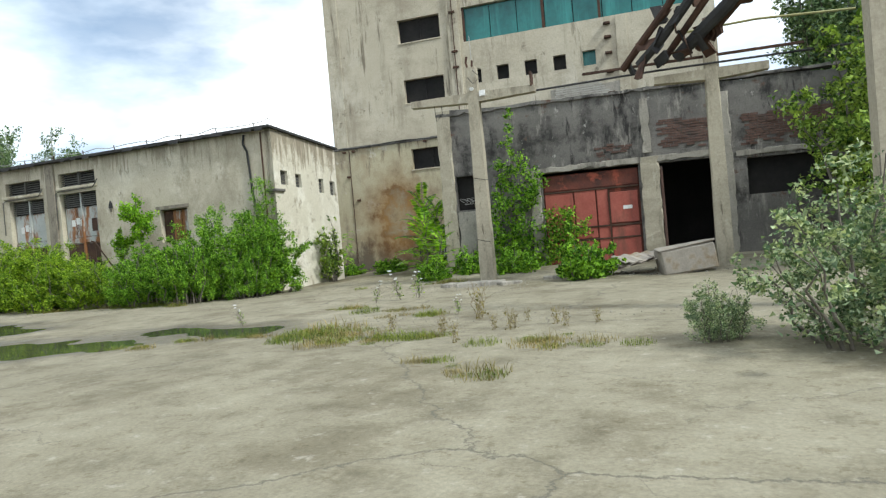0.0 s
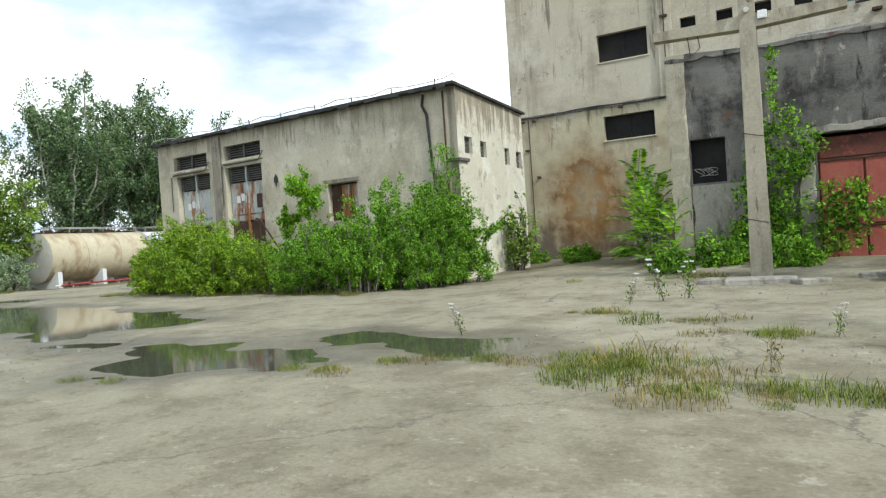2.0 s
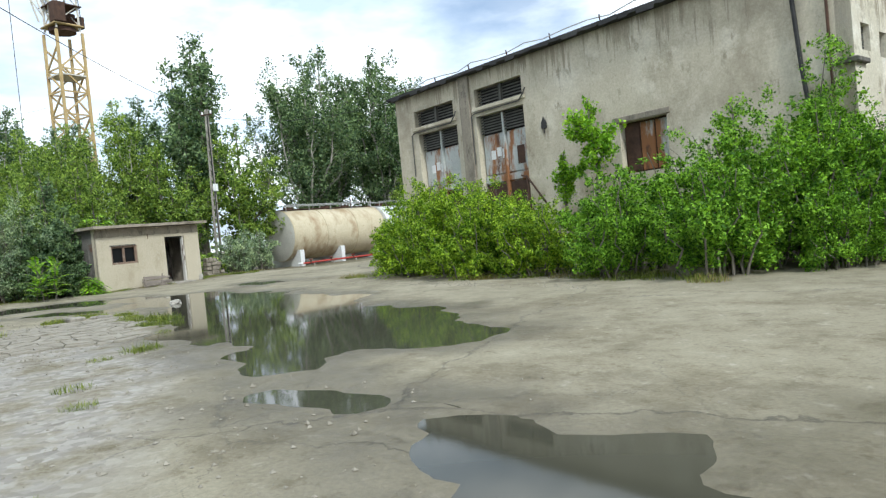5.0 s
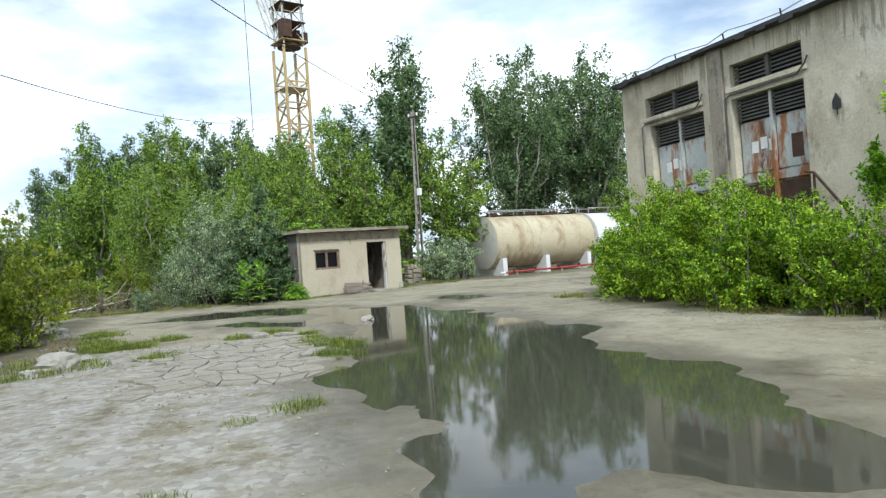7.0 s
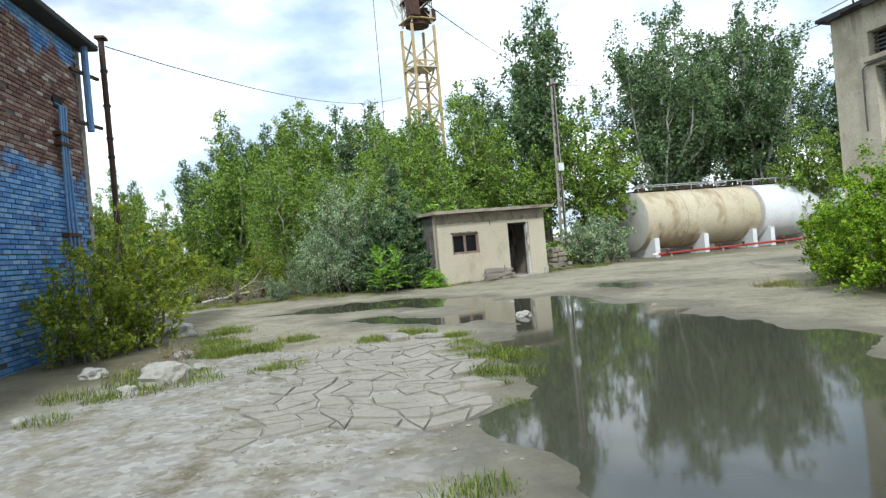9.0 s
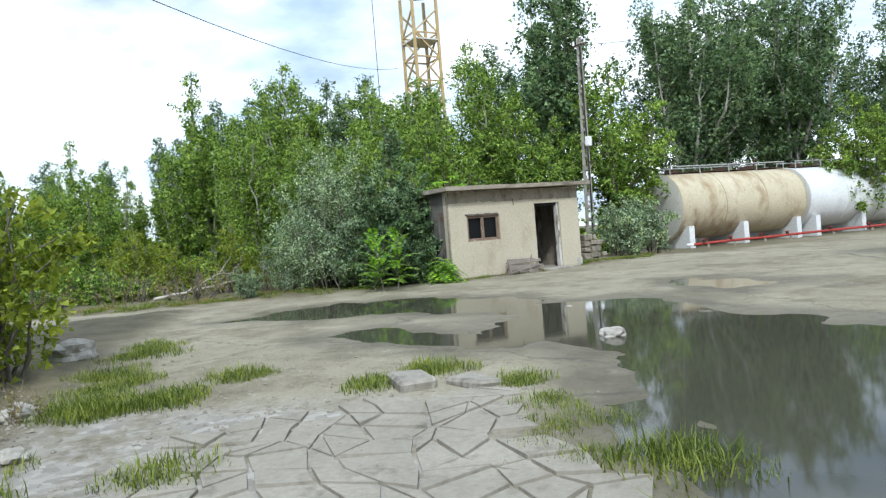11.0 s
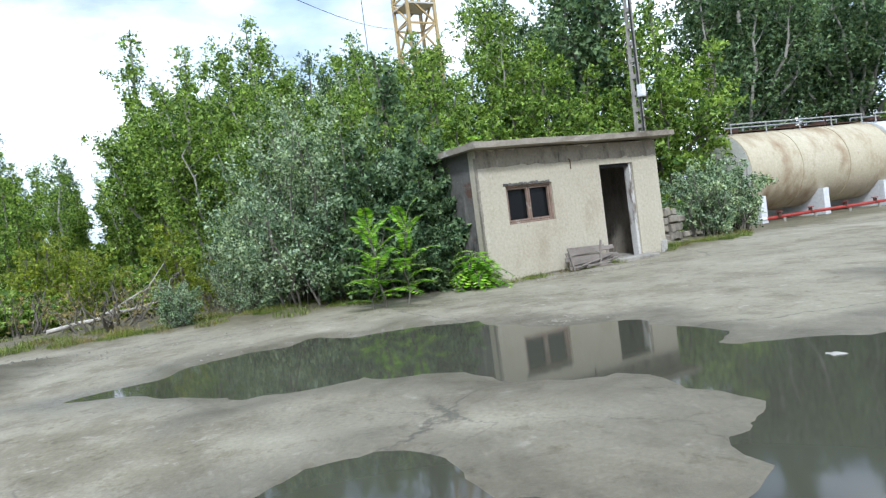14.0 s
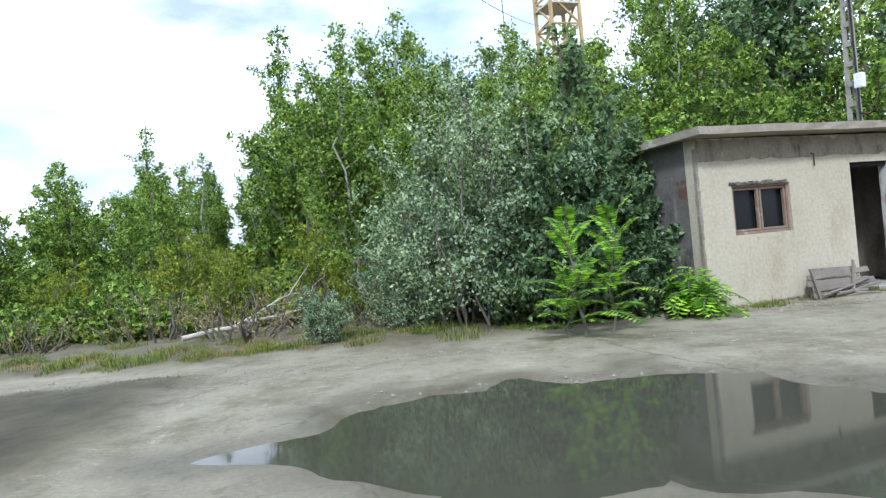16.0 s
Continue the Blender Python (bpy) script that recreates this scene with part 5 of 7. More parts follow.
# ---- blue painted brick building ----
def build_blue_house():
    b = thing("blue_brick_building", pose(-28.58, 2.06, 0, 0, 0, 0.0), "brick building with flaking blue paint", "building")
    L, H = 22.0, 6.15
    D = 9.0
    part("core_wall", boxm(0.03, L, -0.4, -0.02, -0.3, H), MORTAR, b)
    part("core_wall", boxm(0.03, 0.4, -D, -0.41, -0.3, H), MORTAR, b)
    part("core_wall", boxm(0.41, L, -D, -D + 0.4, -0.3, H), MORTAR, b)
    part("core_wall", boxm(L - 0.4, L, -D + 0.41, -0.41, -0.3, H), MORTAR, b)
    part("roof", moved(boxm(-0.25, L + 0.2, -D - 0.2, 0.32, H + 0.01, H + 0.14, 0.02), pose(0, 0, 0)), ROOF_FELT, b, "dark flat roof with a thin eave")
    part("corner_strip", boxm(0.0, 0.22, -0.02, 0.01, 0.0, H - 0.02, 0.01), PALE_CONCRETE, b, "cement corner strip")
    # pipes down the wall
    for k, x in enumerate((1.46, 1.34, 1.2)):
        part("pipe", tube(bmesh.new(), [(x - 0.05, 0.0, 4.72), (x - 0.03, 0.10, 4.66), (x + 0.02 * k, 0.10, 4.2), (x + 0.04, 0.11, 3.4), (x + 0.05 * (1 - k), 0.10, 2.5), (x - 0.03 * k, 0.11, 1.4), (x + 0.03, 0.10, 0.3)], 0.026, 8), BLUE_PIPE, b, "blue painted down pipe")
    for z in (4.1, 3.9, 2.2):
        part("clamp", boxm(1.05, 1.62, 0.0, 0.15, z, z + 0.06), RUST, b)
    # no real recess: a near-black block paints the shade of the pipe hole
    part("hole_shade", boxm(1.1, 1.5, -0.01, 0.022, 4.62, 4.86), SHADE_BLACK, b)
    for z in (4.55, 5.6):
        part("bracket", beam(bmesh.new(), (0.6, 0.03, z), (-0.35, 0.22, z), 0.06), RUST, b)
    part("drain_pipe", tube(bmesh.new(), [(0.12, 0.16, 6.25), (0.12, 0.16, 4.4)], 0.07, 8), BLUE_PIPE, b)
    # bricks, laid in courses; those nearest to the road are parts
    rnd = random.Random(21)
    base = boxm(0, 0.242, 0, 0.02, 0, 0.068)
    shared = []
    for q in range(4):
        bm = bmesh.new()
        box(bm, 0, 0.243 - 0.003 * q, -0.03, 0.014, 0, 0.070 - 0.002 * (q % 2), 0.005, 0.0025)
        me = bpy.data.meshes.new("brick")
        bm.to_mesh(me)
        bm.free()
        me.materials.append(BRICK)
        shared.append(me)
    base.free()
    verts, faces = [], []
    rows = int(H / 0.0815)
    count = 0
    for r in range(rows):
        z = r * 0.0815
        x = 0.24 if r % 2 else 0.36
        while x < 9.0:
            if rnd.random() > 0.012 and not (1.08 < x + 0.12 < 1.5 and 4.6 < z < 4.86):
                single = x < 4.2 and 3.0 < z < 4.6
                if single and count < 300:
                    o = new("brick", shared[rnd.randrange(4)])
                    o.parent = b
                    o.location = (x, rnd.uniform(-0.006, 0.006), z)
                    count += 1
                else:
                    y = 0.014 + rnd.uniform(-0.008, 0.006)
                    k = len(verts)
                    e = 0.005
                    verts += [(x, -0.02, z), (x + 0.243, -0.02, z), (x + 0.243, -0.02, z + 0.07), (x, -0.02, z + 0.07),
                              (x + e, y, z + e), (x + 0.243 - e, y, z + e), (x + 0.243 - e, y, z + 0.07 - e), (x + e, y, z + 0.07 - e)]
                    faces += [(k + 5, k + 4, k + 7, k + 6), (k, k + 4, k + 5, k + 1), (k + 1, k + 5, k + 6, k + 2), (k + 2, k + 6, k + 7, k + 3), (k + 3, k + 7, k + 4, k)]
            x += 0.253
    me = bpy.data.meshes.new("brickwork")
    me.from_pydata(verts, [], faces)
    me.materials.append(BRICK)
    o = new("brickwork", me)
    o.parent = b
    o["kind"] = "stuff"
    return b


build_blue_house()


def build_steel_pole():
    b = thing("steel_pole", pose(-28.93, 2.42, 0), "rusty steel service pole beside the brick wall", "pole")
    part("pipe", tube(bmesh.new(), [(0, 0, -0.2), (0, 0, 3.8), (0.02, 0, 6.45)], 0.06, 10), RUST, b)
    part("cap", boxm(-0.12, 0.14, -0.1, 0.1, 6.45, 6.5), RUST, b)
    for z in (3.9, 4.3, 5.0, 5.75):
        part("clamp", tube(bmesh.new(), [(0, 0, z), (0, 0, z + 0.05)], 0.078, 10), CABLE, b)


build_steel_pole()


# ---- poles in the yard ----
def build_yard_pole(x, y, h, yaw, arm_z, arm_l, arm_r, label, lamp):
    b = thing("concrete_pole", pose(x, y, ground_z(x, y), 0, 0, yaw), label, "pole", "pipe bridge poles")
    bm = bmesh.new()
    n_ = 10
    loops = []
    for k in range(n_ + 1):
        s = k / n_
        w, d = (0.21 - 0.06 * s), (0.2 - 0.05 * s)
        j = lambda: random.uniform(-0.008, 0.008)
        loops.append([bm.verts.new((sx * w + j(), sy * d + j(), -0.15 + s * (h + 0.15))) for sx, sy in ((-1, -1), (1, -1), (1, 1), (-1, 1))])
    for a, c in zip(loops, loops[1:]):
        for i in range(4):
            bm.faces.new((a[i], a[(i + 1) % 4], c[(i + 1) % 4], c[i]))
    bm.faces.new(loops[-1])
    es = [e for e in bm.edges if abs(e.verts[0].co.z - e.verts[1].co.z) > 0.2]
    bmesh.ops.bevel(bm, geom=es, offset=0.03, segments=1, affect="EDGES")
    part("shaft", bm, POLE, b)
    bm = bmesh.new()
    beam(bm, (-0.12, 0, arm_z), (-arm_l, 0, arm_z + 0.03), 0.30, 0.28, 0.28, 0.19)
    part("cross_arm", bm, POLE, b)
    bm = bmesh.new()
    beam(bm, (0.12, 0, arm_z), (arm_r, 0, arm_z + 0.03), 0.30, 0.28, 0.28, 0.19)
    part("cross_arm", bm, POLE, b)
    if lamp:
        part("insulator", tube(bmesh.new(), [(0.0, -0.17, arm_z + 0.24), (0.0, -0.26, arm_z + 0.22)], 0.055, 10), CERAMIC, b)
        part("junction_box", boxm(0.20, 0.38, -0.19, -0.15, arm_z + 0.0, arm_z + 0.17, 0.01), CERAMIC, b, "white junction box")
        part("bracket", tube(bmesh.new(), [(-0.1, 0, h - 0.1), (-0.16, 0, h + 0.2), (-0.12, 0.0, h + 0.35)], 0.035, 6), RUST, b)
        part("bracket", tube(bmesh.new(), [(0.0, 0, h - 0.1), (0.03, 0, h + 0.22)], 0.03, 6), RUST, b)
        part("antenna", tube(bmesh.new(), [(0.02, 0, h), (0.0, 0, h + 0.95)], 0.008, 4), GALV, b)
        part("wire", tube(bmesh.new(), [(-1.2, -0.1, arm_z), (-1.15, -0.1, arm_z - 0.55), (-0.95, -0.1, arm_z - 0.35), (-1.0, -0.1, arm_z)], 0.01, 4), CABLE, b)
        part("wire", tube(bmesh.new(), [(0.05, -0.17, h - 0.1), (0.28, -0.22, h - 0.35), (0.05, -0.2, h - 0.5), (-0.1, -0.19, h - 0.3)], 0.01, 4), CABLE, b)
        part("end_plate", boxm(arm_r - 0.12, arm_r - 0.06, -0.17, 0.17, arm_z + 0.1, arm_z + 0.5), RUST, b)
        for z in (3.0, 1.2):
            part("wire_tie", tube(bmesh.new(), [(-0.19, -0.19, z), (0.19, -0.19, z - 0.1), (0.19, 0.19, z - 0.05)], 0.008, 4), CABLE, b)
    return b


build_yard_pole(-4.88, 18.48, 6.2, 8, 5.32, 1.9, 1.8, "weathered concrete pole with a broad cross arm", True)
build_yard_pole(1.53, 18.85, 6.1, 6, 4.95, 1.4, 1.35, "weathered concrete pole carrying rusty pipes", False)
build_yard_pole(3.86, 10.66, 8.4, 6, 7.9, 1.2, 1.2, "tall weathered concrete pole beside the shrubs", False)


def build_pipe_bridge():
    b = thing("pipe_bridge", pose(0.28, 0.95, 0.15), "collapsed rusty pipe bridge hanging off the poles", "pipes")
    rnd = random.Random(8)
    lines = [((-0.9, 17.6, 5.35), (2.2, 15.4, 8.6), 0.10), ((-0.45, 17.4, 5.3), (2.6, 15.4, 8.4), 0.12), ((0.5, 17.3, 5.35), (3.6, 15.2, 8.0), 0.16),
             ((0.1, 17.5, 5.3), (3.1, 15.1, 8.7), 0.09), ((1.0, 17.4, 5.5), (3.9, 15.2, 8.3), 0.10)]
    for a, c, r in lines:
        pts = [Vector(a).lerp(Vector(c), s) + Vector((0, 0, -0.25 * math.sin(s * 3.1) + rnd.uniform(-0.03, 0.03))) for s in (0, 0.2, 0.4, 0.6, 0.8, 1.0)]
        part("pipe", tube(bmesh.new(), pts, r, 8), RUST if r < 0.11 else ROOF_FELT, b, "rusty sagging pipe")
    for k in range(70):
        s = rnd.random()
        a, c, r = lines[rnd.randrange(5)]
        p0 = Vector(a).lerp(Vector(c), s) + Vector((rnd.uniform(-0.2, 0.2), rnd.uniform(-0.2, 0.2), rnd.uniform(-0.3, 0.05)))
        part("lagging_rag", moved(boxm(-0.25, 0.25, -0.02, 0.02, -0.12, 0.12, 0.0, 0.05), Matrix.Translation(p0) @ pose(0, 0, 0, rnd.uniform(-90, 90), rnd.uniform(-90, 90), rnd.uniform(0, 180))), RUST if k % 3 else ROOF_FELT, b)
    part("beam", beam(bmesh.new(), (-2.0, 17.7, 5.42), (3.4, 17.9, 5.3), 0.08, 0.06), RUST, b)
    part("pipe", tube(bmesh.new(), [(-3.2, 17.2, 5.1), (0.0, 17.6, 5.15), (5.2, 18.2, 5.1)], 0.028, 6), ROOF_FELT, b)
    part("yellow_pipe", tube(bmesh.new(), [(0.6, 17.8, 6.05), (2.4, 18.0, 6.1), (4.6, 18.4, 6.0)], 0.03, 6), surface("yellow_pipe_paint", (0.27, 0.26, 0.11), (0.36, 0.34, 0.16), 3, 20, 0.6, 0.1), b, "thin yellow gas pipe")


build_pipe_bridge()


def build_power_pole():
    b = thing("power_pole", pose(-45.85, 17.72, -0.05, 0, 1.0, 30), "slender slotted concrete power pole with a lamp box", "pole")
    H = 9.2
    for s in (-1, 1):
        part("leg", beam(bmesh.new(), (s * 0.17, 0, -0.2), (s * 0.075, 0, H), 0.07, 0.14, 0.05, 0.09), PALE_CONCRETE, b)
    for k in range(16):
        z = 0.4 + k * 0.54
        part("rung", boxm(-0.14 + 0.005 * k, 0.14 - 0.005 * k, -0.05, 0.05, z, z + 0.14), PALE_CONCRETE, b)
    part("cross_arm", beam(bmesh.new(), (-0.35, 0, H - 0.3), (0.35, 0, H - 0.3), 0.07), RUST, b)
    part("lamp_box", boxm(0.12, 0.36, -0.16, 0.02, 4.62, 5.02, 0.02), CERAMIC, b, "white lamp box")
    part("bracket", tube(bmesh.new(), [(0.05, 0, 4.0), (0.4, -0.02, 3.9)], 0.03, 6), RUST, b)
    part("cable", tube(bmesh.new(), [(0.1, -0.08, H - 0.4), (0.16, -0.1, 6), (0.2, -0.1, 4.5), (0.22, -0.1, 2), (0.2, -0.1, 0)], 0.03, 6), CABLE, b)
    for s in (-0.3, 0.3):
        part("insulator", tube(bmesh.new(), [(s, 0, H - 0.27), (s, 0, H - 0.1)], 0.05, 8), CERAMIC, b)


build_power_pole()


# ---- tower crane behind the trees ----
def build_crane():
    b = thing("tower_crane", pose(-75.15, 15.1, -0.64, 0, 0, 20), "old yellow lattice tower crane behind the trees", "crane")
    H, w = 42.3, 1.12
    for sx in (-1, 1):
        for sy in (-1, 1):
            part("chord", beam(bmesh.new(), (sx * w, sy * w, 0), (sx * w, sy * w, 22.3), 0.21), CRANE_YELLOW, b)
            part("chord", beam(bmesh.new(), (sx * w * 0.9, sy * w * 0.9, 22.5), (sx * w * 0.55, sy * w * 0.55, H), 0.14), CRANE_WHITE, b, "pale upper mast chord")
    k = 0
    z = 3.0
    while z < 21:
        for sx, sy, tx, ty in ((-1, -1, 1, -1), (1, -1, 1, 1), (1, 1, -1, 1), (-1, 1, -1, -1)):
            a, c = (sx, sy), (tx, ty)
            if k % 2:
                a, c = c, a
            part("brace", beam(bmesh.new(), (a[0] * w, a[1] * w, z), (c[0] * w, c[1] * w, z + 2.0), 0.13), CRANE_YELLOW, b)
            part("ring", beam(bmesh.new(), (sx * w, sy * w, z), (tx * w, ty * w, z), 0.12), CRANE_YELLOW, b)
        z += 2.0
        k += 1
    part("winch_house", boxm(-1.4, -0.2, 0.1, 1.4, 22.96, 24.4, 0.05), RUST, b, "rusty winch housing")
    part("counterweight", boxm(-0.6, 0.6, 1.25, 1.75, 22.96, 24.0, 0.05), RUST, b)
    for zz in (24.6, 26.3):
        part("platform", boxm(-1.25, 1.25, -1.25, 1.25, zz, zz + 0.08), RUST, b)
        for sx in (-1.2, 1.2):
            part("guard_rail", beam(bmesh.new(), (sx, -1.2, zz + 0.9), (sx, 1.2, zz + 0.9), 0.06), CRANE_YELLOW, b)
    for zz in (12.3, 18.4):
        part("landing", boxm(-w - 0.1, w + 0.1, -w - 0.1, w + 0.1, zz, zz + 0.12), CRANE_WHITE, b)
    part("slewing_ring", tube(bmesh.new(), [(0, 0, 22.4), (0, 0, 22.75)], 1.1, 16), RUST, b)
    part("machinery_deck", boxm(-1.3, 1.3, -1.3, 1.3, 22.8, 22.95, 0.05), CRANE_YELLOW, b)
    part("cab", boxm(0.55, 1.45, -1.3, -0.3, 22.96, 24.7, 0.06), RUST, b, "rusty crane cab")
    z = 23.0
    while z < 41:
        s = 0.9 - 0.35 * (z - 22) / 20
        for sx, sy, tx, ty in ((-1, -1, 1, -1), (1, -1, 1, 1), (1, 1, -1, 1), (-1, 1, -1, -1)):
            part("brace", beam(bmesh.new(), (sx * w * s, sy * w * s, z), (tx * w * s, ty * w * s, z + 1.7), 0.07), CRANE_WHITE, b)
        z += 1.7
    # luffing jib that leans away
    for sx in (-1, 1):
        for sy in (-1, 1):
            part("jib_chord", beam(bmesh.new(), (sx * 0.5, -1.2 + sy * 0.5, 23.2), (-2.4 + sx * 0.35, -7.8 + sy * 0.35, 49), 0.12), CRANE_WHITE, b)
    for k in range(14):
        s0, s1 = k / 14, (k + 1) / 14
        a = Vector((0, -1.2, 23.2)).lerp(Vector((-2.4, -7.8, 49)), s0)
        c = Vector((0, -1.2, 23.2)).lerp(Vector((-2.4, -7.8, 49)), s1)
        for sx, sy in ((0.45, -0.45), (-0.45, 0.45)):
            part("jib_brace", beam(bmesh.new(), a + Vector((sx, sy, 0)), c + Vector((-sx, sy, 0)), 0.08), CRANE_WHITE, b)
    for y0 in (-1.0, 1.0):
        part("stay_rope", beam(bmesh.new(), (1.4, y0, 23), (0.6, y0 * 0.4, 42), 0.05), CABLE, b)
    part("hoist_rope", beam(bmesh.new(), (-1.3, -3.6, 37), (-1.3, -3.6, 14), 0.04), CABLE, b)


build_crane()

cable("overhead_wire", (-28.93, 2.49, 6.3), (-62.0, 11.9, 12.4), 0.8, 0.011, "thin black overhead wire", "wire")
cable("overhead_wire", (-14.0, 2.25, 6.05), (-45.85, 17.72, 9.0), 0.5, 0.011, "thin black overhead wire", "wire")
cable("overhead_wire", (-45.85, 17.72, 8.9), (-28.2, 19.6, 6.1), 0.6, 0.01, "thin black overhead wire", "wire")


# ---- plants ----
def quads_mesh(name, centers, normals, ups, size_u, size_v, material):
    """Many small pointed leaves in one mesh: each is a folded diamond."""
    c = np.asarray(centers, float)
    nrm = normals / np.linalg.norm(normals, axis=1)[:, None]
    u = np.cross(ups, nrm)
    u /= np.linalg.norm(u, axis=1)[:, None] + 1e-9
    v = np.cross(nrm, u)
    su, sv = size_u[:, None], size_v[:, None]
    n_ = len(c)
    co = np.empty((n_, 4, 3))
    co[:, 0] = c - v * sv
    co[:, 1] = c + u * su + nrm * su * 0.25
    co[:, 2] = c + v * sv
    co[:, 3] = c - u * su + nrm * su * 0.25
    me = bpy.data.meshes.new(name)
    me.vertices.add(n_ * 4)
    me.vertices.foreach_set("co", co.reshape(-1))
    me.loops.add(n_ * 4)
    me.loops.foreach_set("vertex_index", np.arange(n_ * 4, dtype=np.int32))
    me.polygons.add(n_)
    me.polygons.foreach_set("loop_start", np.arange(0, n_ * 4, 4, dtype=np.int32))
    me.polygons.foreach_set("loop_total", np.full(n_, 4, dtype=np.int32))
    me.update(calc_edges=True)
    me.materials.append(material)
    return me


def tri_mesh(name, centers, normals, ups, size_u, size_v, material):
    """Many small three-cornered leaves in one mesh."""
    c = np.asarray(centers, float)
    nrm = normals / np.linalg.norm(normals, axis=1)[:, None]
    u = np.cross(ups, nrm)
    u /= np.linalg.norm(u, axis=1)[:, None] + 1e-9
    v = np.cross(nrm, u)
    su, sv = size_u[:, None], size_v[:, None]
    n_ = len(c)
    co = np.empty((n_, 3, 3))
    co[:, 0] = c - v * sv * 0.7 - u * su
    co[:, 1] = c - v * sv * 0.5 + u * su * 1.1
    co[:, 2] = c + v * sv * 1.1 + u * su * 0.2
    me = bpy.data.meshes.new(name)
    me.vertices.add(n_ * 3)
    me.vertices.foreach_set("co", co.reshape(-1))
    me.loops.add(n_ * 3)
    me.loops.foreach_set("vertex_index", np.arange(n_ * 3, dtype=np.int32))
    me.polygons.add(n_)
    me.polygons.foreach_set("loop_start", np.arange(0, n_ * 3, 3, dtype=np.int32))
    me.polygons.foreach_set("loop_total", np.full(n_, 3, dtype=np.int32))
    me.update(calc_edges=True)
    me.materials.append(material)
    return me


def leaf_cloud(name, clumps, per, size, material, rng, flat=0.45, aspect=0.62):
    """Leaves scattered in loose sprays (x, y, z, radius)."""
    cl = np.asarray(clumps, float)
    w = cl[:, 3] ** 1.6
    idx = rng.choice(len(cl), size=per, p=w / w.sum())
    # each spray is drawn out along a direction of its own
    axes_ = rng.normal(size=(len(cl), 3)) * np.array([1, 1, 0.8]) + np.array([0, 0, 0.35])
    axes_ /= np.linalg.norm(axes_, axis=1)[:, None]
    d = rng.normal(size=(per, 3)) * 0.42
    along = (rng.random(per) - 0.35) * 2.0
    pos = cl[idx, :3] + (d + axes_[idx] * along[:, None]) * cl[idx, 3][:, None]
    pos[:, 2] = np.maximum(pos[:, 2], 0.02)
    nrm = rng.normal(size=(per, 3)) + np.array([0, 0, flat])
    ups = rng.normal(size=(per, 3))
    s = size * (0.55 + 0.9 * rng.random(per))
    return tri_mesh(name, pos, nrm, ups, s * aspect, s, material)


def limb(bm, a, b, r0, r1, rng, bend=0.12, sides=6):
    a, b = Vector(a), Vector(b)
    ln = (b - a).length
    pts, rs = [], []
    k = 5
    for i in range(k + 1):
        s = i / k
        off = Vector((rng.normal(), rng.normal(), rng.normal() * 0.5)) * ln * bend * 0.3 * math.sin(s * math.pi)
        pts.append(a.lerp(b, s) + off)
        rs.append(r0 + (r1 - r0) * s)
    tube(bm, pts, rs, sides, cap=False)
    return pts


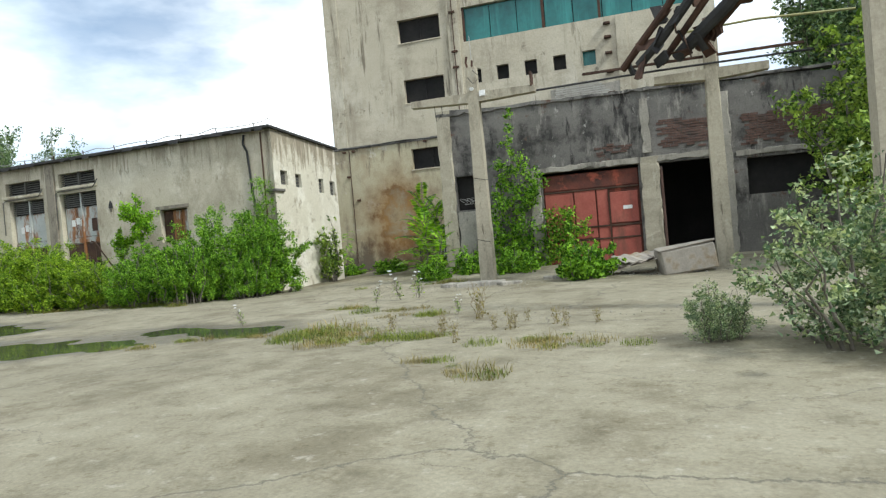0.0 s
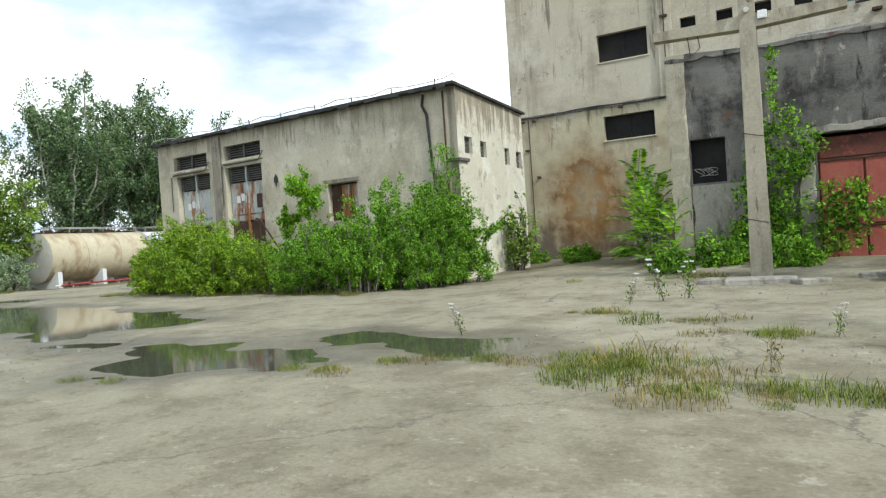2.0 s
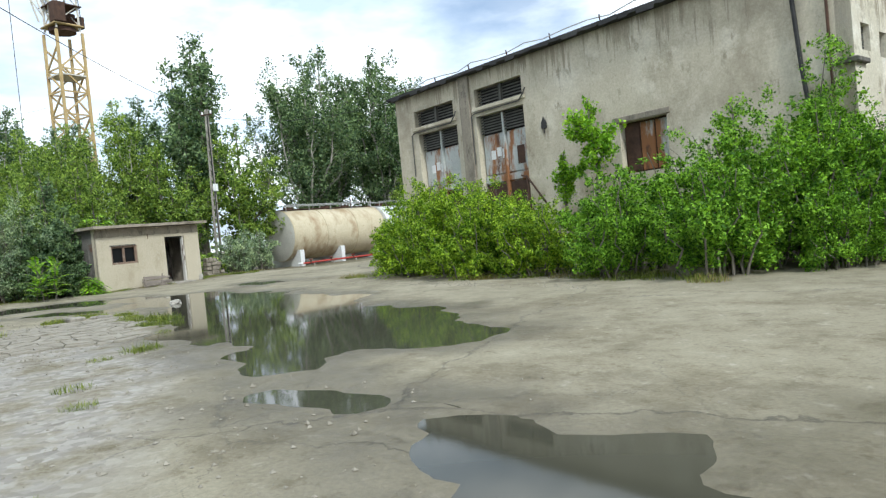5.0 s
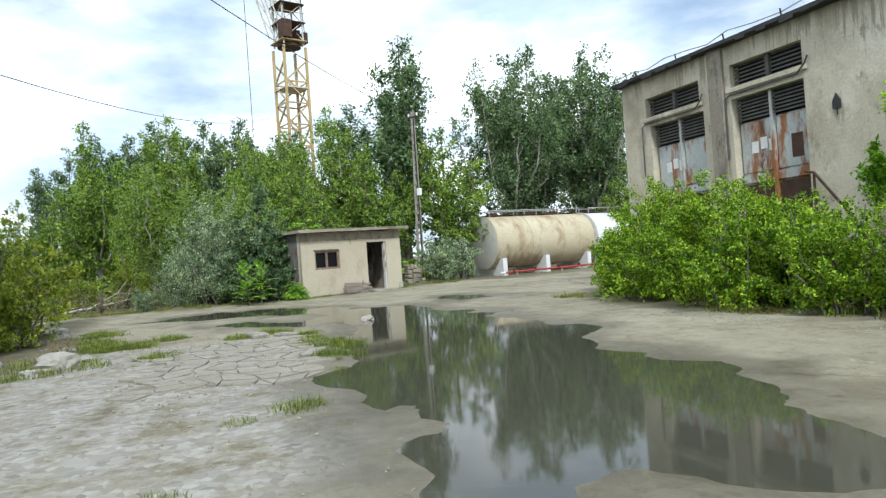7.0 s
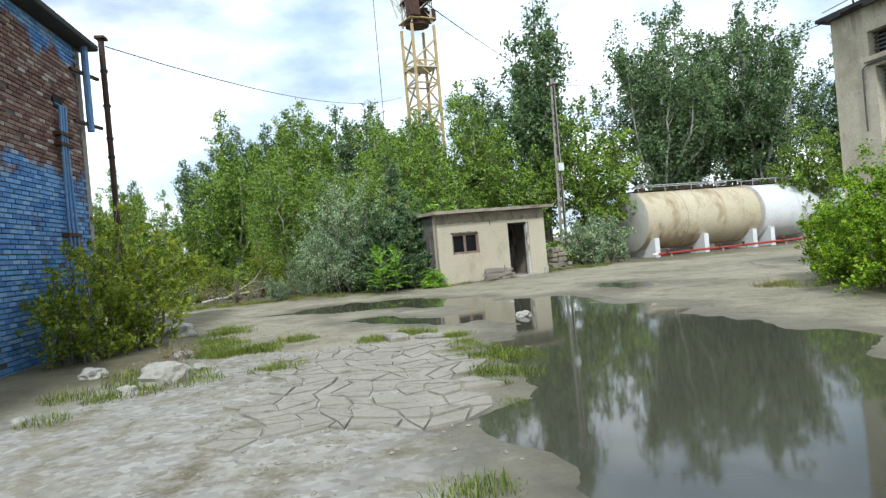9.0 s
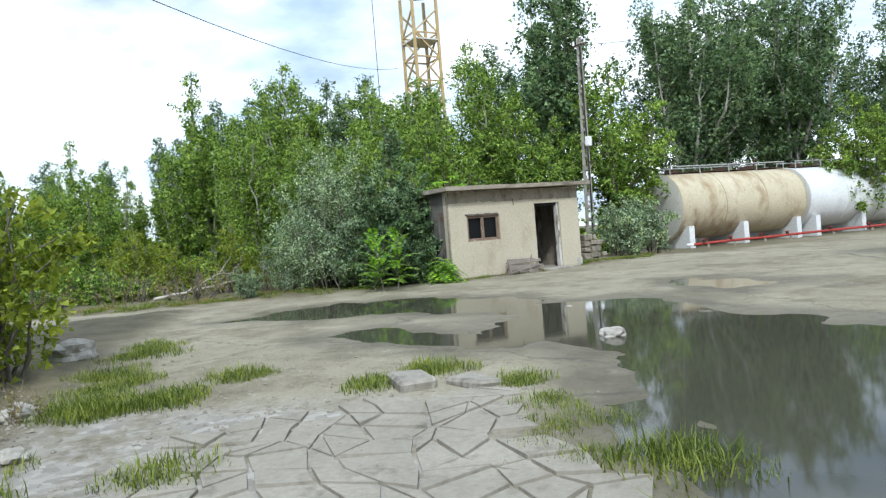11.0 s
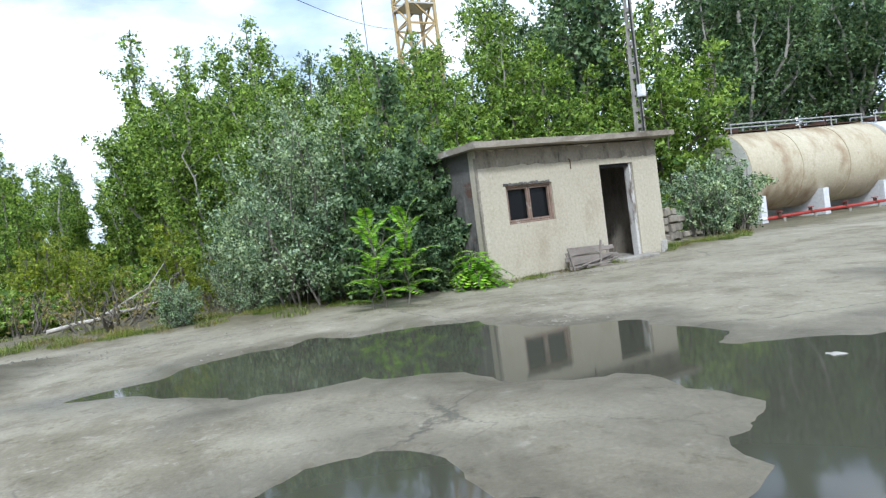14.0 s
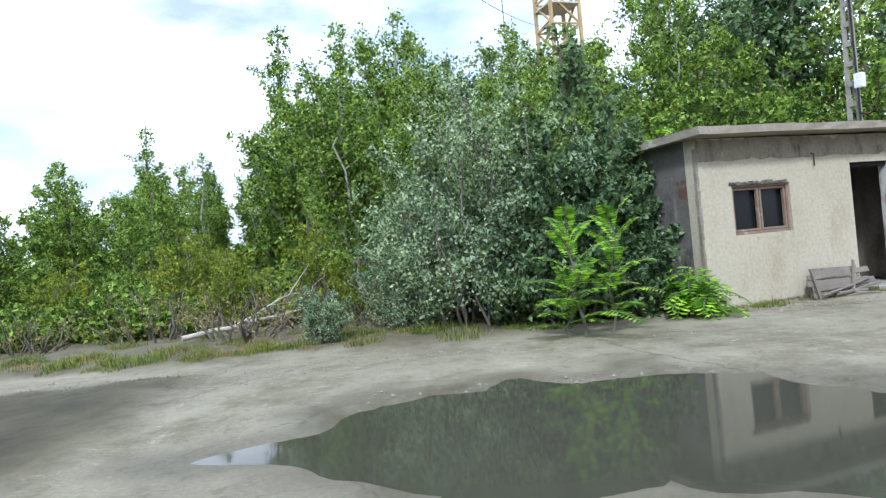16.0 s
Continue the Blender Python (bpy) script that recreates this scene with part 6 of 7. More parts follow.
def make_tree(name, seed, H, crown0, width, leaves, leaf, material, bark, label, spires=5, shape="poplar", category="tree", group="trees behind the yard"):
    """A trunk that splits into rising leaders; each leader carries short side twigs with sprays of leaves."""
    rng = np.random.RandomState(seed)
    b = thing(name, pose(0, 0, 0), label, category, group)
    bm = bmesh.new()
    clumps = []
    trunk = limb(bm, (0, 0, -0.2), (rng.normal() * 0.02 * H, rng.normal() * 0.02 * H, H), 0.014 * H + 0.05, 0.012, rng, 0.05, 8)
    leaders = [(trunk, 1.0)]
    for s in range(spires):
        ang = 2.4 * s + rng.rand() * 0.8
        start = crown0 + 0.30 * rng.rand()
        k = start * (len(trunk) - 1)
        o = trunk[int(k)].lerp(trunk[int(k) + 1], k - int(k))
        r = width * 0.5 * (0.35 + 0.62 * rng.rand())
        top = H * (1.0 - 0.50 * (2 * r / width) ** 1.5 * (0.55 + 0.6 * rng.rand())) if shape == "poplar" else H * (1.0 - 0.45 * (2 * r / width) ** 2 - 0.12 * rng.rand())
        e = Vector((math.cos(ang) * r, math.sin(ang) * r, max(top, o.z + 0.12 * H)))
        mid = o.lerp(e, 0.5) + Vector((math.cos(ang) * r * 0.22, math.sin(ang) * r * 0.22, -0.04 * H))
        p1 = limb(bm, o, mid, 0.007 * H + 0.015, 0.004 * H + 0.01, rng, 0.08, 5)
        p2 = limb(bm, mid, e, 0.004 * H + 0.01, 0.006, rng, 0.08, 5)
        leaders.append((p1 + p2[1:], 0.9))
    for pts, wgt in leaders:
        n_l = 16 if wgt == 1.0 else 14
        for i in range(n_l):
            s0 = max(crown0 + 0.02, 0.1) if wgt == 1.0 else 0.12
            s = s0 + (1.0 - s0) * (i + rng.rand()) / n_l
            k = min(s * (len(pts) - 1), len(pts) - 1.001)
            a = pts[int(k)].lerp(pts[int(k) + 1], k - int(k))
            taper = 0.30 + 0.85 * math.sin(math.pi * min(1.0, 0.25 + 0.72 * s))
            ln = width * (0.09 + 0.13 * rng.rand()) * taper
            ang = rng.rand() * 6.283
            rise = ln * (0.5 + 0.9 * rng.rand()) if shape == "poplar" else ln * (0.1 + 0.6 * rng.rand())
            e = a + Vector((math.cos(ang) * ln, math.sin(ang) * ln, rise))
            limb(bm, a, e, 0.012 + 0.001 * H, 0.005, rng, 0.12, 4)
            m = 6
            for q in range(m):
                f = 0.15 + 1.0 * (q + rng.rand()) / m
                c = a.lerp(e, f)
                cr = 0.026 * H * (0.5 + 0.8 * rng.rand()) * (0.65 + 0.45 * taper)
                sp = 0.015 * H
                clumps.append((c.x + rng.normal() * sp, c.y + rng.normal() * sp, c.z + rng.normal() * sp, cr))
        top = pts[-1]
        for q in range(3):
            clumps.append((top.x + rng.normal() * 0.05, top.y + rng.normal() * 0.05, top.z - 0.022 * H * q, 0.010 * H))
    part("trunk", bm, bark, b, smooth=True)
    cr = new("crown", leaf_cloud("crown", clumps, leaves, leaf, material, rng))
    cr.parent = b
    return b


def make_bush(name, seed, rx, ry, H, leaves, leaf, material, label, category="shrub", group="", bottom=0.12, bark=None, spread=0.2):
    rng = np.random.RandomState(seed)
    b = thing(name, pose(0, 0, 0), label, category, group)
    bm = bmesh.new()
    clumps = []
    nst = 14 + int(rx * ry * 5)
    for i in range(nst):
        ang = rng.rand() * 2 * math.pi
        rr = math.sqrt(rng.rand())
        x0, y0 = math.cos(ang) * rr * rx * 0.55, math.sin(ang) * rr * ry * 0.55
        x1, y1 = math.cos(ang) * rr * rx * 0.95, math.sin(ang) * rr * ry * 0.95
        top = H * (1.0 - 0.55 * rr * rr) * (0.72 + 0.36 * rng.rand())
        limb(bm, (x0, y0, -0.1), (x1, y1, top), 0.03, 0.008, rng, 0.2, 5)
        m = max(7, int(top * 6))
        for q in range(m):
            f = bottom + (1.03 - bottom) * (q + rng.rand()) / m
            cr = (0.07 + 0.13 * rng.rand()) * (1.15 - 0.4 * f) * (0.6 + 0.24 * min(rx, ry) + 0.1 * H)
            clumps.append((x0 + (x1 - x0) * f + rng.normal() * spread, y0 + (y1 - y0) * f + rng.normal() * spread, top * f, cr))
    # long shoots that stand out of the mass
    for i in range(int(nst * 0.9)):
        ang = rng.rand() * 2 * math.pi
        rr = 0.55 + 0.45 * rng.rand()
        z0 = H * (0.25 + 0.55 * rng.rand()) * (1.0 - 0.3 * rr)
        o = Vector((math.cos(ang) * rr * rx * 0.8, math.sin(ang) * rr * ry * 0.8, z0))
        ln = (0.16 + 0.2 * rng.rand()) * min(H, 3.0)
        e = o + Vector((math.cos(ang) * ln * 0.7, math.sin(ang) * ln * 0.7, ln * (0.3 + 0.7 * rng.rand())))
        limb(bm, o, e, 0.010, 0.004, rng, 0.2, 4)
        for q in range(6):
            c = o.lerp(e, 0.2 + 0.16 * q)
            clumps.append((c.x, c.y, c.z - 0.05 * ln * q * q / 6, 0.05 + 0.035 * rng.rand() + 0.012 * H))
    part("stem", bm, bark or BARK, b, smooth=True)
    fo = new("foliage", leaf_cloud("foliage", clumps, leaves, leaf, material, rng))
    fo.parent = b
    return b


def at(ob, x, y, yaw=0.0, s=1.0, sz=None, z=None):
    ob.matrix_basis = pose(x, y, ground_z(x, y) if z is None else z, 0, 0, yaw) @ Matrix.Diagonal((s, s, sz or s, 1))
    return ob


def copy_at(ob, x, y, yaw=0.0, s=1.0, sz=None):
    c = copy_thing(ob, pose(x, y, 0, 0, 0, yaw) @ Matrix.Diagonal((s / ob.scale.x, s / ob.scale.y, (sz or s) / ob.scale.z, 1)))
    return c


POPLAR = "slender poplar with a ragged grey-green crown"
t1 = make_tree("poplar_tree", 1, 9.0, 0.10, 3.6, 26000, 0.059, LEAF_MID, PALE_BARK, POPLAR, 7)
t2 = make_tree("poplar_tree", 2, 9.5, 0.08, 4.4, 27000, 0.061, LEAF_MID, PALE_BARK, "many-stemmed poplar with bright green leaves", 9)
t3 = make_tree("poplar_tree", 3, 14.0, 0.06, 7.6, 38000, 0.088, LEAF_DARK, PALE_BARK, "tall broad poplar with dark grey-green foliage", 11)
t4 = make_tree("poplar_tree", 4, 13.0, 0.10, 4.2, 15000, 0.092, LEAF_DARK, BARK, "tall narrow poplar with a pointed top", 6)
t5 = make_tree("broadleaf_tree", 5, 7.0, 0.05, 5.6, 20000, 0.068, LEAF_MID, BARK, "broad young tree with fresh green leaves", 9, shape="round")
at(t1, -51.3, 1.1, 0, 1.07)
at(t2, -51.8, 5.1, 30, 1.06)
at(t3, -60.45, 31.89, 0, 1.28)
at(t4, -52.02, 18.93, 0, 1.2)
at(t5, -46.59, 11.3, 0, 0.95)
for x, y, yaw, s in ((-52.4, -2.8, 80, 0.64), (-49.0, 3.2, 140, 0.62), (-56.2, -6.3, 10, 0.86), (-59.5, -8.6, 200, 0.75), (-52.3, 9.57, 250, 0.95), (-54.6, -1.0, 300, 0.74), (-61.5, -13.8, 50, 0.85)):
    copy_at(t1, x, y, yaw, s)
for x, y, yaw, s in ((-45.4, 3.6, 210, 0.52), (-49.6, 9.0, 120, 0.9), (-50.6, 14.0, 70, 1.1), (-58.21, 3.25, 190, 0.82), (-54, 11.72, 310, 1.02), (-68.31, -12.53, 20, 0.8)):
    copy_at(t2, x, y, yaw, s)
for x, y, yaw, s in ((-56.19, 28.37, 100, 1.12), (-59.14, 37.23, 220, 1.22), (-65.54, 40.45, 10, 1.3), (-59.25, 45.21, 300, 1.1)):
    copy_at(t3, x, y, yaw, s)
for x, y, yaw, s in ((-55.69, 16.49, 90, 0.92), (-59.64, 20.54, 180, 1.05), (-62.35, 13.21, 10, 0.88), (-69.66, 6.88, 60, 1.06), (-71.5, -1.3, 120, 1.0), (-70.4, 3.3, 200, 1.06), (-70.6, 0.9, 310, 0.98), (-70.0, 9.6, 20, 1.08), (-70.3, 12.9, 250, 0.96), (-70.0, -5.2, 170, 0.78), (-70.2, -3.2, 80, 0.85), (-76.78, -11.74, 30, 0.75), (-83.92, -19.11, 30, 0.85)):
    copy_at(t4, x, y, yaw, s)
for x, y, yaw, s in ((-48.7, 15.66, 50, 1.05), (-42.77, 5.37, 120, 0.62), (-49.54, -3.48, 200, 0.66), (-54.5, -9.2, 20, 0.9), (-50.3, 21.0, 300, 1.3), (-43.26, 8.83, 10, 0.72), (-58.85, -11.62, 77, 0.75), (-49.56, -9.56, 140, 0.66), (-43.64, -16.68, 100, 0.7), (-73.0, 5.0, 40, 1.72), (-73.0, -0.4, 240, 1.55), (-72.5, 10.8, 130, 1.7), (-52.8, 36.4, 80, 1.05)):
    copy_at(t5, x, y, yaw, s)
# woods beside and behind the annex
for src, x, y, yaw, s in ((t3, 12.6, 29.8, 20, 1.0), (t3, 7.7, 36.2, 120, 1.1), (t4, 10.6, 23.3, 60, 0.95), (t5, 5.7, 18.8, 160, 0.95), (t5, 7.6, 20.2, 60, 1.3), (t4, 5.8, 35.0, 45, 1.05)):
    copy_at(src, x, y, yaw, s)

# shrubs before the substation
SB = "dense bright green shrub overgrowing the substation wall"
s1 = make_bush("shrub", 11, 2.0, 1.5, 2.9, 46000, 0.032, LEAF_LIME, SB, group="shrubs at the substation", spread=0.26)
s2 = make_bush("shrub", 12, 2.3, 1.6, 3.5, 62000, 0.032, LEAF_BRIGHT, SB, group="shrubs at the substation", spread=0.26)
s3 = make_bush("shrub", 13, 1.6, 1.3, 2.3, 24000, 0.035, LEAF_LIME, SB, group="shrubs at the substation", spread=0.26)
s4 = make_bush("shrub", 14, 1.3, 1.2, 2.4, 22000, 0.035, LEAF_BRIGHT, SB, group="shrubs at the substation", spread=0.26)
at(s1, -24.4, 17.5, 0, 0.96)
at(s2, -14.5, 18.2, 200, 0.96)
at(s3, -26.5, 17.7, 0, 0.78)
at(s4, -13.1, 18.7, 0, 1.0)
for src, x, y, yaw, s in ((s1, -22.2, 17.4, 120, 0.9), (s3, -20.4, 17.1, 90, 0.92), (s3, -23.2, 16.2, 170, 0.86), (s3, -20.9, 16.1, 250, 0.82), (s3, -18.7, 16.5, 40, 0.8), (s3, -25.3, 16.7, 300, 0.66),
                          (s4, -16.8, 17.4, 10, 0.98), (s4, -14.5, 16.4, 60, 0.9), (s4, -16.6, 16.1, 140, 0.8), (s4, -12.9, 17.5, 230, 0.64)):
    copy_at(src, x, y, yaw, s)
s5 = make_bush("shrub", 15, 0.75, 0.5, 4.1, 22000, 0.032, LEAF_BRIGHT, "leafy creeper-like shrub climbing the corner downpipe", group="shrubs at the substation", spread=0.22)
at(s5, -13.95, 19.65, 0)
sap = make_tree("sapling", 21, 4.0, 0.55, 1.7, 3200, 0.05, LEAF_FERN, BARK, "thin sapling with drooping bright leaves", 3, shape="round", category="tree", group="saplings")
at(sap, -19.21, 18.9, 0)
copy_at(sap, -20.18, 18.9, 120, 0.72)

sl = make_tree("sapling", 22, 5.0, 0.62, 0.8, 600, 0.07, LEAF_DARK, BARK, "slim dark sapling standing above the willow", 2, shape="round", category="tree", group="saplings")
at(sl, -39.3, 9.0, 0)
# silver willow by the road and its neighbours
w1 = make_bush("silver_shrub", 31, 2.0, 1.8, 4.9, 38000, 0.036, LEAF_SILVER, "tall silver-grey willow shrub beside the hut", group="silver shrubs", spread=0.42)
at(w1, -38.07, 7.2, 0, 0.86)
copy_at(w1, -38.5, 6.0, 130, 0.5)
copy_at(w1, -40.9, 7.6, 60, 0.95)
copy_at(t2, -39.39, 6.35, 60, 0.52)
copy_at(t1, -39.28, 8.07, 200, 0.56)
copy_at(t2, -40.08, 4.83, 290, 0.6)
w2 = make_bush("silver_shrub", 32, 1.0, 0.9, 2.3, 11000, 0.038, LEAF_SILVER, "low silver-grey willow shrub at the roadside", group="silver shrubs")
at(w2, -41.81, 17.37, 0)
copy_at(w2, -42.77, 18.73, 90, 1.05)
copy_at(w2, -37.43, 4.69, 200, 0.42)
w3 = make_bush("silver_shrub", 33, 1.5, 1.4, 2.6, 17000, 0.036, LEAF_PALE, "pale willow shrub with whitish leaf backs", group="silver shrubs", spread=0.34)
at(w3, 3.3, 7.59, 0, 0.82, 0.76)
copy_at(w3, 1.68, 7.94, 70, 0.26)
dk = make_bush("shrub", 34, 0.9, 0.8, 2.75, 16000, 0.052, LEAF_DARK, "dark glossy shrub against the hut wall", group="shrubs at the hut")
at(dk, -37.89, 8.84, 0, 1.08)
copy_at(dk, -38.5, 9.45, 200, 1.15)
copy_at(dk, -37.35, 9.18, 90, 0.72)
copy_at(dk, -37.44, 8.35, 310, 1.0)
copy_at(dk, -38.91, 8.65, 120, 1.3)
# shrub at the end of the blue wall
lb = make_bush("shrub", 35, 1.05, 0.9, 2.8, 5200, 0.05, LEAF_YELLOW, "loose yellow-green shrub at the brick corner", group="shrubs at the brick wall", spread=0.3)
at(lb, -26.48, 3.35, 0, 0.95, 0.98)
copy_at(lb, -25.24, 3, 150, 0.7)
copy_at(lb, -47.05, -0.6, 40, 0.9)
copy_at(lb, -41.61, 1.95, 100, 0.6)
for x, y, yaw, s in ((-42.02, 3.79, 20, 0.85), (-44.53, -0.36, 160, 0.9), (-42.5, -2.3, 220, 0.7), (-43.76, 6.58, 280, 1.0), (-40.18, 4.93, 330, 0.62)):
    copy_at(lb, x, y, yaw, s)
# undergrowth along the verge
ug = make_bush("undergrowth", 36, 2.2, 1.6, 1.3, 6000, 0.085, LEAF_MID, "low tangled undergrowth below the trees", group="undergrowth", spread=0.4)
at(ug, -46.47, -1.96, 0)
for x, y, yaw, s in ((-44.4, 2.66, 90, 1.0), (-43.1, -6.6, 30, 1.1), (-40.64, -10.18, 60, 1.1), (-46.43, 7.04, 10, 1.2), (-47.83, 13.25, 200, 1.3), (-49.83, 0.59, 150, 1.2), (-52.8, -7.19, 10, 1.4), (-46.97, 17.54, 80, 1.1), (-42.94, -4.07, 240, 0.8), (-52.56, 4.96, 70, 1.4), (-38.24, -12.68, 20, 1.3), (-57.37, -1.03, 30, 2.3), (-57.51, 5.73, 120, 2.4), (-62.34, -7.05, 220, 2.5), (-55.17, 10.87, 70, 2.2), (-62.67, 1.46, 310, 2.8), (-66.44, -14.7, 10, 2.8), (-60.68, -13.23, 140, 2.2), (-55.81, -10.91, 200, 1.8), (-40.6, -2.6, 40, 0.6), (-41.2, 0.3, 130, 0.66), (-41.9, 3.0, 260, 0.62), (-40.7, -5.2, 310, 0.7), (-42.4, -1.2, 190, 0.85), (-41.4, -8.0, 90, 0.8)):
    copy_at(ug, x, y, yaw, s)

# dead brush between the shrubs
db = make_bush("dead_brush", 38, 1.5, 1.2, 0.95, 700, 0.03, DRY_GRASS, "grey tangle of dead brush behind the verge", group="undergrowth", spread=0.45)
for o in db.children:
    o["kind"] = "stuff"
at(db, -39.04, 2.87, 0)
for x, y, yaw, s in ((-40.23, 0.81, 90, 1.0), (-40.76, 3.73, 200, 1.1), (-39.85, -1.66, 40, 0.9), (-42.3, -0.42, 310, 1.2), (-39.49, 5.07, 140, 0.7), (-38.69, -4.8, 70, 0.9), (-43.23, 1.59, 20, 1.3), (-40.04, -7.48, 260, 1.1)):
    copy_at(db, x, y, yaw, s)


# ailanthus and other fronds
def make_frond_plant(name, seed, H, stems, leaflets, label, group, reach=1.0):
    rng = np.random.RandomState(seed)
    b = thing(name, pose(0, 0, 0), label, "plant", group)
    bm = bmesh.new()
    fronds = []
    for s in range(stems):
        ang = rng.rand() * 6.28
        base = Vector((rng.normal() * 0.12 * H, rng.normal() * 0.12 * H, 0))
        h = H * (0.55 + 0.45 * rng.rand()) if stems > 1 else H
        top = base + Vector((math.cos(ang) * 0.12 * h, math.sin(ang) * 0.12 * h, h))
        limb(bm, base, top, 0.022, 0.01, rng, 0.1, 5)
        nf = 7 + int(h * 2.6) + (4 if stems == 1 else 0)
        for f in range(nf):
            k = (0.30 if stems > 1 else 0.15) + (0.7 if stems > 1 else 0.85) * (f + 0.5) / nf
            o = base.lerp(top, k)
            a = f * 2.4 + rng.rand()
            ln = (0.42 + 0.22 * min(H, 2.2) * (0.6 + 0.5 * rng.rand())) * (1.05 - 0.30 * k) * reach
            el = 0.25 + 0.9 * k if stems == 1 else 0.05 + 0.55 * k
            d = Vector((math.cos(a) * math.cos(el), math.sin(a) * math.cos(el), math.sin(el)))
            prev = o
            pts = [o]
            cs, ns, us, su, sv = [], [], [], [], []
            for q in range(1, leaflets + 1):
                t = q / leaflets
                p = o + d * ln * t + Vector((0, 0, (-0.42 if stems == 1 else -0.62) * ln * t * t))
                pts.append(p)
                side = d.cross(Vector((0, 0, 1))).normalized()
                axis = (p - prev).normalized()
                nrm = side.cross(axis)
                size = (0.30 if stems > 1 else 0.20) * ln / reach ** 0.5 * (0.45 + 0.75 * math.sin(math.pi * min(0.97, t * 0.85 + 0.1)))
                for sg in (-1, 1):
                    out = (side * sg + axis * 0.22 + Vector((0, 0, -0.10))).normalized()
                    cs.append(p + out * size * 0.5)
                    nn = axis.cross(out) * sg
                    ns.append(nn + Vector((rng.normal(), rng.normal(), rng.normal())) * 0.12)
                    us.append(out.cross(nn))
                    sv.append(size * 0.5)
                    su.append(size * (0.16 if stems > 1 else 0.13))
                prev = p
            tube(bm, pts[::2] + [pts[-1]], 0.006, 4, cap=False)
            fronds.append((cs, ns, us, su, sv))
    part("stem", bm, BARK, b)
    # the second axis of each leaflet follows its outward direction
    for cs, ns, us, su, sv in fronds:
        nsa = np.array([tuple(v) for v in ns])
        ups = np.array([tuple(v) for v in us])
        o = new("frond", quads_mesh("frond", np.array([tuple(v) for v in cs]), nsa, np.cross(nsa, ups), np.array(su), np.array(sv), LEAF_FERN))
        o.parent = b
    return b


AI = "young tree of heaven with long feathery fronds"
f1 = make_frond_plant("ailanthus_plant", 44, 1.35, 1, 17, AI, "feathery plants", 1.3)
at(f1, -35.75, 8.35, 0)
copy_at(f1, -35.95, 8.6, 100, 0.9, 1.05)
copy_at(f1, -35.7, 8.05, 220, 0.7, 0.55)
f2 = make_frond_plant("ailanthus_plant", 42, 0.7, 5, 9, "small feathery seedling at the hut corner", "feathery plants")
at(f2, -36.75, 10.0, 0, 1.1)
f3 = make_frond_plant("ailanthus_plant", 43, 4.3, 3, 12, "tall tree of heaven against the factory wall", "feathery plants")
at(f3, -9.36, 25.27, 0)
copy_at(f3, -42.5, 11.2, 0, 1.0, 1.1)
copy_at(f1, -7.69, 20.99, 40, 1.4, 1.2)
copy_at(f1, -9.17, 22.4, 70, 1.7, 1.7)
copy_at(f1, -8.92, 23.63, 310, 1.9, 2.2)
copy_at(f1, -8.59, 21.74, 130, 1.35, 1.6)
copy_at(f1, -8.33, 23.06, 200, 1.4, 1.9)
copy_at(f3, -14.84, 25.62, 30, 0.7)
vine = make_bush("climbing_vine", 37, 0.3, 0.25, 2.9, 1500, 0.07, LEAF_MID, "ragged vine climbing the substation end wall", group="shrubs at the substation", spread=0.16)
at(vine, -13.47, 23.3, 0)


# creeper on the annex wall
def build_creeper():
    rng = np.random.RandomState(51)
    b = thing("climbing_creeper", pose(-7.74, 22.26, 0, 0, 0, 9.2), "leafy creeper climbing the sooty wall beside the gate", "creeper")
    bm = bmesh.new()
    clumps = []
    runs = [((2.2, 0.2), (2.5, 3.2), (2.65, 5.7)), ((1.9, 0.2), (2.0, 2.0), (2.2, 3.9)), ((2.6, 0.2), (3.2, 2.4), (3.5, 3.4)), ((3.0, 0.1), (3.9, 1.4), (4.4, 2.0)), ((1.5, 0.2), (1.9, 1.6), (2.5, 4.8)),
            ((3.4, 0.1), (4.2, 1.0), (4.8, 1.5)), ((2.4, 0.2), (2.9, 1.6), (3.0, 3.9))]
    for r in runs:
        pts = [Vector((u, -0.12 - 0.05 * i, z)) for i, (u, z) in enumerate(r)]
        tube(bm, pts, [0.03, 0.02, 0.008], 5, cap=False)
        for q in range(26):
            s = q / 25 * 2
            p = pts[int(min(s, 1.99))].lerp(pts[int(min(s, 1.99)) + 1], s - int(min(s, 1.99)))
            wdt = 0.34 * (1.15 - p.z / 6.2)
            clumps.append((p.x + rng.normal() * wdt * 0.8, -0.25 - abs(rng.normal()) * 0.22, p.z + rng.normal() * 0.1, 0.10 + 0.22 * (1.1 - p.z / 6.0) * rng.rand()))
    part("stem", bm, BARK, b)
    o = new("foliage", leaf_cloud("foliage", clumps, 7600, 0.055, LEAF_BRIGHT, rng))
    o.parent = b


build_creeper()
gb = make_bush("shrub", 52, 0.8, 0.65, 1.05, 6500, 0.05, LEAF_BRIGHT, "low leafy shrub before the red gate", group="shrubs at the annex")
at(gb, -1.88, 17.75, 0)
copy_at(gb, -4.59, 20.43, 100, 0.9)
copy_at(gb, -6.23, 20.88, 40, 0.9)
copy_at(gb, -7.11, 19.54, 170, 0.7)
for x, y, yaw, s in ((-15.39, 27.6, 30, 1.0), (-13.62, 28.66, 150, 1.1), (-11.47, 28.97, 260, 1.0), (-12.48, 26.19, 80, 0.6)):
    copy_at(gb, x, y, yaw, s, 0.6 * s)


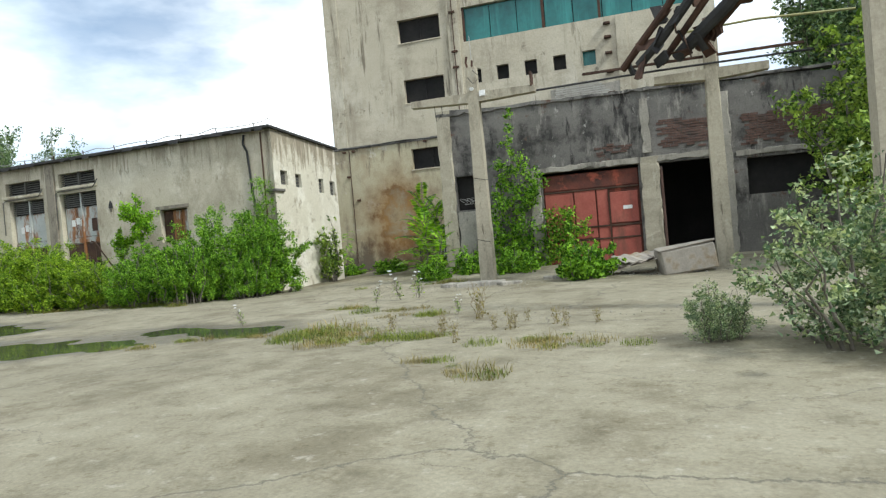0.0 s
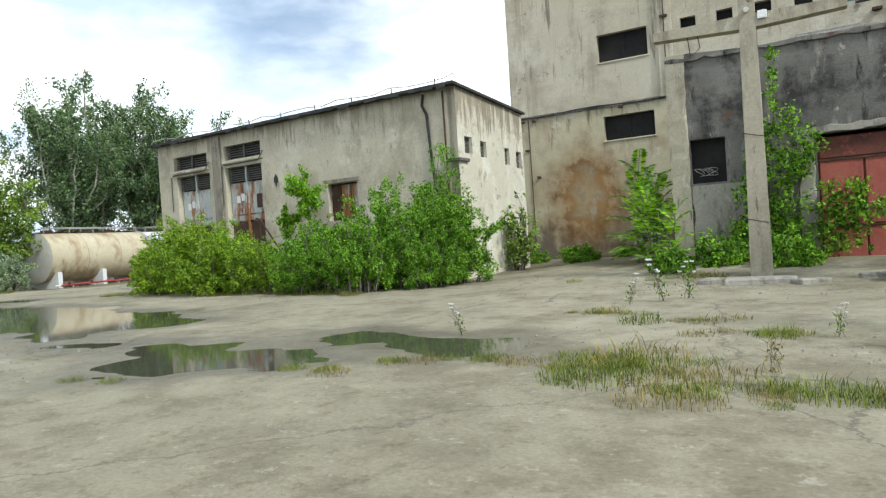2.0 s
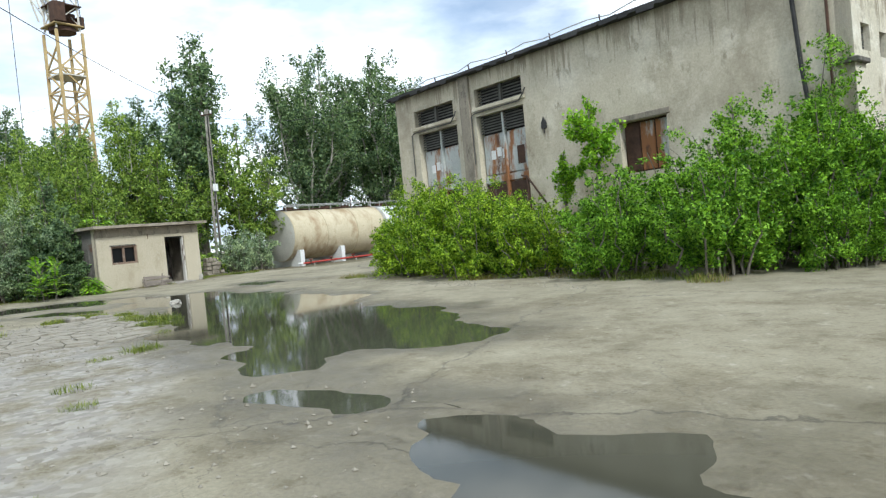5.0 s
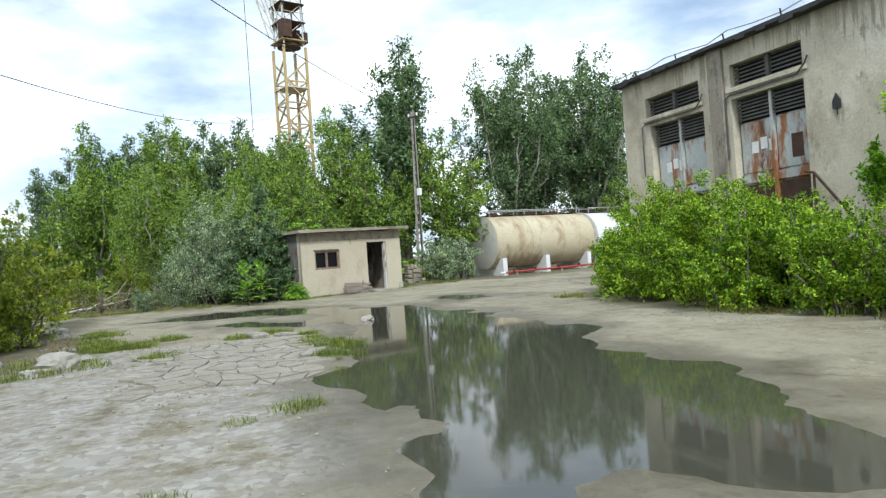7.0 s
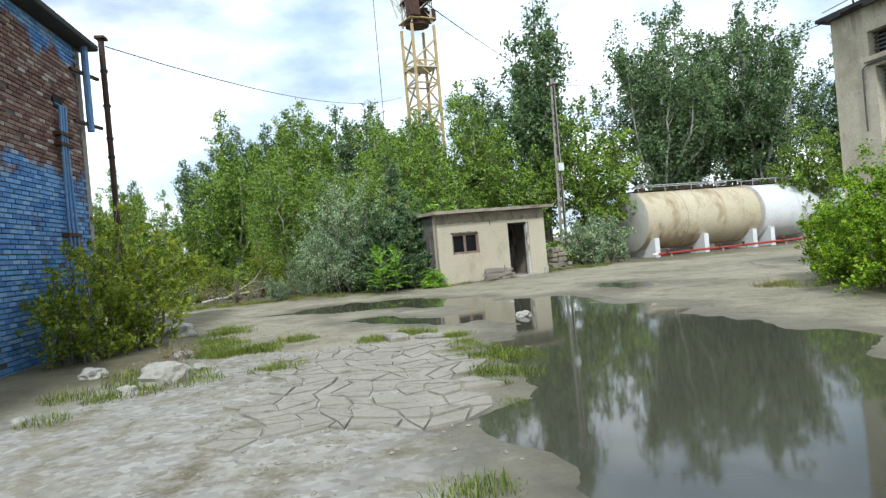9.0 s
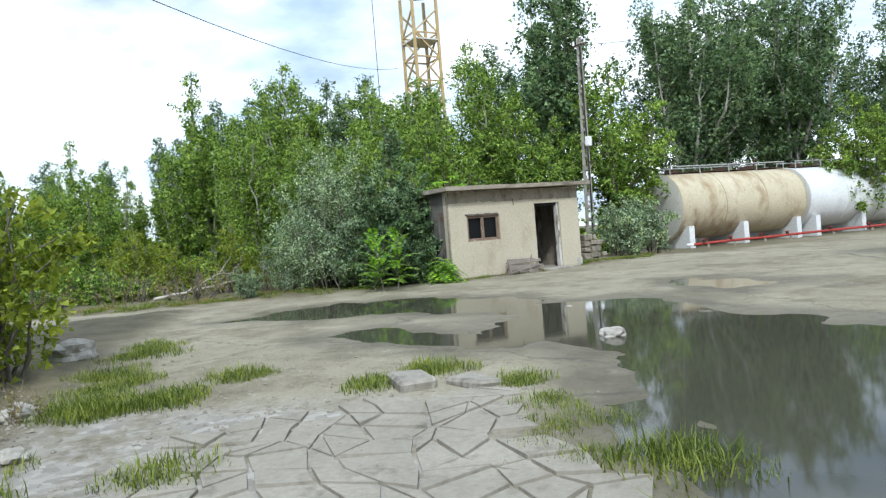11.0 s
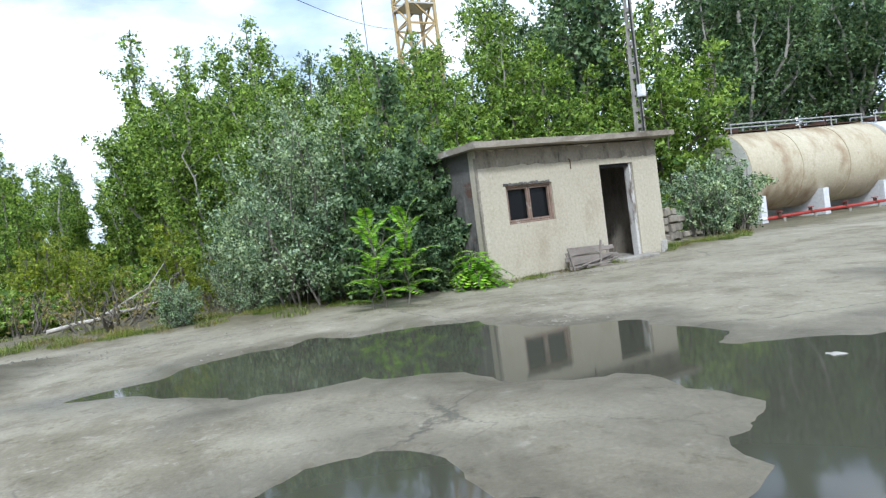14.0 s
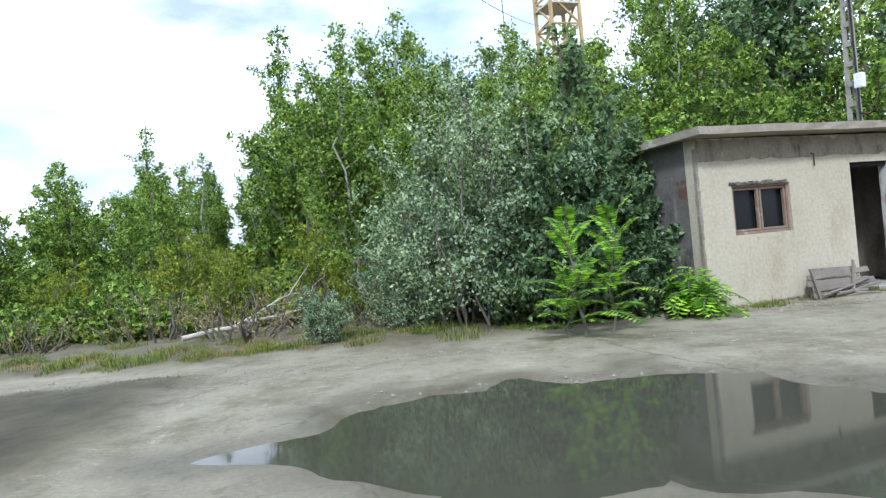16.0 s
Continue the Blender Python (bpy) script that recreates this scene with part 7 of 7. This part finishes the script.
# ---- grass ----
def grass_clump(name, seed, r, h, blades, material, label):
    rng = np.random.RandomState(seed)
    verts, faces = [], []
    for k in range(blades):
        a, rr = rng.rand() * 6.28, r * math.sqrt(rng.rand())
        x, y = math.cos(a) * rr, math.sin(a) * rr
        hh = h * (0.3 + 1.1 * rng.rand() ** 1.8) * (1.15 - 0.5 * rr / r)
        la = rng.rand() * 6.28
        lean = hh * (0.25 + 1.35 * rng.rand())
        dx, dy = math.cos(la), math.sin(la)
        w = 0.003 + 0.003 * rng.rand()
        px, py = -dy * w, dx * w
        i = len(verts)
        verts += [(x - px, y - py, -0.03), (x + px, y + py, -0.03), (x + px * 0.8 + dx * lean * 0.35, y + py * 0.8 + dy * lean * 0.35, hh * 0.6),
                  (x - px * 0.8 + dx * lean * 0.35, y - py * 0.8 + dy * lean * 0.35, hh * 0.6), (x + dx * lean, y + dy * lean, hh)]
        faces += [(i, i + 1, i + 2, i + 3), (i + 3, i + 2, i + 4)]
    me = bpy.data.meshes.new(name)
    me.from_pydata(verts, [], faces)
    me.materials.append(material)
    return tagged(new(name, me), label, "grass", "grass tufts")


def joined_grass(name, kinds, spots, seed, label):
    rng = random.Random(seed)
    cos, fcs, tot = [], [], 0
    mats = []
    for src in kinds:
        me = src.data
        co = np.empty(len(me.vertices) * 3)
        me.vertices.foreach_get("co", co)
        mats.append((co.reshape(-1, 3), [tuple(p.vertices) for p in me.polygons]))
    for x, y, s in spots:
        co, fs = mats[rng.randrange(len(mats))]
        k, a = s * rng.uniform(0.75, 1.25), rng.uniform(0, 6.28)
        c2 = co * k
        cos.append(np.stack([c2[:, 0] * math.cos(a) - c2[:, 1] * math.sin(a) + x, c2[:, 0] * math.sin(a) + c2[:, 1] * math.cos(a) + y, c2[:, 2] + ground_z(x, y)], 1))
        fcs += [tuple(i + tot for i in f) for f in fs]
        tot += len(co)
    me = bpy.data.meshes.new(name)
    me.from_pydata(np.concatenate(cos).tolist(), [], fcs)
    me.materials.append(kinds[0].data.materials[0])
    return tagged(new(name, me), label, "grass", kind="stuff")


g1 = grass_clump("grass_tuft", 61, 0.42, 0.17, 230, GRASS, "green grass tuft in a concrete joint")
g2 = grass_clump("grass_tuft", 62, 0.34, 0.12, 180, GRASS, "short green grass tuft in a crack")
g3 = grass_clump("grass_tuft", 63, 0.40, 0.16, 160, DRY_GRASS, "dry straw-coloured grass tuft in a crack")
rg = random.Random(71)
spots = []
for cx, cy, rx, ry, num, s in ((-4.3, 8.8, 0.85, 0.55, 30, 0.95), (-3.3, 8.3, 0.8, 0.4, 12, 0.7), (-2.4, 8.4, 0.6, 0.3, 9, 0.6), (-0.1, 7.9, 0.9, 0.35, 14, 0.6), (-1.2, 6.8, 0.4, 0.25, 6, 0.6), (-0.5, 6.2, 0.4, 0.3, 6, 0.6),
                               (-7.3, 7.9, 0.5, 0.10, 6, 0.45), (-6.6, 8.55, 0.4, 0.1, 5, 0.45), (-5.7, 8.9, 0.4, 0.12, 6, 0.5), (-6.1, 12.7, 0.7, 0.15, 10, 0.55), (-4.6, 12.0, 0.7, 0.2, 9, 0.6), (-3.3, 11.1, 0.6, 0.2, 8, 0.6), (-7.0, 18.4, 1.4, 0.25, 12, 0.7)):
    for k in range(num):
        spots.append((cx + rg.gauss(0, rx * 0.6), cy + rg.gauss(0, ry * 0.6), s * (0.35 + 1.1 * rg.random() ** 2)))
joined_grass("yard_grass", [g1, g2], [v for k, v in enumerate(spots) if k % 5 > 1], 1, "short green grass in the concrete joints")
joined_grass("yard_dry_grass", [g3], [v for k, v in enumerate(spots) if k % 5 < 2], 7, "dry straw-coloured grass in the concrete joints")
spots = []
for cx, cy, rx, ry, num, s in ((-22.78, 8.77, 1.2, 0.3, 14, 0.42), (-19.71, 8.55, 1.0, 0.15, 5, 0.35), (-25.33, 4.91, 1.2, 0.35, 22, 0.6), (-28.11, 4.53, 1.2, 0.4, 16, 0.7), (-21.94, 4.23, 1.2, 0.6, 12, 0.8), (-17.88, 7.57, 0.8, 0.4, 4, 0.6), (-12.85, 6.31, 3, 1.0, 8, 0.5)):
    for k in range(num):
        spots.append((cx + rg.gauss(0, rx * 0.6), cy + rg.gauss(0, ry * 0.6), s))
spots += [(x + rg.gauss(0, 0.12), y + rg.gauss(0, 0.12), s) for x, y, s, num in ((-24.59, 7.54, 0.6, 5), (-24.98, 8.17, 0.65, 7), (-24.05, 8.72, 0.6, 5), (-24.63, 5.17, 0.9, 8), (-24.84, 5.81, 0.8, 7), (-25.75, 6.35, 0.7, 5), (-21.86, 9.19, 0.9, 6), (-20.92, 8.8, 0.8, 5), (-22.73, 6.17, 0.7, 5)) for k in range(num)]
joined_grass("shore_grass", [g1, g2], spots, 2, "green grass tufts on the puddle shore and at the rocks")
verge = []
for k in range(250):
    y = rg.uniform(-9, 8.6)
    x = float(np.interp(y, ROAD_EDGE_Y, ROAD_EDGE_X)) - abs(rg.gauss(0, 1.3)) - 0.05
    verge.append((x, y, rg.uniform(0.35, 0.85)))
for k in range(50):
    y = rg.uniform(14.6, 19.5)
    x = float(np.interp(y, ROAD_EDGE_Y, ROAD_EDGE_X)) - abs(rg.gauss(0, 0.5)) - 0.05
    verge.append((x, y, rg.uniform(0.35, 0.8)))
for k in range(14):
    p = HUT_M @ Vector((rg.uniform(0, 3.0), -0.12 - abs(rg.gauss(0, 0.12)), 0))
    verge.append((p.x, p.y, 0.6))
for k in range(40):
    x = rg.uniform(-27.5, -14)
    verge.append((x, 16.1 + 0.3 * math.sin(x) + rg.gauss(0, 0.25), 0.8))


joined_grass("verge_grass", [g1, g2], [v for k, v in enumerate(verge) if k % 4], 3, "green grass along the road verge")
joined_grass("verge_dry_grass", [g3], verge[::4], 4, "dry straw-coloured grass along the road verge")


for o in (g1, g2, g3):
    bpy.data.objects.remove(o)


# ---- stones, rubble and dead wood ----
def rock(name, seed, r, label):
    bm = bmesh.new()
    bmesh.ops.create_icosphere(bm, subdivisions=3, radius=r)
    for v in bm.verts:
        d = v.co.normalized()
        k = noise.noise(d * 1.6 + Vector((seed * 3.1, 0, 0))) * 0.5 + noise.noise(d * 4.0 + Vector((0, seed * 1.7, 0))) * 0.16
        v.co = d * r * (1 + k)
        v.co.z = max(v.co.z * 0.62, -0.4 * r)
    return tagged(finish(name, bm, STONE), label, "rock", "loose rocks")


RK = "pale lump of broken concrete on the ground"
for k, (x, y, r, yaw) in enumerate(((-22.6, 4.85, 0.30, 0), (-28.0, 3.75, 0.30, 40), (-23.3, 3.75, 0.17, 90), (-22.0, 4.6, 0.13, 10), (-24.6, 4.6, 0.15, 70), (-23.4, 5.1, 0.11, 0), (-25.9, 10.35, 0.15, 5), (-21.0, 3.9, 0.1, 20), (-29.0, 10.9, 0.07, 60))):
    ob = rock("rock", k + 1, r, RK)
    ob.matrix_basis = pose(x, y, ground_z(x, y) + 0.2 * r, 0, 0, yaw)


def build_branch():
    rng = np.random.RandomState(81)
    b = thing("fallen_branch", pose(0, 0, 0), "bare bleached forked branch lying on the verge", "branch")

    def bough(name, a, c, r0, r1, bend=0.12, sides=6):
        bm = bmesh.new()
        pts = limb(bm, a, c, r0, r1, rng, bend, sides)
        part(name, bm, BLEACHED, b, smooth=True)
        return pts

    main = bough("bough", (-38.95, 1.80, 0.13), (-39.60, 3.07, 0.30), 0.05, 0.036, 0.06)
    low = bough("bough", main[-1], (-40.03, 4.05, 0.46), 0.030, 0.010, 0.10)
    high = bough("bough", main[3], (-39.84, 3.53, 0.70), 0.024, 0.014, 0.06)
    bough("bough", high[-1], (-40.00, 3.91, 1.25), 0.013, 0.004, 0.10, 5)
    bough("bough", high[-1], (-40.05, 4.10, 0.62), 0.012, 0.004, 0.2, 5)
    for k in range(18):
        o = (main, low, high)[k % 3][1 + k % 4]
        bough("twig", o, o + Vector((rng.normal() * 0.18, 0.25 + rng.normal() * 0.25, 0.28 * rng.normal() - 0.02)), 0.009, 0.003, 0.25, 4)


build_branch()


def build_debris():
    # upturned concrete trough and fallen sheets before the annex
    b = thing("concrete_trough", pose(0.66, 18.17, ground_z(0.66, 18.17), 0, -8, 14), "tipped pale concrete trough at the doorway", "trough")
    bm = boxm(-0.66, 0.66, -0.4, 0.4, 0.0, 0.66, 0.04, 0.04)
    part("body", bm, FIBRE, b)
    part("rim", boxm(-0.70, 0.70, -0.44, 0.44, 0.64, 0.72, 0.03, 0.03), FIBRE, b)
    s = thing("fallen_sheets", pose(-0.69, 18.22, ground_z(-0.69, 18.22) + 0.12, 0, 0, 15), "fallen pale roofing sheets lying in a heap", "sheets")
    for k in range(4):
        bm = bmesh.new()
        rows_ = []
        for i in range(15):
            x = -0.7 + i * 0.1
            zz = 0.025 * math.sin(i * 1.9)
            rows_.append((bm.verts.new((x, -0.4, zz)), bm.verts.new((x, 0.4, zz)), bm.verts.new((x, 0.4, zz + 0.012)), bm.verts.new((x, -0.4, zz + 0.012))))
        for a, c in zip(rows_, rows_[1:]):
            for i in range(4):
                bm.faces.new((a[i], a[(i + 1) % 4], c[(i + 1) % 4], c[i]))
        part("sheet", moved(bm, pose(0.15 * k - 0.2, 0.1 * k, 0.08 + 0.07 * k, 4 * k, -12 + 3 * k, 14 * k - 20)), FIBRE if k % 2 else WOOD, s)
    for k, (x, y, w, d, h, yaw) in enumerate(((-4.69, 17.37, 1.3, 0.7, 0.10, 8), (-3.81, 17.16, 0.6, 0.4, 0.08, 40), (-5.65, 17.47, 0.5, 0.4, 0.09, 70), (-2.85, 18.03, 0.5, 0.3, 0.1, 20), (-24.42, 7.88, 0.5, 0.35, 0.07, 10), (-24.21, 8.4, 0.45, 0.3, 0.06, 30))):
        o = finish("concrete_chunk", boxm(-w / 2, w / 2, -d / 2, d / 2, -0.05, h, 0.03, 0.03), PALE_CONCRETE)
        o.matrix_basis = pose(x, y, ground_z(x, y), 0, 0, yaw)
        tagged(o, "broken flat piece of concrete", "rubble", "rubble pieces")


build_debris()


# broken slab plates between road and puddle
def build_plates():
    rnd = random.Random(91)
    b = thing("broken_pavement", pose(0, 0, 0), "patch of shattered concrete paving plates", "pavement", kind="structure")
    nx, ny, step = 17, 9, 0.29
    P = {}
    for i in range(nx + 1):
        for j in range(ny + 1):
            P[i, j] = (-24.10 + i * step + rnd.uniform(-0.1, 0.1) + 0.15 * math.sin(j * 1.3), 6.00 + j * step + rnd.uniform(-0.1, 0.1) + 0.12 * math.sin(i * 0.9))

    def plate(ring):
        x, y = sum(p[0] for p in ring) / len(ring), sum(p[1] for p in ring) / len(ring)
        z = ground_z(x, y)
        bm = bmesh.new()
        tx, ty, h = rnd.uniform(-0.03, 0.03), rnd.uniform(-0.03, 0.03), rnd.uniform(0.012, 0.026)
        s = rnd.uniform(0.88, 0.95)
        lo = [bm.verts.new((x + (px - x) * s, y + (py - y) * s, z - 0.03)) for px, py in ring]
        hi = [bm.verts.new((x + (px - x) * (s - 0.03), y + (py - y) * (s - 0.03), z + h + tx * (px - x) + ty * (py - y))) for px, py in ring]
        bm.faces.new(hi)
        k = len(ring)
        for q in range(k):
            bm.faces.new((lo[q], lo[(q + 1) % k], hi[(q + 1) % k], hi[q]))
        part("plate", bm, PLATE, b)

    for i in range(nx):
        for j in range(ny):
            edge = min(i, nx - 1 - i, j, ny - 1 - j)
            if rnd.random() < (0.45 if edge == 0 else 0.06):
                continue
            a, b_, c, d = P[i, j], P[i + 1, j], P[i + 1, j + 1], P[i, j + 1]
            if rnd.random() < 0.35:
                plate([a, b_, c])
                plate([a, c, d])
            else:
                plate([a, b_, c, d])


build_plates()


# ---- wild flowers and dry weed stalks ----
def make_weed(name, seed, H, label, flowers):
    rng = np.random.RandomState(seed)
    b = thing(name, pose(0, 0, 0), label, "weed", "weeds in the joints")
    for k in range(5 if flowers else 7):
        a = rng.rand() * 6.28
        h = H * (0.6 + 0.4 * rng.rand())
        e = Vector((math.cos(a) * 0.25 * h, math.sin(a) * 0.25 * h, h))
        bm = bmesh.new()
        pts = limb(bm, (rng.normal() * 0.05, rng.normal() * 0.05, -0.03), e, 0.006, 0.003, rng, 0.2, 4)
        for q in range(3):
            o = pts[2 + q]
            limb(bm, o, o + Vector((rng.normal() * 0.12, rng.normal() * 0.12, 0.1)), 0.003, 0.002, rng, 0.1, 3)
        part("stalk", bm, STALK if not flowers else BARK, b)
        if flowers:
            bm = bmesh.new()
            bmesh.ops.create_icosphere(bm, subdivisions=3, radius=0.034, matrix=Matrix.Translation(e) @ Matrix.Diagonal((1, 1, 0.28, 1)))
            for v in bm.verts:
                v.co += Vector((rng.normal(), rng.normal(), rng.normal())) * 0.006
            part("flower_head", bm, PAPER, b, "white umbel")
    fo = new("foliage", leaf_cloud("foliage", [(0, 0, 0.1 + 0.1 * i, 0.13) for i in range(4)], 60, 0.03, LEAF_MID if flowers else DRY_GRASS, rng))
    fo.parent = b
    return b


STALK = surface("dry_stalk", (0.20, 0.16, 0.09), (0.30, 0.25, 0.15), 5, 30, 0.9, 0.1)
wf = make_weed("flowering_weed", 101, 0.75, "wild carrot with white flower heads", True)
at(wf, -5.68, 14.3, 0)
for x, y, yaw, s in ((-5.34, 14.7, 80, 0.9), (-6.03, 13.88, 190, 0.7), (-7.05, 10.32, 20, 0.6), (-2.77, 11.07, 100, 0.5)):
    copy_at(wf, x, y, yaw, s)
dw = make_weed("dry_weed", 102, 0.7, "dry brown weed stalks in a joint", False)
at(dw, -2.16, 10.55, 0)
for k in range(12):
    copy_at(dw, -1.2 + rg.gauss(0, 1.5), 9.2 + rg.gauss(0, 0.6), rg.uniform(0, 360), rg.uniform(0.35, 0.7))
for k in range(6):
    copy_at(dw, -23.65 + rg.gauss(0, 0.9), 4.56 + rg.gauss(0, 0.3), rg.uniform(0, 360), rg.uniform(0.4, 0.7))


# low rubble wall beside the hut
def build_rubble_wall():
    rnd = random.Random(111)
    b = thing("rubble_wall", pose(-40.41, 15.45, 0, 0, 0, 112), "low crumbling rubble stone wall beside the hut", "wall")
    for r in range(5):
        x = 0.0
        while x < 0.95 - 0.1 * r:
            w = rnd.uniform(0.12, 0.34)
            part("stone", boxm(x, x + w - 0.02, rnd.uniform(-0.02, 0.05), 0.35, r * 0.2 - 0.05, r * 0.2 + rnd.uniform(0.08, 0.145), 0.02, 0.03), HUT_DIRT_SHADE, b)
            x += w


build_rubble_wall()


# ---- gravel, crumbs of concrete and litter ----
def build_gravel():
    rng = np.random.RandomState(131)
    zones = [(-33.1, 7.6, 0.3, 1.3, 700, 0.018), (-31.6, 9.9, 0.5, 0.4, 300, 0.018), (-23.62, 6.75, 2.6, 1.7, 1500, 0.020), (-18.96, 7, 2.4, 1.2, 900, 0.020), (-24.09, 4.57, 2.2, 0.5, 900, 0.022), (-12.69, 7.11, 3.0, 1.6, 900, 0.018), (-5.02, 16.82, 3.0, 1.6, 900, 0.022), (-0.23, 18.34, 1.8, 0.7, 500, 0.03),
             (-2.63, 10.42, 3.5, 0.9, 900, 0.017), (-35.12, 4.06, 0.5, 4.0, 900, 0.017), (-36.93, 12.14, 0.35, 1.6, 500, 0.02), (-20.44, 14.77, 4.0, 0.35, 700, 0.02)]
    verts, faces = [], []
    corners = np.array([(1, 0, 0), (-1, 0, 0), (0, 1, 0), (0, -1, 0), (0, 0, 0.8), (0, 0, -0.6)], float)
    octa = ((0, 2, 4), (2, 1, 4), (1, 3, 4), (3, 0, 4), (2, 0, 5), (1, 2, 5), (3, 1, 5), (0, 3, 5))
    for cx, cy, rx, ry, num, size in zones:
        x, y = cx + rng.normal(size=num) * rx * 0.6, cy + rng.normal(size=num) * ry * 0.6
        z = ground_fields(x, y)[0]
        for k in range(num):
            if z[k] < -0.015:
                continue
            r = 0.75 * size * (0.3 + 1.5 * rng.rand() ** 4)
            pts = corners * r * (0.6 + 0.8 * rng.rand(6, 1)) * (0.7 + 0.6 * rng.rand(1, 3))
            a = rng.rand() * 6.28
            i = len(verts)
            verts += [(x[k] + p[0] * math.cos(a) - p[1] * math.sin(a), y[k] + p[0] * math.sin(a) + p[1] * math.cos(a), z[k] + p[2] + 0.2 * r) for p in pts]
            faces += [(i + f[0], i + f[1], i + f[2]) for f in octa]
    me = bpy.data.meshes.new("gravel")
    me.from_pydata(verts, [], faces)
    me.materials.append(PLATE)
    tagged(new("gravel", me), "scattered crumbs of pale broken concrete", "gravel", kind="stuff")


build_gravel()
